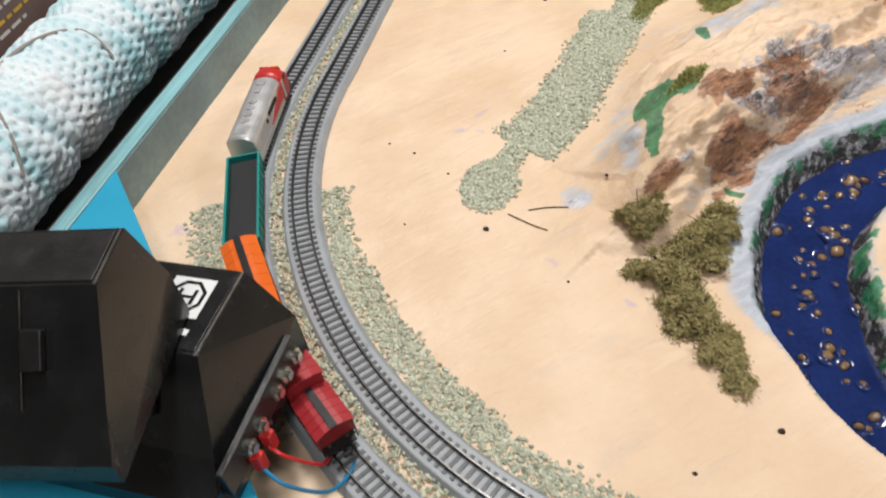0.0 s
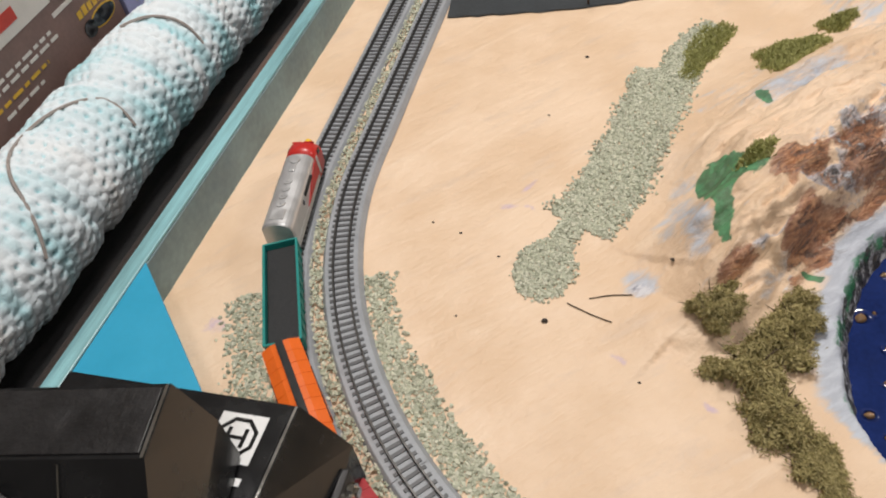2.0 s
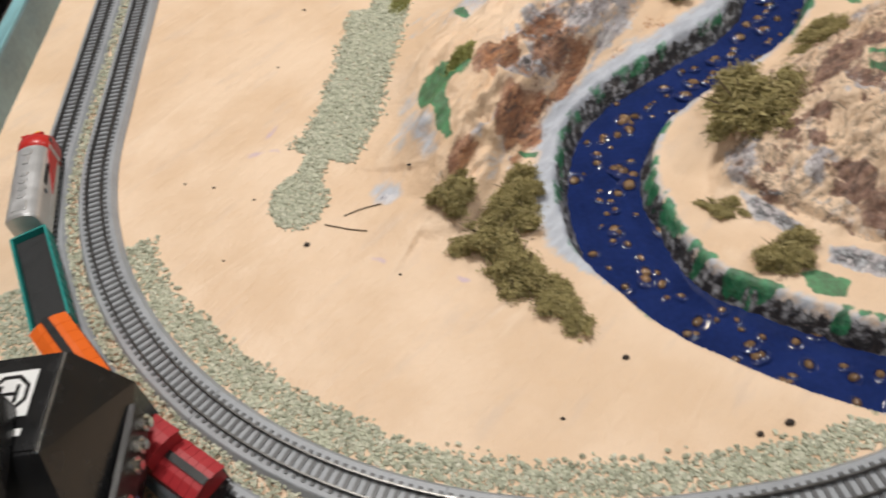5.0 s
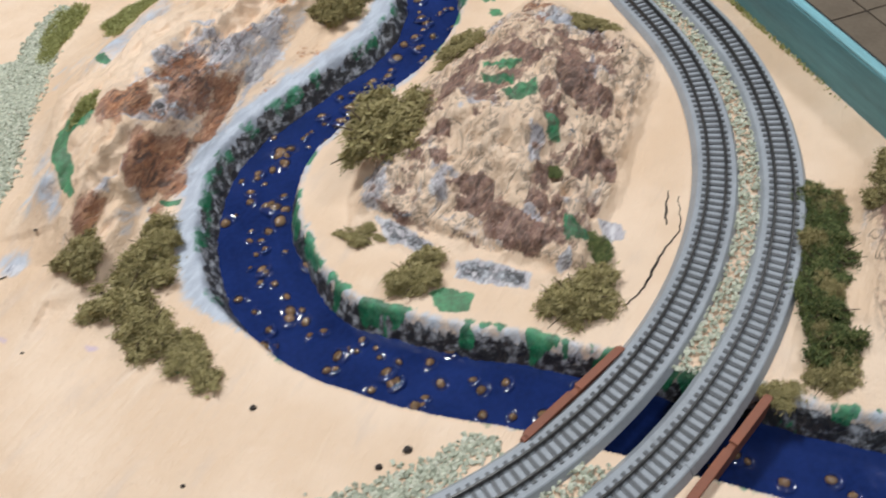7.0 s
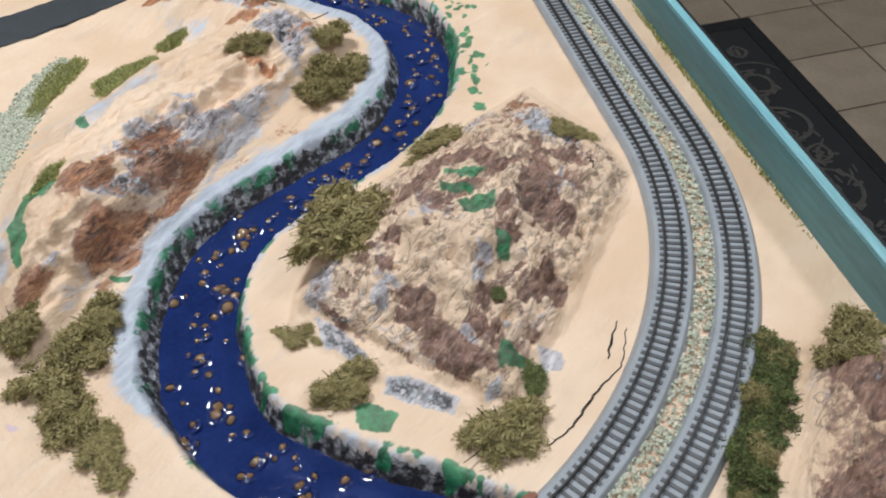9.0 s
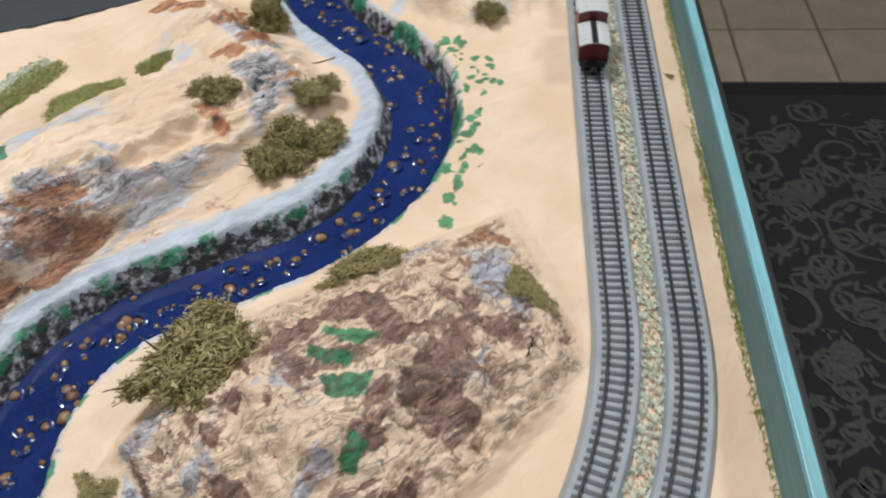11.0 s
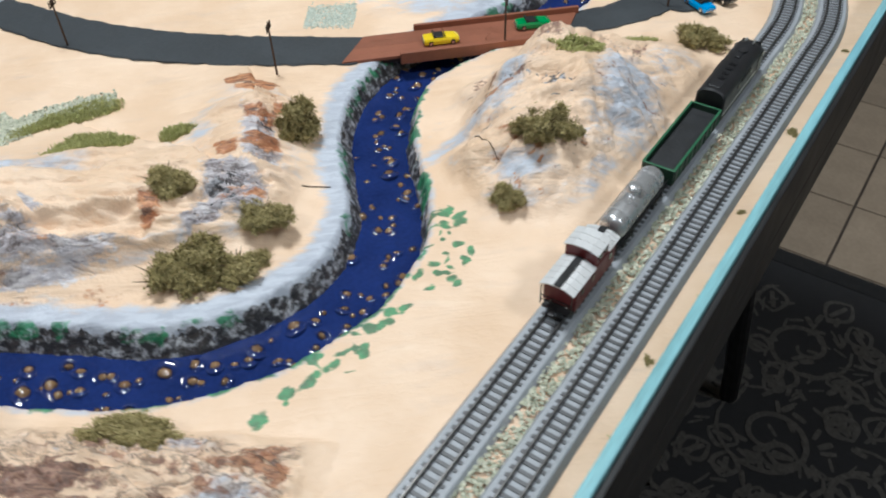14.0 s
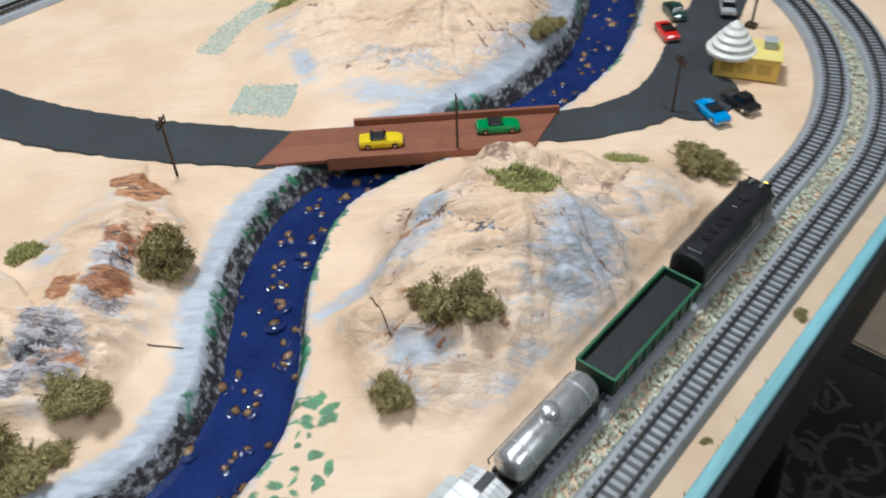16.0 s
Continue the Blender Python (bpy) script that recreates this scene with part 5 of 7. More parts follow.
def island_mat(name, cols, rough=0.8, bump=0.3):
    m = bpy.data.materials.new(name)
    m.use_nodes = True
    nt = m.node_tree
    b = nt.nodes["Principled BSDF"]
    g = nt.nodes.new("ShaderNodeNewGeometry")
    r = nt.nodes.new("ShaderNodeValToRGB")
    r.color_ramp.elements[0].color, r.color_ramp.elements[-1].color = (*cols[0], 1), (*cols[-1], 1)
    for k, c in enumerate(cols[1:-1]):
        e = r.color_ramp.elements.new((k + 1) / (len(cols) - 1))
        e.color = (*c, 1)
    link(nt, g.outputs["Random Per Island"], r.inputs[0])
    n = nt.nodes.new("ShaderNodeTexNoise")
    n.inputs["Scale"].default_value = 900
    tc = nt.nodes.new("ShaderNodeTexCoord")
    link(nt, tc.outputs["Object"], n.inputs["Vector"])
    mr = nt.nodes.new("ShaderNodeMapRange")
    mr.inputs["To Min"].default_value, mr.inputs["To Max"].default_value = 0.72, 1.28
    link(nt, n.outputs["Fac"], mr.inputs["Value"])
    mul = nt.nodes.new("ShaderNodeVectorMath")
    mul.operation = "SCALE"
    link(nt, r.outputs[0], mul.inputs[0])
    link(nt, mr.outputs[0], mul.inputs["Scale"])
    link(nt, mul.outputs[0], b.inputs["Base Color"])
    b.inputs["Roughness"].default_value = rough
    bp = nt.nodes.new("ShaderNodeBump")
    bp.inputs["Strength"].default_value, bp.inputs["Distance"].default_value = bump, 0.0005
    link(nt, n.outputs["Fac"], bp.inputs["Height"])
    link(nt, bp.outputs[0], b.inputs["Normal"])
    return m


def turns(n):
    q = rng.normal(size=(n, 4))
    q /= np.linalg.norm(q, axis=1)[:, None]
    w, x, y, z = q.T
    return np.stack([np.stack([1 - 2 * (y * y + z * z), 2 * (x * y - z * w), 2 * (x * z + y * w)], -1), np.stack([2 * (x * y + z * w), 1 - 2 * (x * x + z * z), 2 * (y * z - x * w)], -1),
                     np.stack([2 * (x * z - y * w), 2 * (y * z + x * w), 1 - 2 * (x * x + y * y)], -1)], 1)


def stones(name, xy, z, size, material, label):
    n = len(xy)
    s = size * rng.uniform(0.55, 1.25, (n, 1, 1))
    v = CUBE[None] * rng.uniform(0.55, 1.0, (n, 8, 1)) * rng.uniform(0.6, 1.0, (n, 1, 3)) * s
    v = np.einsum("nij,nkj->nki", turns(n), v) * (1, 1, 0.7)
    v = v + np.c_[xy, z + s[:, 0, 0] * 0.25][:, None, :]
    f = (CUBE_F[None] + 8 * np.arange(n)[:, None, None]).reshape(-1, 4)
    me = bpy.data.meshes.new(name)
    me.from_pydata(v.reshape(-1, 3).tolist(), [], f.tolist())
    me.materials.append(material)
    return tagged(new(name, me), label, "gravel", kind="stuff")


def ground_z(xy):
    return ground_full(xy[:, 0], xy[:, 1])[0]


def strip(line, half, count, ragged=0.35):
    """Random places along a plan line, thinning towards the sides."""
    p = np.array(line, float)
    i = rng.integers(0, len(p) - 1, count)
    t = rng.uniform(0, 1, (count, 1))
    q = p[i] * (1 - t) + p[i + 1] * t
    d = p[i + 1] - p[i]
    d /= np.linalg.norm(d, axis=1)[:, None]
    off = rng.uniform(-1, 1, count) * (1 + ragged * rng.normal(size=count) * 0.4) * half
    return q + np.c_[d[:, 1], -d[:, 0]] * off[:, None]


gravel_m = island_mat("grey_green_gravel", [(0.24, 0.25, 0.18), (0.47, 0.48, 0.37), (0.6, 0.6, 0.47), (0.38, 0.4, 0.3), (0.68, 0.66, 0.54), (0.29, 0.3, 0.22)])
pale_gravel = island_mat("pale_blue_green_gravel", [(0.36, 0.40, 0.34), (0.52, 0.56, 0.48), (0.6, 0.63, 0.56), (0.44, 0.49, 0.42)])
MIDDLE = (INNER[np.linspace(0, len(INNER) - 1, 500).astype(int)] + OUTER[np.linspace(0, len(OUTER) - 1, 500).astype(int)]) / 2
MIDDLE = np.array([[a[0] * 0.5 + OUTER[np.argmin(np.hypot(*(OUTER - a).T))][0] * 0.5, a[1] * 0.5 + OUTER[np.argmin(np.hypot(*(OUTER - a).T))][1] * 0.5] for a in INNER[::3]])


def dry(xy):
    d = near_line(xy[:, 0], xy[:, 1], RIVER)[0]
    return xy[d > 0.026]


q = dry(strip(MIDDLE, 0.0062, 13000, 0.1))
stones("gravel", q, np.full(len(q), 0.0015), 0.0011, gravel_m, "pale grey-green gravel between the two tracks")
def inside(lo, hi, off):
    """A line beside the inner track, off metres to its inner side, between two bearings of the near curve."""
    c = np.array((0.0, 0.02))
    out = []
    for a0, a1 in zip(INNER[:-1], INNER[1:]):
        d = (a1 - a0) / np.linalg.norm(a1 - a0)
        p = (a0 + a1) / 2 + np.array((-d[1], d[0])) * off
        be = math.degrees(math.atan2(p[1] - c[1], p[0] - c[0])) % 360
        if lo < be < hi and p[1] < 0.1:
            out.append((be, *p))
    return [p[1:] for p in sorted(out)]


q = dry(np.vstack([strip(inside(192, 292, 0.0198), 0.0075, 4300, 0.8), strip(inside(208, 240, 0.028), 0.004, 500, 0.9)]))
stones("gravel", q, ground_z(q) + 0.0002, 0.00125, gravel_m, "pale grey-green gravel beside the inner track curve")
q = strip([(-0.325, -0.058), (-0.311, -0.093), (-0.29, -0.132), (-0.26, -0.173), (-0.225, -0.21)], 0.0105, 1700, 0.9)
stones("gravel", q, ground_z(q), 0.00125, gravel_m, "pale grey-green gravel outside the track curve")
PATCH = [(-0.156, -0.043), (-0.158, -0.015), (-0.144, 0.012), (-0.131, 0.036), (-0.122, 0.065), (-0.113, 0.1), (-0.106, 0.135), (-0.1, 0.165)]
TAIL = [(-0.099, 0.155), (-0.094, 0.185), (-0.083, 0.207), (-0.07, 0.224)]
bulb_a, bulb_r = rng.uniform(0, math.tau, 1500), np.sqrt(rng.uniform(0, 1, 1500)) * (1 + 0.07 * rng.normal(size=1500))
bulb = np.c_[-0.1575 + 0.0165 * bulb_r * np.cos(bulb_a), -0.022 + 0.0225 * bulb_r * np.sin(bulb_a)]
q = np.vstack([bulb, strip(even(smooth_line([(-0.153, -0.004), (-0.149, 0.004), (-0.146, 0.014)]), 0.004)[0], 0.0075, 460, 0.3), strip(even(smooth_line(PATCH[2:]), 0.004)[0], 0.0205, 8600, 0.3), strip(even(smooth_line(TAIL), 0.004)[0], 0.0085, 1500, 0.5)])
stones("gravel", q, ground_z(q) + 0.0002, 0.00115, gravel_m, "strip of pale grey-green gravel across the sand")
q = np.vstack([strip(even(smooth_line([(-0.034, 0.389), (0.0, 0.411)]), 0.004)[0], 0.0165, 2600, 0.3), strip(even(smooth_line([(-0.1, 0.415), (-0.118, 0.452), (-0.13, 0.5)]), 0.004)[0], 0.010, 2200, 0.5)])
stones("gravel", q, ground_z(q) - 0.0002, 0.0008, pale_gravel, "small patches of pale green gravel near the road")

# pebbles in the river
pebble_m = mat("wet_brown_pebble", (0.2, 0.12, 0.062), 0.1, var=0.55, scale=240, bump=0.3, bscale=700, vary_object=0.9, coat=0.7)
pebble_meshes = []
for k in range(7):
    bm = ball(B(), (0, 0, 0), 1.0, 1, rng.uniform(0.65, 0.95), rng.uniform(0.5, 0.75), 2)
    for v in bm.verts:
        v.co *= 1 + 0.34 * (noise.noise(v.co * 1.4 + Vector((k * 3.1, 0, 0))))
    me = bpy.data.meshes.new("pebble")
    bm.to_mesh(me)
    bm.free()
    me.materials.append(pebble_m)
    for p in me.polygons:
        p.use_smooth = True
    pebble_meshes.append(me)
cb = B()
loft(cb, [[(q * math.cos(t), q * math.sin(t), h) for t in [math.tau * j / 14 for j in range(14)]] for q, h in ((1.95, -0.235), (1.65, -0.2), (1.4, -0.1), (1.18, 0.05), (1.0, 0.24))], True, False)
collar = bpy.data.meshes.new("resin_collar")
cb.to_mesh(collar)
cb.free()
collar.materials.append(mat("raised_blue_resin", (0.013, 0.026, 0.115), 0.06, var=0.3, scale=40, spec=0.7))
for p in collar.polygons:
    p.use_smooth = True
rv = np.array([p for p in RIVER if -0.31 < p[1] < 0.87])
for k in range(290):
    c = rv[int(len(rv) * ((k * 0.618034) % 1.0))]
    if k % 3:
        c = c + rng.normal(0, 0.006, 2)
    j = int(np.argmin(np.hypot(*(rv - c).T)))
    d = rv[min(j + 1, len(rv) - 1)] - rv[max(j - 1, 0)]
    d = d / np.linalg.norm(d)
    o = float(np.clip(rng.normal(0, 0.0085), -0.0165, 0.0165))
    r = float(rng.choice([0.0012, 0.0016, 0.002, 0.0024, 0.003], p=[0.2, 0.3, 0.25, 0.17, 0.08])) * 1.3
    ob = new("pebble", pebble_meshes[k % 7])
    ob.matrix_basis = Matrix.LocRotScale((c[0] + d[1] * o, c[1] - d[0] * o, WATER_Z + r * 0.22), Euler((rng.uniform(-0.3, 0.3), rng.uniform(-0.3, 0.3), rng.uniform(0, 6.28))), (r, r, r))
    share("resin_collar", collar, ob, Matrix.Diagonal((1.0, 0.85, 1.0 , 1)))
    tagged(ob, "small wet brown pebble set in the blue river", "pebble", "pebbles in the river")

# bushes: wiry clumps of foliage on twigs
bush_cols = [(0.17, 0.135, 0.045), (0.31, 0.26, 0.1), (0.48, 0.4, 0.19), (0.24, 0.2, 0.07), (0.4, 0.335, 0.145)]
olive = island_mat("olive_foliage", bush_cols, 0.85, 0.2)
leafy = island_mat("leaf_green_foliage", [(0.03, 0.05, 0.015), (0.08, 0.11, 0.03), (0.2, 0.22, 0.065), (0.05, 0.08, 0.02), (0.27, 0.25, 0.09)], 0.85, 0.2)
twig_m = mat("brown_twig", (0.07, 0.045, 0.025), 0.8, var=0.4, scale=300)


def foliage(seed, strands, leaves, sx=1.0, sy=1.0, sz=0.8, lobes=5, hair=0.03):
    """Unit-size clump: tufts of curled fibres springing from many small lobes, with leaf flakes between them."""
    r = np.random.default_rng(seed)
    cen = r.normal(size=(lobes, 3)) * (0.35, 0.35, 0.18) + (0, 0, 0.38)
    cen[0] = (0, 0, 0.45)
    cen[:, 2] = np.maximum(cen[:, 2], 0.12)
    rad = r.uniform(0.2, 0.5, lobes)
    rad[0] = 0.55
    tufts = lobes * 9
    ti = r.integers(0, lobes, tufts)
    td = r.normal(size=(tufts, 3)) + (0, 0, 0.4)
    td /= np.linalg.norm(td, axis=1)[:, None]
    tp = cen[ti] + td * (rad[ti] * r.uniform(0.6, 1.0, tufts))[:, None]
    vs, fs = [], []
    for k in range(strands):
        if k % 5 < 3:
            j = r.integers(tufts)
            d = td[j] + r.normal(size=3) * 0.55
            d /= np.linalg.norm(d)
            p = tp[j] + r.normal(size=3) * 0.045
            t = d + r.normal(size=3) * 0.35
            ln = r.uniform(0.08, 0.2)
        else:
            i = r.integers(lobes)
            d = r.normal(size=3)
            d /= np.linalg.norm(d)
            p = cen[i] + d * rad[i] * r.uniform(0.3, 1.05)
            t = np.cross(d, r.normal(size=3))
            t = t / np.linalg.norm(t) * 0.8 + d * r.uniform(-0.1, 0.6)
            ln = r.uniform(0.1, 0.28)
        p[2] = max(p[2], 0.02 + 0.1 * r.random())
        w = hair * r.uniform(0.6, 1.5)
        side = np.cross(t, d + r.normal(size=3) * 0.3)
        side = side / (np.linalg.norm(side) + 1e-9) * w
        curl = r.normal(size=3) * ln * 0.3 - d * ln * 0.15
        base = len(vs)
        for u in (-0.5, 0.0, 0.5):
            c = p + t * ln * u + curl * (4 * u * u)
            vs += [c - side, c + side * 0.9 + d * w * 0.7]
        fs += [(base, base + 1, base + 3, base + 2), (base + 2, base + 3, base + 5, base + 4)]
    for k in range(leaves):
        j = r.integers(tufts)
        d = td[j]
        p = tp[j] + r.normal(size=3) * 0.09
        p[2] = abs(p[2])
        a, b = r.normal(size=3), r.normal(size=3)
        s = r.uniform(0.03, 0.07)
        base = len(vs)
        vs += [p + a * s * 0.5, p + b * s * 0.5, p - a * s * 0.5, p + d * s * 0.9]
        fs += [(base, base + 1, base + 3), (base + 1, base + 2, base + 3), (base + 2, base, base + 3)]
    me = bpy.data.meshes.new("foliage")
    v = np.array(vs) * (sx, sy, sz)
    me.from_pydata(v.tolist(), [], fs)
    return me


def twig_mesh(seed):
    r = np.random.default_rng(seed)
    bm = B()
    for k in range(9):
        a, t = r.uniform(0, math.tau), r.uniform(0.4, 0.95)
        tip = Vector((math.cos(a) * t, math.sin(a) * t, r.uniform(0.3, 0.75)))
        tube(bm, [(0, 0, -0.05), tip * 0.5 + Vector((0, 0, 0.08)), tip], [0.035, 0.022, 0.008], 5)
    me = bpy.data.meshes.new("twig")
    bm.to_mesh(me)
    bm.free()
    me.materials.append(twig_m)
    return me


CLUMPS, TWIGS = [], [twig_mesh(s) for s in (1, 2, 3)]
for k in range(6):
    me = foliage(100 + k, 9000, 1500, lobes=9 + k % 4, hair=0.0095)
    me.materials.append(olive)
    CLUMPS.append(me)
GREENS = []
for k in range(2):
    me = foliage(200 + k, 3600, 5200, lobes=18, sz=0.5, hair=0.013)
    me.materials.append(leafy)
    GREENS.append(me)


def bush(x, y, r, h=1.0, kind=0, stretch=1.0, turn=0.0, green=False, label="wiry olive-green foliage bush glued to the ground", z=None):
    top = empty("bush", label, "bush", "scenery bushes", m=Matrix.LocRotScale((x, y, (height_full(x, y) if z is None else z) - 0.001), Euler((0, 0, radians(turn))), (1.22 * r * stretch, 1.22 * r, 1.0 * r * h)))
    share("foliage", (GREENS if green else CLUMPS)[kind % (2 if green else 6)], top, Matrix())
    share("twig", TWIGS[kind % 3], top, Matrix())
    return top


def height_full(x, y):
    return float(ground_full(np.array([x]), np.array([y]))[0][0])


TALL = "tall clump of wiry olive foliage with bare twigs"
for k, (x, y, r, h, st, tu) in enumerate([(0.099, -0.031, 0.023, 1.1, 1.35, 25), (0.09, -0.122, 0.0125, 1.0, 1.2, 10), (0.07, -0.083, 0.008, 0.8, 1.5, -40), (0.157, -0.166, 0.017, 0.95, 1.25, 25),
                                          (0.251, 0.024, 0.0085, 0.9, 1.8, -40), (0.176, 0.04, 0.011, 1.0, 2.3, 25), (-0.07, -0.049, 0.0135, 1.15, 1.05, 0), (-0.031, -0.048, 0.0135, 1.1, 1.1, 40), (-0.051, -0.078, 0.0185, 1.05, 1.1, 0),
                                          (-0.042, -0.103, 0.0165, 1.0, 1.2, -50), (-0.026, -0.128, 0.0125, 0.85, 1.35, -55), (0.081, 0.255, 0.0155, 1.9, 0.95, 0)]):
    bush(x, y, r, h, k, st, tu, label=TALL if h > 1.05 else "wiry olive-green foliage bush glued to the ground")
for k, (x, y, r, h, st, tu) in enumerate([(0.065, 0.16, 0.0135, 1.0, 1.2, 20), (0.106, 0.117, 0.0145, 1.35, 1.1, 20), (0.117, 0.136, 0.0165, 1.5, 1.15, 40), (0.13, 0.145, 0.0125, 1.1, 1.2, 10), (0.122, 0.176, 0.0135, 1.05, 1.05, 0), (0.227, 0.309, 0.0155, 1.45, 1.0, 0), (0.228, 0.27, 0.0105, 1.15, 1.1, 0), (0.25, 0.51, 0.0155, 1.25, 1.1, 20),
                                          (0.103, 0.498, 0.012, 1.0, 1.1, 0), (0.082, 0.585, 0.0135, 1.0, 1.0, 0), (0.325, 0.73, 0.015, 1.0, 1.1, 0), (0.323, -0.169, 0.0155, 1.1, 1.0, 0), (0.24, -0.243, 0.011, 1.0, 1.3, 20), (0.215, -0.243, 0.009, 0.8, 1.2, 0)]):
    bush(x, y, r, h, k + 3, st, tu)
hedge = random.Random(21)
for k in range(15):
    u = k / 14
    bush(0.297 - 0.052 * u + hedge.uniform(-0.005, 0.005), -0.152 - 0.082 * u + hedge.uniform(-0.004, 0.004), hedge.uniform(0.0075, 0.012), hedge.uniform(1.0, 1.9), k, hedge.uniform(1.0, 1.3), hedge.uniform(0, 180), k % 4 != 1, "dense leaf-green hedge clump along the track")
for x, y, r in ((0.3455, 0.437, 0.0045), (0.3455, 0.342, 0.003), (0.3465, 0.21, 0.003), (0.347, 0.56, 0.003), (0.172, -0.098, 0.005), (0.178, -0.139, 0.0085)):
    bush(x, y, r, 0.8, int(x * 1000), 1.2, y * 700, x < 0.2, "small tuft of green scenery foliage")


def grass_mat(x, y, rx, ry, turn, n, m, label):
    t = rng.uniform(0, math.tau, n)
    u = np.sqrt(rng.uniform(0, 1, n)) * (1 + 0.16 * np.sin(3 * t + x * 90) + 0.1 * np.sin(7 * t + y * 50)) * rng.uniform(0.85, 1.15, n)
    c, s = math.cos(radians(turn)), math.sin(radians(turn))
    lx, ly = rx * u * np.cos(t), ry * u * np.sin(t)
    p = np.c_[x + lx * c - ly * s, y + lx * s + ly * c]
    z = ground_z(p)
    vs, fs = [], []
    for k in range(n):
        a, lean = rng.uniform(0, math.tau), rng.normal(0, 0.0011, 2)
        w, h = 0.0005, rng.uniform(0.0012, 0.003)
        b = len(vs)
        vs += [(p[k, 0] - w * math.cos(a), p[k, 1] - w * math.sin(a), z[k] - 0.0003), (p[k, 0] + w * math.cos(a), p[k, 1] + w * math.sin(a), z[k] - 0.0003), (p[k, 0] + lean[0] + w, p[k, 1] + lean[1], z[k] + h * 0.8), (p[k, 0] + lean[0], p[k, 1] + lean[1] + w, z[k] + h)]
        fs += [(b, b + 1, b + 2), (b, b + 2, b + 3)]
    me = bpy.data.meshes.new("grass")
    me.from_pydata(vs, [], fs)
    me.materials.append(m)
    return tagged(new("grass", me), label, "grass", kind="stuff")


turf = island_mat("mossy_turf", [(0.24, 0.25, 0.07), (0.38, 0.38, 0.13), (0.48, 0.46, 0.19), (0.3, 0.31, 0.09)], 0.9, 0.2)
MOSS = "patch of mossy olive-green turf"
grass_mat(-0.077, 0.19, 0.011, 0.036, -18, 5000, turf, MOSS)
grass_mat(-0.024, 0.17, 0.016, 0.025, -40, 5600, turf, MOSS)
grass_mat(-0.05, 0.034, 0.006, 0.012, -40, 900, turf, MOSS)
grass_mat(0.209, 0.394, 0.018, 0.012, 35, 2400, turf, MOSS)
grass_mat(0.008, 0.212, 0.012, 0.008, 20, 1300, turf, MOSS)
grass_mat(0.012, 0.56, 0.02, 0.014, 20, 2400, turf, MOSS)
grass_mat(-0.12, 0.52, 0.008, 0.03, 15, 1800, turf, MOSS)
grass_mat(0.213, 0.49, 0.012, 0.007, 20, 900, turf, MOSS)
for y0 in (0.05, 0.3, 0.55):
    grass_mat(0.3532, y0, 0.0018, 0.12, 0, 900, turf, "thin fringe of turf along the edge board")

# ---- road, bridge, cars, stand, poles ----
asphalt = mat("painted_asphalt", (0.035, 0.04, 0.045), 0.75, var=0.3, scale=40, bump=0.4, bscale=500, stain=0.3, stain_col=(0.08, 0.09, 0.1))
bridge_wood = mat("reddish_brown_wood", (0.24, 0.085, 0.045), 0.6, var=0.25, scale=90, bump=0.2, vary_object=0.35)
dark_wood = mat("dark_brown_wood", (0.05, 0.028, 0.018), 0.7, var=0.3, scale=90)


def road(line, halves, label):
    pts = even(line, 0.006)[0]
    bm = B()
    rows = []
    for i, p in enumerate(pts):
        a, c = Vector(pts[max(0, i - 1)]), Vector(pts[min(len(pts) - 1, i + 1)])
        d = (c - a).normalized()
        s = Vector((d.y, -d.x))
        w = float(np.interp(i / (len(pts) - 1), np.linspace(0, 1, len(halves)), halves))
        row = []
        for k in (-1, -0.97, -0.5, 0, 0.5, 0.97, 1):
            jag = 0.0022 * noise.noise(Vector((p[0] * 160, p[1] * 160, k * 9))) if abs(k) > 0.9 else 0
            q = Vector((p[0], p[1])) + s * (k * w + jag)
            row.append(bm.verts.new((q.x, q.y, 0.0002 if abs(k) == 1 else 0.0012)))
        rows.append(row)
    for a, c in zip(rows, rows[1:]):
        for k in range(6):
            bm.faces.new((a[k], a[k + 1], c[k + 1], c[k]))
    bm.faces.new(rows[0][::-1])
    bm.faces.new(rows[-1])
    bmesh.ops.recalc_face_normals(bm, faces=bm.faces)
    return thing("road", bm, asphalt, label, "road", kind="structure")


road(ROAD_WEST, (0.0195, 0.0215, 0.0225, 0.022, 0.0205), "dark grey asphalt road curving over the sand")
road(ROAD_EAST, (0.0165, 0.019, 0.022, 0.02, 0.018), "dark grey asphalt road beside the ice cream stand")
apron = B()
loft(apron, [[(0.213 + 0.023 * math.cos(a) * k, 0.585 + 0.031 * math.sin(a) * k, z) for a in [math.tau * j / 24 for j in range(24)]] for k, z in ((1.02, 0.0003), (1.0, 0.0016))])
thing("pavement", apron, asphalt, "dark asphalt parking apron beside the road", "pavement", kind="structure")

# bridge
bx0, by0, bx1, by1 = 0.034, 0.366, 0.156, 0.488
ang = math.degrees(math.atan2(by1 - by0, bx1 - bx0))
BL = math.hypot(bx1 - bx0, by1 - by0)
bridge = empty("road_bridge", "reddish-brown wooden road bridge over the river", "bridge", m=pose(bx0, by0, -0.0008, 0, 0, ang))
for k in range(4):
    for j in range(2):
        x0, x1 = (0, BL * (0.46, 0.62, 0.4, 0.55)[k]) if j == 0 else (BL * (0.46, 0.62, 0.4, 0.55)[k], BL)
        y0 = -0.0176 + k * 0.0088
        bm = B()
        loft(bm, [[(x + 0.57 * y + (0.0001 if x == x0 else -0.0001), y, z) for y, z in ((y0, 0.0008), (y0, 0.0031), (y0 + 0.0087, 0.0031), (y0 + 0.0087, 0.0008))] for x in (x0, x1)])
        part("plank", bm, bridge_wood, bridge)
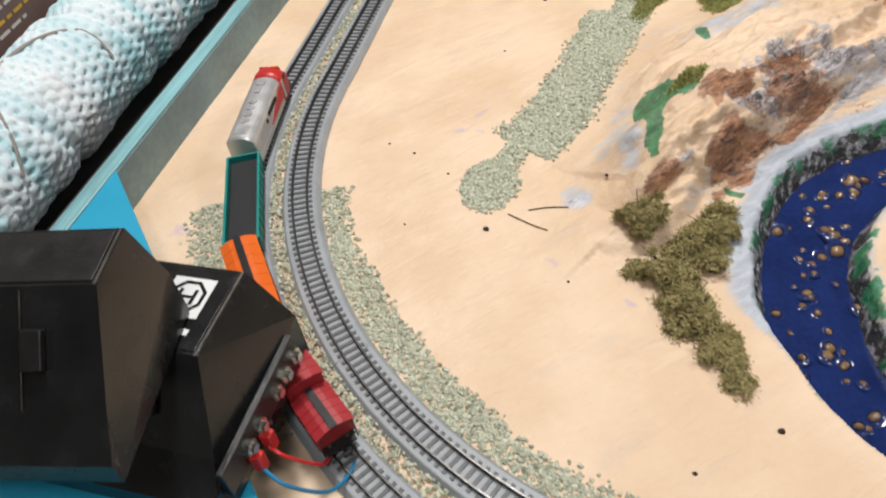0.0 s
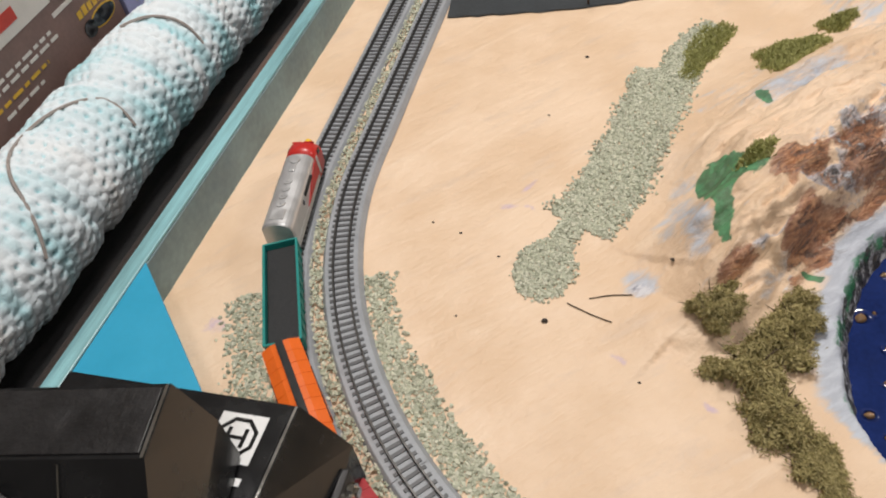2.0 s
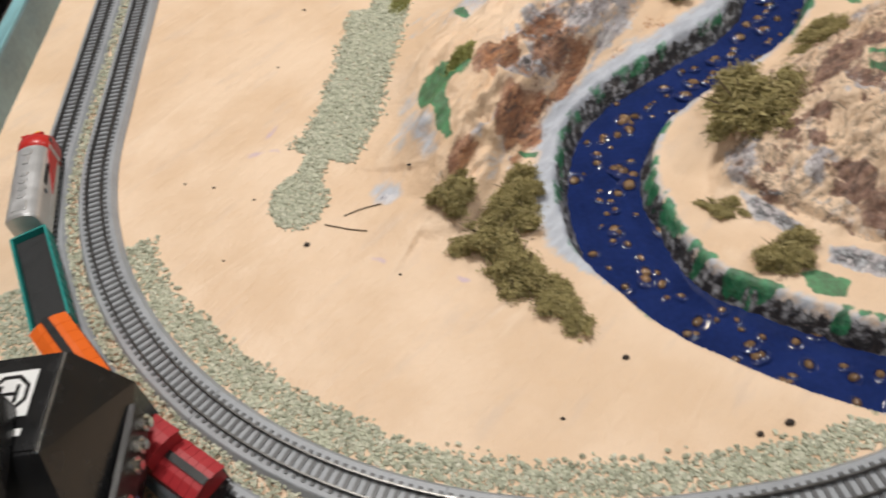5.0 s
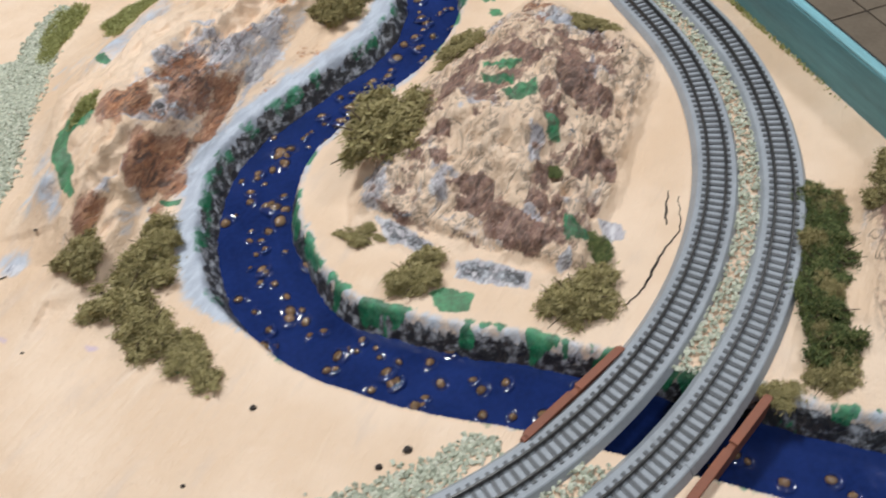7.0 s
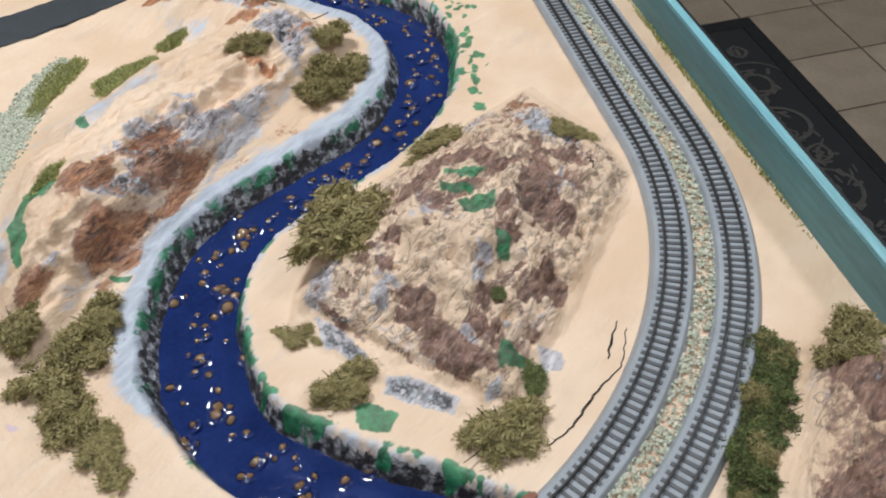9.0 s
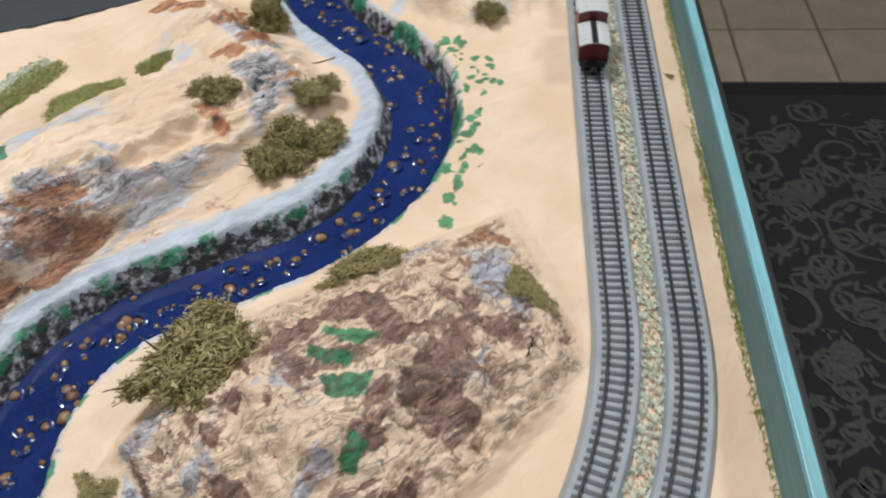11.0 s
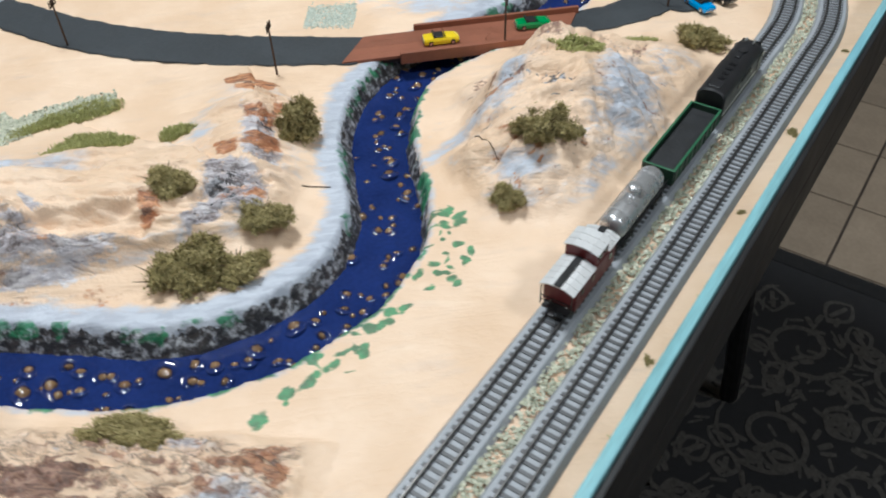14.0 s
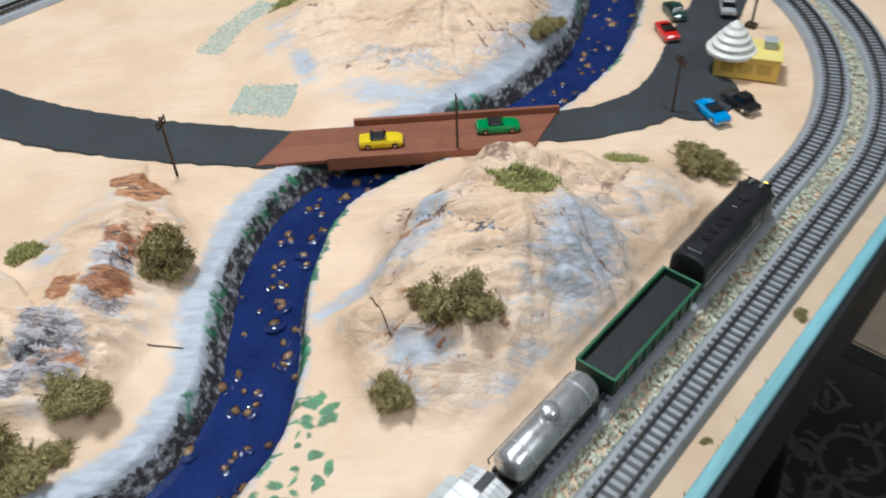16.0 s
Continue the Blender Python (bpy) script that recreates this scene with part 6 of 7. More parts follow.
part("side_beam", box(B(), 0.034, BL - 0.02, -0.0205, -0.0178, -0.003, 0.0062, 0.0004), bridge_wood, bridge)
part("side_beam", box(B(), 0.05, BL + 0.012, 0.0178, 0.0205, -0.003, 0.0075, 0.0004), bridge_wood, bridge)
for y in (-0.012, 0, 0.012):
    part("girder", box(B(), 0.02, BL - 0.012, y - 0.0015, y + 0.0015, -0.0045, 0.0007, 0.0003), dark_wood, bridge, "dark brown girder under the deck")

# low trestle boards where the tracks cross the river
for (x0, y0, x1, y1), w in (((0.104, -0.2245, 0.163, -0.1985), 0.003), ((0.152, -0.273, 0.208, -0.243), 0.003)):
    a = math.degrees(math.atan2(y1 - y0, x1 - x0))
    ln = math.hypot(x1 - x0, y1 - y0)
    t = empty("trestle_board", "reddish-brown wooden board where the track crosses the river", "trestle", "trestle boards", m=pose(x0, y0, 0, 0, 0, a))
    part("board", box(B(), 0, ln, -w / 2, w / 2, -0.012, 0.0052, 0.0005), bridge_wood, t)
    for k in range(2):
        part("cap", box(B(), 0.002 + k * ln / 2, k * ln / 2 + ln / 2 - 0.002, -w / 2 - 0.0004, w / 2 + 0.0004, 0.0053, 0.0064, 0.0003), bridge_wood, t)

# cars
tyre_m = mat("black_tyre", (0.012, 0.012, 0.012), 0.7, var=0.2)
seat_black = mat("black_car_interior", (0.012, 0.012, 0.013), 0.5, var=0.2)
chrome = mat("bright_chrome", (0.75, 0.75, 0.75), 0.15, metal=1.0, var=0.05)


def toy_car(label, name, color, x, y, turn, z=0.0, closed=False):
    paint = mat("glossy_paint_" + name, color, 0.22, var=0.08, coat=0.7)
    top = empty("toy_car", label, "car", "toy cars", m=pose(x, y, z, 0, 0, turn))

    def sec(x, hw, top_z, base):
        return [(x, -hw, base), (x, -hw, base + (top_z - base) * 0.6), (x, -hw * 0.86, top_z), (x, 0, top_z + 0.0003), (x, hw * 0.86, top_z), (x, hw, base + (top_z - base) * 0.6), (x, hw, base)]

    bm = B()
    loft(bm, [sec(-0.0138, 0.0048, 0.0043, 0.002), sec(-0.013, 0.0056, 0.0052, 0.0013), sec(-0.006, 0.0058, 0.0056, 0.0011), sec(0.003, 0.0058, 0.0056, 0.0011), sec(0.011, 0.0056, 0.005, 0.0012), sec(0.0136, 0.0046, 0.0038, 0.002)])
    part("body", bm, paint, top, smooth=False)
    if closed:
        bm = B()
        loft(bm, [[(-0.0085, -0.0049, 0.0054), (-0.0085, 0.0049, 0.0054), (0.0042, 0.0049, 0.0054), (0.0042, -0.0049, 0.0054)], [(-0.006, -0.0041, 0.0085), (-0.006, 0.0041, 0.0085), (0.0012, 0.0041, 0.0085), (0.0012, -0.0041, 0.0085)]])
        part("cabin", bm, dark_glass, top, "dark window glass")
        part("roof", box(B(), -0.0062, 0.0014, -0.0042, 0.0042, 0.0085, 0.0091, 0.0003), paint, top)
    else:
        part("seat", box(B(), -0.0062, 0.0016, -0.0045, 0.0045, 0.0054, 0.0068, 0.0006), seat_black, top, "black seats")
        part("backrest", box(B(), -0.0066, -0.005, -0.0043, 0.0043, 0.0066, 0.0084, 0.0005), seat_black, top)
        part("windscreen", box(B(), -0.0002, 0.0002, -0.0046, 0.0046, -0.0013, 0.0015, 0, Matrix.Translation((0.0026, 0, 0.0068)) @ Matrix.Rotation(radians(-32), 4, "Y")), dark_glass, top)
    for sx in (-0.0085, 0.0085):
        for sy in (-1, 1):
            t = part("wheel", cyl(B(), (sx, sy * 0.0050, 0.002), "y", 0.002, 0.0016, 16), tyre_m, top)
            part("rim", cyl(B(), (sx, sy * 0.0059, 0.002), "y", 0.0011, 0.0004, 12), chrome, t, "chrome wheel centre")
    for sx in (-0.0139, 0.0137):
        part("bumper", box(B(), sx - 0.0005, sx + 0.0005, -0.0047, 0.0047, 0.002, 0.0029, 0.0002), chrome, top, "chrome bumper")
    return top


toy_car("bright yellow open toy car on the bridge", "yellow", (0.85, 0.62, 0.01), 0.085, 0.4105, ang, 0.0026)
toy_car("green open toy car on the bridge", "green", (0.01, 0.27, 0.07), 0.1325, 0.4685, ang, 0.0026)
toy_car("blue open toy car parked beside the road", "blue", (0.01, 0.3, 0.72), 0.23, 0.5675, 150, 0.0018)
toy_car("black toy car parked beside the blue one", "black", (0.015, 0.016, 0.018), 0.2385, 0.589, 160, 0.0018, True)
toy_car("red toy car at the roadside", "red", (0.66, 0.015, 0.012), 0.153, 0.645, 140, 0.0014)
toy_car("dark green toy car at the roadside", "dark_green", (0.01, 0.05, 0.035), 0.141, 0.677, 140, 0.0014, True)
toy_car("silver-grey toy car on the road", "silver", (0.42, 0.44, 0.46), 0.171, 0.705, 120, 0.003, True)

# ice cream stand
stand_yellow = mat("yellow_painted_wall", (0.72, 0.5, 0.1), 0.5, var=0.12, scale=70)
stand_roof = mat("pale_yellow_roof", (0.82, 0.68, 0.22), 0.5, var=0.1, scale=60)
swirl_m = mat("creamy_white_plastic", (0.78, 0.77, 0.72), 0.4, var=0.06)
stand = empty("ice_cream_stand", "small yellow ice cream stand with a white swirl on its roof", "kiosk", m=pose(0.221, 0.633, 0.001, 0, 0, 24))
part("wall", box(B(), -0.021, 0.021, -0.013, 0.013, 0, 0.0155, 0.0004), stand_yellow, stand)
part("roof", box(B(), -0.022, 0.022, -0.014, 0.014, 0.0156, 0.0172, 0.0004), stand_roof, stand)
for k in range(3):
    part("counter_window", box(B(), -0.017 + k * 0.012, -0.008 + k * 0.012, -0.0135, -0.0128, 0.005, 0.012, 0.0003), mat("amber_window", (0.5, 0.34, 0.07), 0.25, var=0.1), stand)
vent = part("roof_vent", box(B(), 0.009, 0.0165, 0.0, 0.0075, 0.0172, 0.0222, 0.0006), mat("grey_vent_plastic", (0.42, 0.45, 0.46), 0.5), stand, "grey roof vent")
part("lid", box(B(), 0.0083, 0.0172, -0.0007, 0.0082, 0.0223, 0.0234, 0.0004), mat("grey_vent_plastic", (0.42, 0.45, 0.46), 0.5), vent)
bm = B()
rings = []
for k in range(60):
    u = k / 59
    r = 0.0155 * (1 - u) ** 0.8 * (1 + 0.09 * math.sin(u * 5 * math.tau)) + 0.0006
    rings.append([(r * math.cos(a), r * math.sin(a), 0.0165 + 0.021 * u) for a in [math.tau * j / 28 for j in range(28)]])
loft(bm, rings)
for v in bm.verts:
    v.co += Vector((-0.012, -0.003, 0))
swirl = part("swirl", bm, swirl_m, stand, "creamy white ice cream swirl", smooth=True)
part("swirl_rim", cyl(B(), (-0.012, -0.003, 0.0163), "z", 0.0165, 0.0022, 28), swirl_m, stand, "creamy white round rim", smooth=False)


def utility_pole(x, y, h, turn, label="thin dark brown utility pole beside the road"):
    top = empty("utility_pole", label, "pole", "utility poles", m=pose(x, y, 0, 0, 0, turn))
    part("shaft", tube(B(), [(0, 0, -0.002), (0, 0, h * 0.5), (0, 0, h)], [0.0009, 0.0008, 0.0006], 8), dark_wood, top)
    for z in (0.93, 0.86):
        arm = part("crossarm", box(B(), -0.0055, 0.0055, -0.0004, 0.0004, h * z - 0.0004, h * z + 0.0004, 0.0001), dark_wood, top)
        for k in (-0.0048, -0.0022, 0.0022, 0.0048):
            part("insulator", cyl(B(), (k, 0, h * z + 0.0012), "z", 0.0005, 0.0014, 8), dark_wood, arm)


for px, py, ph, pt in ((-0.164, 0.254, 0.04, 120), (0.006, 0.311, 0.042, 120), (0.128, 0.434, 0.042, 135), (0.208, 0.556, 0.042, 150)):
    utility_pole(px, py, ph, pt)
mast = empty("sign_mast", "thin brown mast behind the ice cream stand", "pole", m=pose(0.196, 0.695, 0))
part("shaft", tube(B(), [(0, 0, -0.001), (0, 0, 0.05)], 0.001, 8), dark_wood, mast)
part("foot", box(B(), -0.004, 0.004, -0.003, 0.003, 0, 0.0035, 0.0005), dark_wood, mast)

# ---- corner shelf, power packs, blanket, packaging, rug ----
pack_ink = mat("dark_pencil", (0.03, 0.04, 0.06), 0.7, var=0.3)
cyan = mat("cyan_painted_board", (0.03, 0.36, 0.58), 0.5, var=0.07, scale=30, bump=0.1, stain=0.15, stain_col=(0.02, 0.28, 0.46))
bm = B()
tri = [(-0.376, -0.064), (-0.137, -0.3187), (-0.384, -0.3187)]
loft(bm, [[(x, y, 0.0272) for x, y in tri], [(x, y, 0.0304) for x, y in tri]])
shelf = empty("corner_shelf", "bright cyan triangular board across the layout corner", "shelf")
part("board", bm, cyan, shelf)
for mx, my, a in ((-0.366, -0.142, 12), (-0.356, -0.15, -20)):
    part("pencil_mark", box(B(), -0.005, 0.005, -0.0006, 0.0006, 0.0304, 0.0306, 0, pose(mx, my, 0, 0, 0, a)), pack_ink, shelf, "thin dark pencil mark")
bm = B()
loft(bm, [[(-0.33, -0.3, -0.0), (-0.32, -0.3, 0.0), (-0.32, -0.29, 0.0), (-0.33, -0.29, 0.0)], [(-0.33, -0.3, 0.027), (-0.32, -0.3, 0.027), (-0.32, -0.29, 0.027), (-0.33, -0.29, 0.027)]])
thing("support_block", bm, dark_wood, "dark wooden block under the corner board", "block")

pack_black = mat("glossy_black_case", (0.012, 0.012, 0.013), 0.24, var=0.4, scale=60, coat=0.12, spec=0.45, bump=0.05)
pack_grain = mat("grained_black_case", (0.012, 0.011, 0.012), 0.4, var=0.4, scale=90, bump=0.25, bscale=500)
white_print = mat("white_print", (0.78, 0.78, 0.78), 0.5, var=0.05)
nickel = mat("nickel_screw", (0.7, 0.68, 0.64), 0.2, metal=1.0, var=0.1)
red_wire = mat("red_insulation", (0.6, 0.02, 0.02), 0.35, var=0.1)
blue_wire = mat("blue_insulation", (0.02, 0.2, 0.4), 0.35, var=0.1)


def power_pack(label, m, L, H, D, T, f, with_print):
    """A wedge-shaped case; its right end stands at x = 0, its back at y = 0."""
    top = empty("power_pack", label, "power pack", "train power packs", m=m)

    def ring(x, s):
        return [(x + s * f, 0.004, 0), (x + s * f, 0.004, H * 0.45), (x, 0, H), (x, -T, H), (x + s * f * 0.6, -D * 0.82, H * 0.42), (x + s * f, -D, H * 0.2), (x + s * f, -D, 0)]

    part("case", loft(B(), [ring(-L, -1), ring(0, 1)]), pack_black, top)
    part("top_panel", box(B(), -L + 0.002, -0.0022, -T + 0.0015, -0.0015, H, H + 0.0006, 0.0002), pack_black if with_print else pack_grain, top)
    # thin bright strip along the right end of the top
    part("edge_strip", box(B(), -0.0014, -0.0004, -T, -0.0005, H, H + 0.0005), nickel, top, "bright top edge")
    # sloping control face
    n0, n1 = Vector((0, -T, H)), Vector((0, -D * 0.82, H * 0.42))
    slope = math.degrees(math.atan2(n0.z - n1.z, n0.y - n1.y))
    face = Matrix.Translation((n0 + n1) / 2 + Vector((-L / 2, 0, 0.0004))) @ Matrix.Rotation(radians(slope), 4, "X")
    knob = cyl(B(), (0, 0, 0.004), "z", 0.013, 0.007, 28, 0.011)
    box(knob, -0.0012, 0.0012, -0.012, 0.012, 0.0075, 0.0125, 0.0004)
    bmesh.ops.transform(knob, matrix=face, verts=knob.verts)
    part("speed_knob", knob, pack_grain, top, "round black speed knob")
    for k in (-0.03, 0.03):
        sw = box(B(), k - 0.004, k + 0.004, -0.007, 0.007, 0.0, 0.003, 0.0006)
        bmesh.ops.transform(sw, matrix=face, verts=sw.verts)
        part("switch", sw, pack_grain, top)
        # added metal line that imitates the highlight on a reflecting case edge
        tr = box(B(), k - 0.0052, k - 0.0047, -0.02, 0.02, 0.0, 0.0007)
        bmesh.ops.transform(tr, matrix=face, verts=tr.verts)
        part("trim_line", tr, nickel, top, "thin bright line standing in for an edge highlight")
    if with_print:
        bm = box(B(), -0.0285, -0.009, -0.027, -0.007, H + 0.0006, H + 0.0008, 0.0)
        pl = part("printed_badge", bm, white_print, top, "white square badge with a black ring")
        bm = B()
        rr = [[(-0.0188 + r * math.cos(a), -0.017 + r * math.sin(a), H + z) for a in [math.tau * (j + 0.5) / 8 for j in range(8)]] for r, z in ((0.0072, 0.00085), (0.0088, 0.00085), (0.0088, 0.0011), (0.0072, 0.0011), (0.0072, 0.00085))]
        loft(bm, rr, True, False)
        box(bm, -0.023, -0.0215, -0.0208, -0.0131, H + 0.00085, H + 0.0011)
        box(bm, -0.0161, -0.0146, -0.0208, -0.0131, H + 0.00085, H + 0.0011)
        box(bm, -0.0215, -0.0161, -0.0176, -0.0163, H + 0.00085, H + 0.0011)
        part("badge_ring", bm, pack_black, pl)
        part("printed_bar", box(B(), -0.026, -0.009, -0.0352, -0.0322, H + 0.0006, H + 0.0008), white_print, top, "white printed bar")
        part("printed_bar", box(B(), -0.019, -0.016, -0.0432, -0.0352, H + 0.0006, H + 0.0008), white_print, top, "white printed bar")
    if not with_print:
        return top
    # terminals on the right end
    part("terminal_strip", box(B(), f - 0.001, f + 0.0022, -D + 0.008, -0.006, H * 0.16, H * 0.44, 0.0006), pack_grain, top)
    for k, y in enumerate((-0.012, -0.022, -0.031, -0.047, -0.057)):
        bm = cyl(B(), (f + 0.0038, y, H * 0.33), "x", 0.0036, 0.0032, 16)
        cyl(bm, (f + 0.0062, y, H * 0.33), "x", 0.0022, 0.002, 12)
        s = part("terminal_screw", bm, nickel, top, "nickel terminal screw")
        if k > 2:
            part("wire_lug", box(B(), f + 0.002, f + 0.0075, y - 0.0025, y + 0.0025, H * 0.05, H * 0.24, 0.001), red_wire, s, "red insulated wire lug")
    for k in range(3):
        part("sticker_line", box(B(), f + 0.0001, f + 0.0003, -0.044 + k * 0.003, -0.0428 + k * 0.003, 0.003, H * 0.14), mat("dull_blue_print", (0.12, 0.12, 0.25), 0.5), top, "dull blue printed line")
    return top


power_pack("glossy black train power pack with white badge and screw terminals", pose(-0.221, -0.177, 0.0308, 0, 0, -2), 0.105, 0.0565, 0.082, 0.043, 0.012, True)
power_pack("black train power pack stacked on another one", pose(-0.238, -0.205, 0.0895, 0, 0, 9), 0.105, 0.0505, 0.07, 0.026, 0.004, False)


def wire(label, m, pts, r=0.0009):
    return thing("wire", tube(B(), smooth_line(pts, 8), r, 8), m, label, "wire")


wire("red insulated wire from the power pack to the track", red_wire, [(-0.2055, -0.227, 0.037), (-0.197, -0.228, 0.032), (-0.19, -0.218, 0.012), (-0.196, -0.2, 0.004), (-0.208, -0.19, 0.003)])
wire("blue insulated wire from the power pack to the track", blue_wire, [(-0.2055, -0.236, 0.036), (-0.193, -0.24, 0.032), (-0.183, -0.23, 0.012), (-0.18, -0.212, 0.004), (-0.186, -0.198, 0.003)])

# crocheted blanket, rolled up
def blanket():
    m = bpy.data.materials.new("white_aqua_yarn")
    m.use_nodes = True
    nt = m.node_tree
    b = nt.nodes["Principled BSDF"]
    tc = nt.nodes.new("ShaderNodeTexCoord")
    mp = nt.nodes.new("ShaderNodeMapping")
    mp.inputs["Scale"].default_value = (6, 26, 6)
    link(nt, tc.outputs["Object"], mp.inputs["Vector"])
    n = nt.nodes.new("ShaderNodeTexNoise")
    n.inputs["Scale"].default_value = 1.0
    link(nt, mp.outputs[0], n.inputs["Vector"])
    r = nt.nodes.new("ShaderNodeValToRGB")
    e = r.color_ramp.elements
    e[0].position, e[0].color, e[1].position, e[1].color = 0.36, (0.40, 0.70, 0.76, 1), 0.5, (0.74, 0.83, 0.88, 1)
    x = e.new(0.66)
    x.color = (0.82, 0.85, 0.87, 1)
    x = e.new(0.84)
    x.color = (0.55, 0.42, 0.28, 1)
    link(nt, n.outputs["Fac"], r.inputs[0])
    # stitch holes take a deeper aqua than the yarn around them
    hole_mix = nt.nodes.new("ShaderNodeAttribute")
    hole_mix.attribute_name = "hole_tint"
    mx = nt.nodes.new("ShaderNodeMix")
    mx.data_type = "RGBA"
    link(nt, hole_mix.outputs["Fac"], mx.inputs["Factor"])
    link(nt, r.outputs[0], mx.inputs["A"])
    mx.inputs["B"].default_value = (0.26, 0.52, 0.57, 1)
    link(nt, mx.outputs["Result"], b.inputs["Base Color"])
    b.inputs["Roughness"].default_value = 0.95
    f = nt.nodes.new("ShaderNodeTexNoise")
    f.inputs["Scale"].default_value = 700
    link(nt, tc.outputs["Object"], f.inputs["Vector"])
    bp = nt.nodes.new("ShaderNodeBump")
    bp.inputs["Strength"].default_value, bp.inputs["Distance"].default_value = 0.6, 0.001
    link(nt, f.outputs["Fac"], bp.inputs["Height"])
    link(nt, bp.outputs[0], b.inputs["Normal"])
    nu, nv = 200, 900
    u, v = np.meshgrid(np.linspace(0, 1, nu, endpoint=False), np.linspace(0, 1, nv))
    u, v = u.ravel(), v.ravel()
    y = -0.42 + 1.15 * v
    bulge = 0.0468 * (1 + 0.1 * (fbm(v * 6, v * 0, 1, 3, 3) - 0.5))
    wu, wv = u + 0.03 * (fbm(u * 14, v * 60, 1, 3, 21) - 0.5), v + 0.007 * (fbm(u * 14, v * 60, 1, 3, 23) - 0.5)
    line_no = np.floor(wv * 120)
    stitch = ((wv * 120) % 1.0 - 0.5) ** 2 * 1.4 + ((wu * 30 + 0.5 * (line_no % 2)) % 1.0 - 0.5) ** 2
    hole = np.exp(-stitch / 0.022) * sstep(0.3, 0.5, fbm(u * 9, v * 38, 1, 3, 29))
    puff = np.abs(np.sin(math.pi * wv * 120)) ** 0.5 * np.abs(np.sin(math.pi * (wu * 30 + 0.5 * (line_no % 2) + 0.5))) ** 0.4
    swag = np.exp(-((((v * 9 + 0.18 * np.sin(u * math.tau)) % 1.0) - 0.5) / 0.05) ** 2)
    rr = bulge + 0.0022 * puff - 0.003 * swag - 0.0034 * hole + 0.006 * (fbm(u * 14, v * 60, 1, 4, 17) - 0.5)
    a = u * math.tau
    co = np.c_[-0.5475 + 0.06 * (y - 0.08) + rr * np.cos(a) * 1.02 + 0.006 * np.sin(v * 7), y, -0.031 + rr * np.sin(a)]
    idx = np.arange(nu * nv).reshape(nv, nu)
    q = np.stack([idx[:-1], np.roll(idx, -1, 1)[:-1], np.roll(idx, -1, 1)[1:], idx[1:]], -1).reshape(-1, 4)
    me = bpy.data.meshes.new("blanket_roll")
    me.from_pydata(co.tolist(), [], q.tolist() + [tuple(idx[0]), tuple(idx[-1][::-1])])
    for p in me.polygons:
        p.use_smooth = len(p.vertices) == 4
    at = me.color_attributes.new("hole_tint", "FLOAT_COLOR", "POINT")
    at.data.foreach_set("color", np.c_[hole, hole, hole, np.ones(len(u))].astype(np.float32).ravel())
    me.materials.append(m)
    top = empty("blanket_roll", "rolled crocheted blanket in white and aqua yarn", "blanket")
    ob = new("roll", me)
    ob.parent = top
    yarn = mat("grey_brown_yarn", (0.33, 0.29, 0.27), 0.95, var=0.3, scale=300, bump=0.5)
    for seam in ([(12, -0.024), (45, -0.003), (76, 0.018), (96, 0.045), (96, 0.076), (80, 0.101), (55, 0.116), (22, 0.112)], [(20, 0.23), (50, 0.232), (80, 0.225), (105, 0.21)]):
        pts = []
        for an, y0 in smooth_line(seam, 8):
            an = radians(an)
            rv = 0.0468 * (1 + 0.1 * (float(fbm(np.array([(y0 + 0.42) / 1.15 * 6]), np.array([0.0]), 1, 3, 3)[0]) - 0.5)) + 0.0016
            pts.append((-0.5475 + 0.06 * (y0 - 0.08) + rv * math.cos(an) * 1.02 + 0.006 * math.sin((y0 + 0.42) / 1.15 * 7), y0, -0.031 + rv * math.sin(an)))
        part("yarn_seam", tube(B(), pts, 0.0014, 6), yarn, top, "grey-brown yarn seam")


blanket()
sofa_m = mat("black_woven_fabric", (0.012, 0.012, 0.013), 0.9, var=0.6, scale=70, bump=0.6, bscale=260, stain=0.35, stain_col=(0.06, 0.045, 0.035))
sofa = empty("side_bench", "black fabric-covered bench beside the table", "bench")
part("seat", box(B(), -1.3, -0.402, -0.9, 1.2, -0.16, -0.08, 0.012), sofa_m, sofa)
part("base", box(B(), -1.28, -0.42, -0.88, 1.18, FLOOR_Z + 0.001, -0.1605, 0.004), sofa_m, sofa)

carton = mat("brown_printed_card", (0.17, 0.1, 0.085), 0.42, var=0.25, scale=30, stain=0.4, stain_col=(0.12, 0.06, 0.05))
lav = mat("lavender_printed_card", (0.36, 0.36, 0.58), 0.45, var=0.15, scale=30)
red_print = mat("red_print", (0.5, 0.05, 0.035), 0.45, var=0.2)
gold_print = mat("golden_print", (0.6, 0.36, 0.03), 0.45, var=0.2)
cream = mat("cream_print", (0.6, 0.56, 0.52), 0.45, var=0.1)
thing("storage_box", box(B(), -0.9, -0.6, -0.55, 0.95, -0.0795, -0.0205, 0.004), sofa_m, "long black fabric-covered box on the bench", "box")
FX = -0.604


def face_print(name, y0, y1, z0, z1, material, carton_ob, label, proud=1):
    return part(name, box(B(), FX + 0.0001, FX + 0.0001 + 0.0003 * proud, y0, y1, z0, z1), material, carton_ob, label)


def face_oval(name, y, z, ry, rz, material, carton_ob, label, proud=1):
    return part(name, loft(B(), [[(FX + 0.0001 + w, y + ry * math.cos(a), z + rz * math.sin(a)) for a in [math.tau * q / 18 for q in range(18)]] for w in (0, 0.0003 * proud)]), material, carton_ob, label)


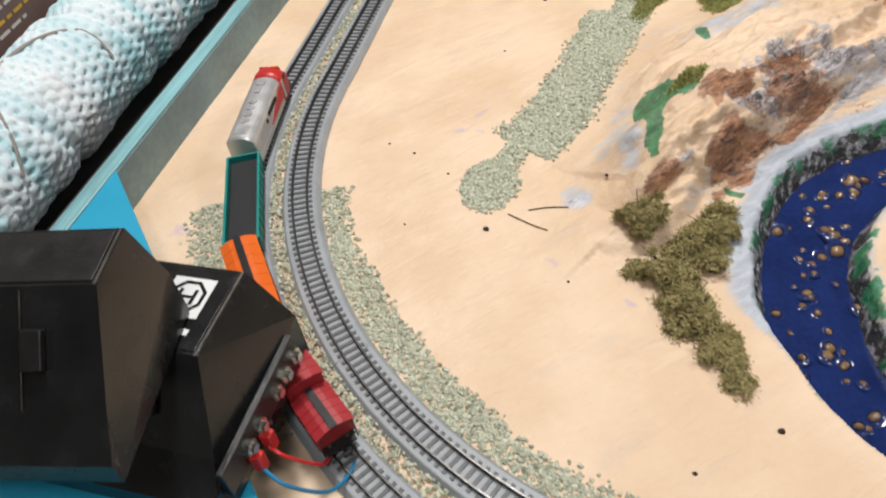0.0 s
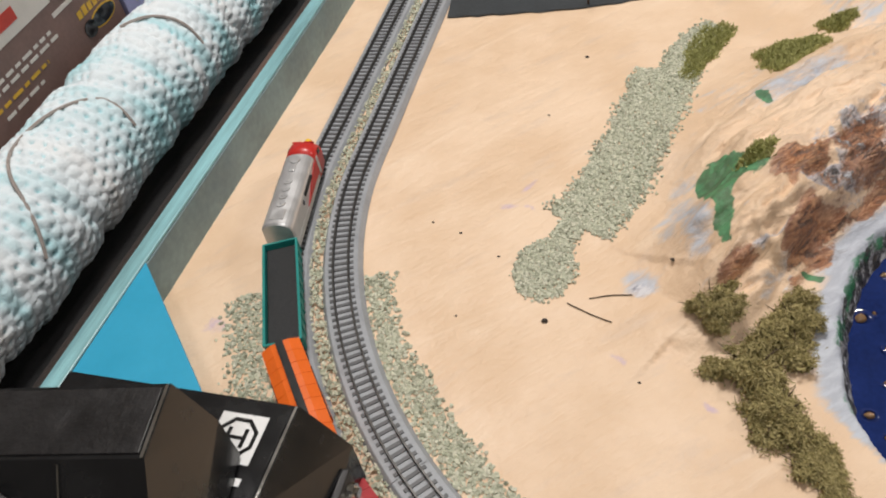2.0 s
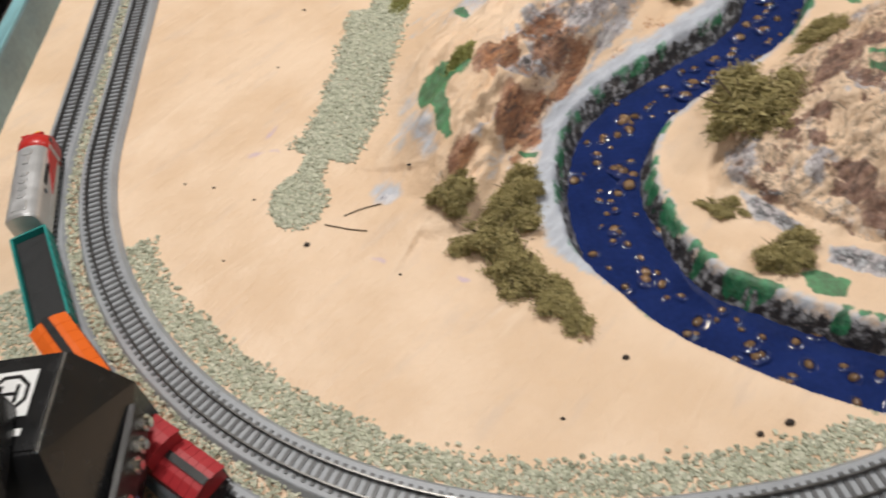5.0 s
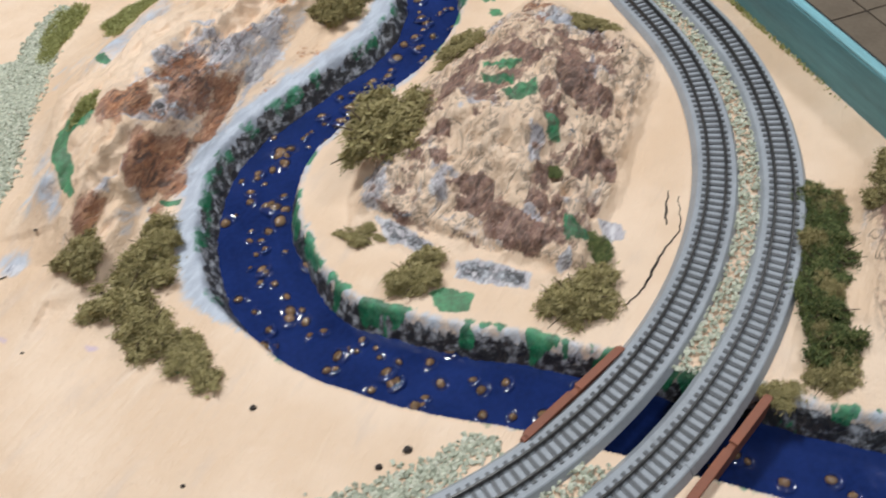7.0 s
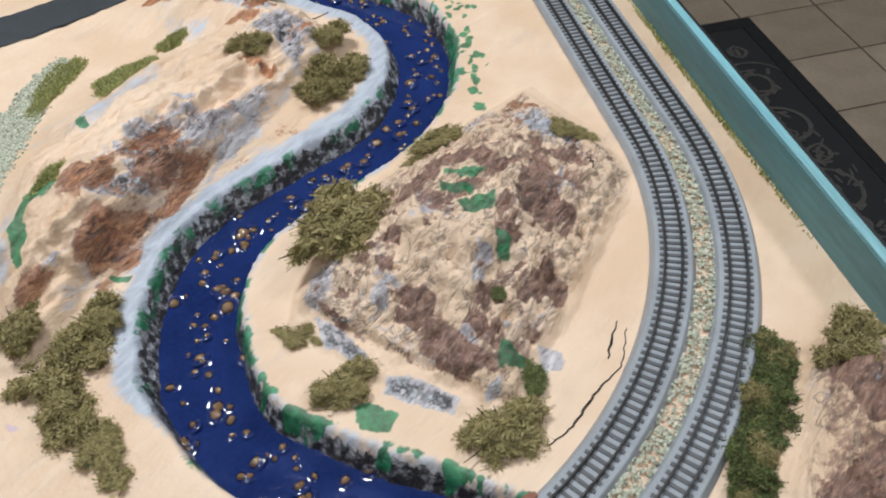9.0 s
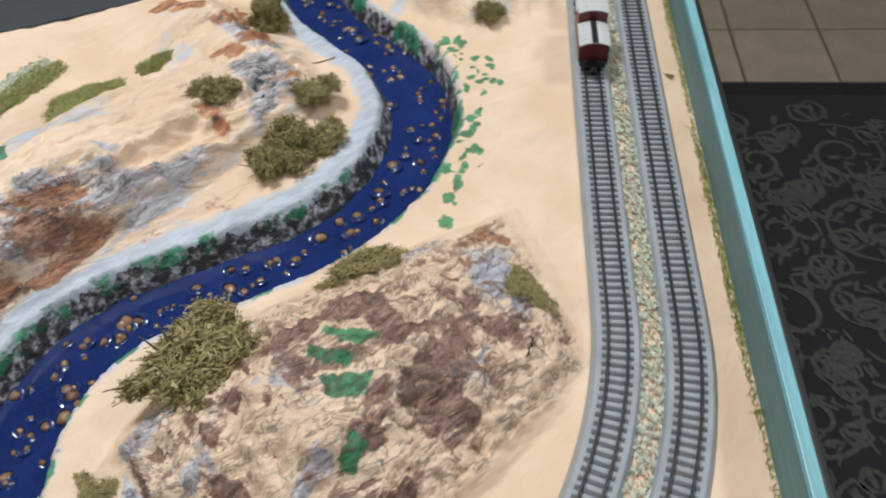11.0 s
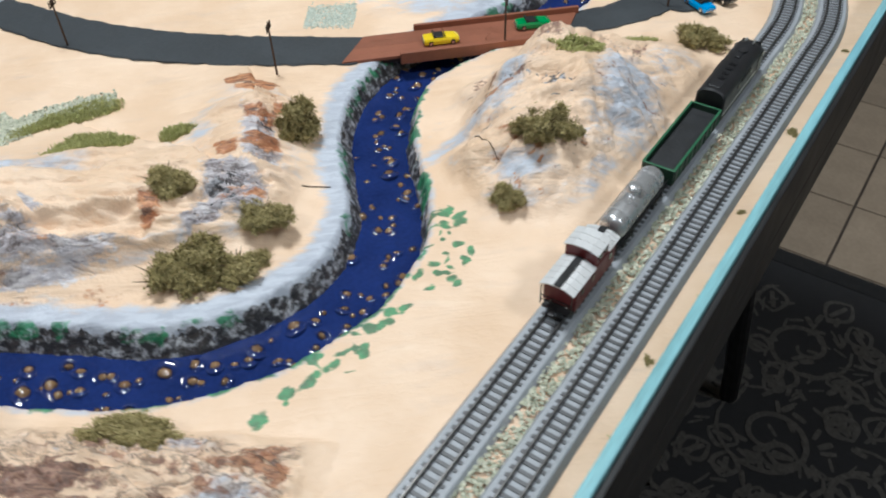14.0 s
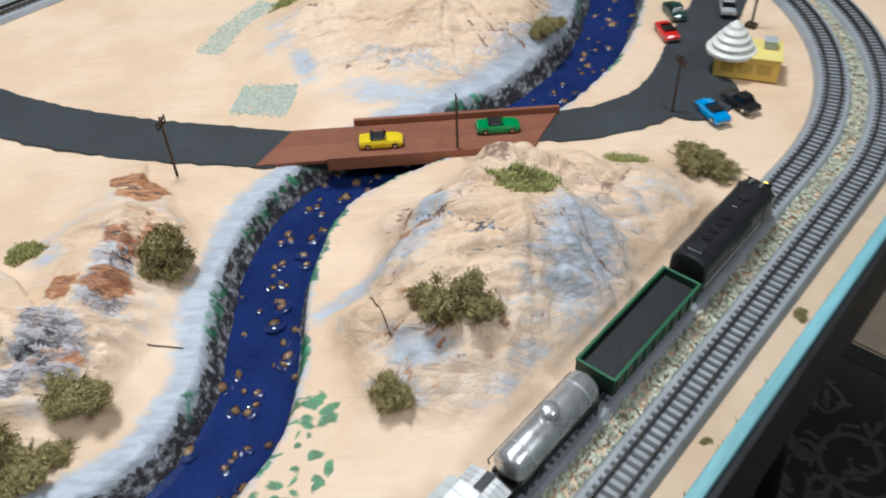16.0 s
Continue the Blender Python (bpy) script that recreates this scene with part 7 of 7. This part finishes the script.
tb0 = empty("train_set_carton", "brown printed train set carton standing behind the blanket", "box")
part("carton", box(B(), FX - 0.1, FX, -0.45, 0.28, -0.02, 0.2, 0.001), carton, tb0)
words = random.Random(8)
for z0, y0, y1, m4 in ((0.0275, -0.02, 0.184, cream), (0.021, -0.03, 0.192, cream), (0.0105, -0.03, 0.166, gold_print), (0.0015, 0.098, 0.151, cream)):
    while y0 < y1:
        w = words.uniform(0.005, 0.014)
        face_print("text_bar", y0, min(y0 + w, y1), z0 - 0.0014, z0 + 0.0014, m4, tb0, "golden printed text bar" if m4 is gold_print else "pale printed text bar")
        y0 += w + 0.0035
face_print("picture", 0.03, 0.2, 0.046, 0.1, cream, tb0, "pale printed picture panel")
face_print("picture_stripe", 0.06, 0.16, 0.055, 0.066, red_print, tb0, "red printed stripe", 2)
face_oval("picture_mark", 0.222, 0.05, 0.015, 0.011, red_print, tb0, "red printed shape", 2)
face_print("picture_bar", 0.195, 0.243, 0.0335, 0.0375, cream, tb0, "pale printed bar")
for q in range(6):
    face_print("name_bar", 0.221 + q * 0.0082, 0.2272 + q * 0.0082, 0.0155, 0.0225 + 0.001 * (q % 2), gold_print, tb0, "golden printed letter-sized block")
face_oval("badge_border", 0.252, 0.004, 0.02, 0.0088, gold_print, tb0, "golden badge border")
face_oval("badge", 0.252, 0.004, 0.0185, 0.0072, dark_glass, tb0, "dark oval badge", 2)
face_oval("badge", 0.229, 0.003, 0.009, 0.0075, dark_glass, tb0, "dark round badge", 3)
tb1 = empty("printed_carton", "lavender printed carton standing beside the brown one", "box")
part("carton", box(B(), FX - 0.1, FX, 0.286, 0.62, -0.02, 0.16, 0.001), lav, tb1)
face_print("picture", 0.302, 0.345, -0.0125, 0.016, cream, tb1, "cream printed shape")
for q in range(7):
    face_print("text_bar", 0.312 + q * 0.0085, 0.3185 + q * 0.0085, -0.012, -0.006, dark_glass, tb1, "dark printed letter-sized block", 2)


# rug with woven scrolls
rug_m = mat("charcoal_rug_pile", (0.017, 0.017, 0.019), 0.95, var=0.5, scale=120, bump=0.6, bscale=900)
rug_edge = mat("black_rug_border", (0.008, 0.008, 0.009), 0.9, var=0.3)
scroll_m = mat("taupe_rug_yarn", (0.07, 0.064, 0.058), 0.95, var=0.6, scale=150, bump=0.6)
rug = empty("rug", "charcoal rug with taupe floral scrolls and a black border", "rug")
RZ = FLOOR_Z + 0.001
part("rug_body", box(B(), -1.0, 1.14, -1.6, 1.2, RZ, RZ + 0.008, 0.002), rug_m, rug)
for b4 in ((-1.0, 1.175, 1.2005, 1.238), (1.1405, 1.175, -1.6, 1.2)):
    part("border", box(B(), *b4, RZ, RZ + 0.009, 0.002), rug_edge, rug, "black bound border")
rs = random.Random(11)


def ribbon(bm, pts, w):
    prev, pile = None, RZ + 0.0085 + (len(bm.verts) * 37 % 101) * 2e-5
    for i, p in enumerate(pts):
        a, c = Vector(pts[max(0, i - 1)]), Vector(pts[min(len(pts) - 1, i + 1)])
        d = (c - a).normalized()
        s = Vector((-d.y, d.x)) * w * (0.5 + 0.5 * math.sin(math.pi * (i + 0.5) / len(pts)))
        row = (bm.verts.new((p[0] + s.x, p[1] + s.y, pile)), bm.verts.new((p[0] - s.x, p[1] - s.y, pile)))
        if prev:
            bm.faces.new((prev[0], prev[1], row[1], row[0]))
        prev = row


bm = B()
for gx in range(6):
    for gy in range(9):
        cx, cy = 0.22 + gx * 0.165 + rs.uniform(-0.02, 0.02), -0.6 + gy * 0.2 + rs.uniform(-0.025, 0.025)
        if not (-0.2 < cx < 1.1 and cy < 1.14):
            continue
        t0, sg, sc = rs.uniform(0, 6.28), rs.choice((-1, 1)), rs.uniform(0.85, 1.25)
        ribbon(bm, [(cx + 0.075 * sc * (1 - k / 34) * math.cos(t0 + sg * k * 0.32), cy + 0.075 * sc * (1 - k / 34) * math.sin(t0 + sg * k * 0.32)) for k in range(31)], 0.0048)
        for j in range(rs.randint(6, 9)):
            a = t0 + j * 1.05
            ox, oy = cx + 0.085 * sc * math.cos(a), cy + 0.085 * sc * math.sin(a)
            b, ll = a + rs.uniform(-0.6, 0.6), rs.uniform(0.04, 0.07)
            if oy + ll > 1.19 or ox + ll > 1.13:
                continue
            for e in (-1, 1):
                ribbon(bm, [(ox + ll * u * math.cos(b) - e * 0.4 * ll * math.sin(math.pi * u) * math.sin(b), oy + ll * u * math.sin(b) + e * 0.4 * ll * math.sin(math.pi * u) * math.cos(b)) for u in [k / 8 for k in range(9)]], 0.0042)
            ribbon(bm, [(ox + ll * u * math.cos(b), oy + ll * u * math.sin(b)) for u in (0.15, 0.45, 0.8)], 0.005)
        for j in range(46):
            a, rr = rs.uniform(0, 6.28), rs.uniform(0.03, 0.15)
            px, py = cx + rr * math.cos(a), cy + rr * math.sin(a)
            if px < 1.12 and py < 1.18:
                ribbon(bm, [(px + 0.024 * u * math.cos(a * 3), py + 0.024 * u * math.sin(a * 3)) for u in (0, 0.35, 0.7, 1)], rs.uniform(0.002, 0.0055))
tagged(part("woven_pattern", bm, scroll_m, rug, "taupe woven scrolls and leaves"), kind="stuff")


# twigs, cracks and specks on the sand
for pts in ([(-0.142, -0.046), (-0.13, -0.052), (-0.118, -0.057)], [(-0.131, -0.042), (-0.12, -0.039), (-0.109, -0.0385)], [(0.114, 0.218), (0.12, 0.224), (0.127, 0.229)], [(0.181, 0.302), (0.195, 0.296), (0.211, 0.289)]):
    p3 = [(x, y, height_full(x, y) + 0.0006) for x, y in smooth_line(pts, 5)]
    thing("twig", tube(B(), p3, 0.00032, 6), twig_m, "thin dark twig lying on the sand", "twig", "twigs on the sand")
speck_m = mat("dark_speck", (0.035, 0.025, 0.02), 0.7, var=0.4, scale=300)
for x, y, r in ((-0.152, -0.059, 0.0019), (-0.157, 0.183, 0.0014), (-0.069, -0.083, 0.0012), (-0.211, 0.002, 0.001), (-0.102, -0.091, 0.0009), (0.0, -0.164, 0.0018), (-0.175, 0.115, 0.0009), (-0.2, -0.06, 0.0008), (0.045, -0.212, 0.0018), (0.0585, -0.209, 0.0022), (-0.035, -0.19, 0.0012), (0.063, -0.075, 0.0011), (0.335, 0.07, 0.0013), (0.307, -0.105, 0.002), (-0.23, 0.01, 0.0009), (-0.185, -0.015, 0.0009), (-0.09, -0.02, 0.0012)):
    bm = ball(B(), (0, 0, 0), r, 1, 0.7, 0.6, 2)
    for v in bm.verts:
        v.co *= 1 + 0.4 * noise.noise(v.co * 900)
    ob = thing("speck", bm, speck_m, "tiny dark crumb on the sand", "crumb", "crumbs on the sand")
    ob.location = (x, y, height_full(x, y) + r * 0.3)

crack_m = mat("dark_crack", (0.03, 0.022, 0.018), 0.9, var=0.3)
for pts in ([(0.176, -0.1755), (0.186, -0.171), (0.193, -0.166), (0.203, -0.157), (0.212, -0.15), (0.223, -0.143), (0.229, -0.133), (0.234, -0.122)], [(0.219, -0.137), (0.225, -0.126), (0.232, -0.116)], [(0.252, -0.02), (0.255, -0.012), (0.254, -0.004)]):
    p3 = [(x + 0.0006 * math.sin(i * 2.3), y, height_full(x, y) + 0.0001) for i, (x, y) in enumerate(smooth_line(pts, 4))]
    n = len(p3)
    tagged(thing("crack", tube(B(), p3, [0.0006 * math.exp(-3 * abs(i / n - 0.35)) + 0.00015 for i in range(n)], 5), crack_m, "dark crack in the plaster ground", "crack", kind="structure"))
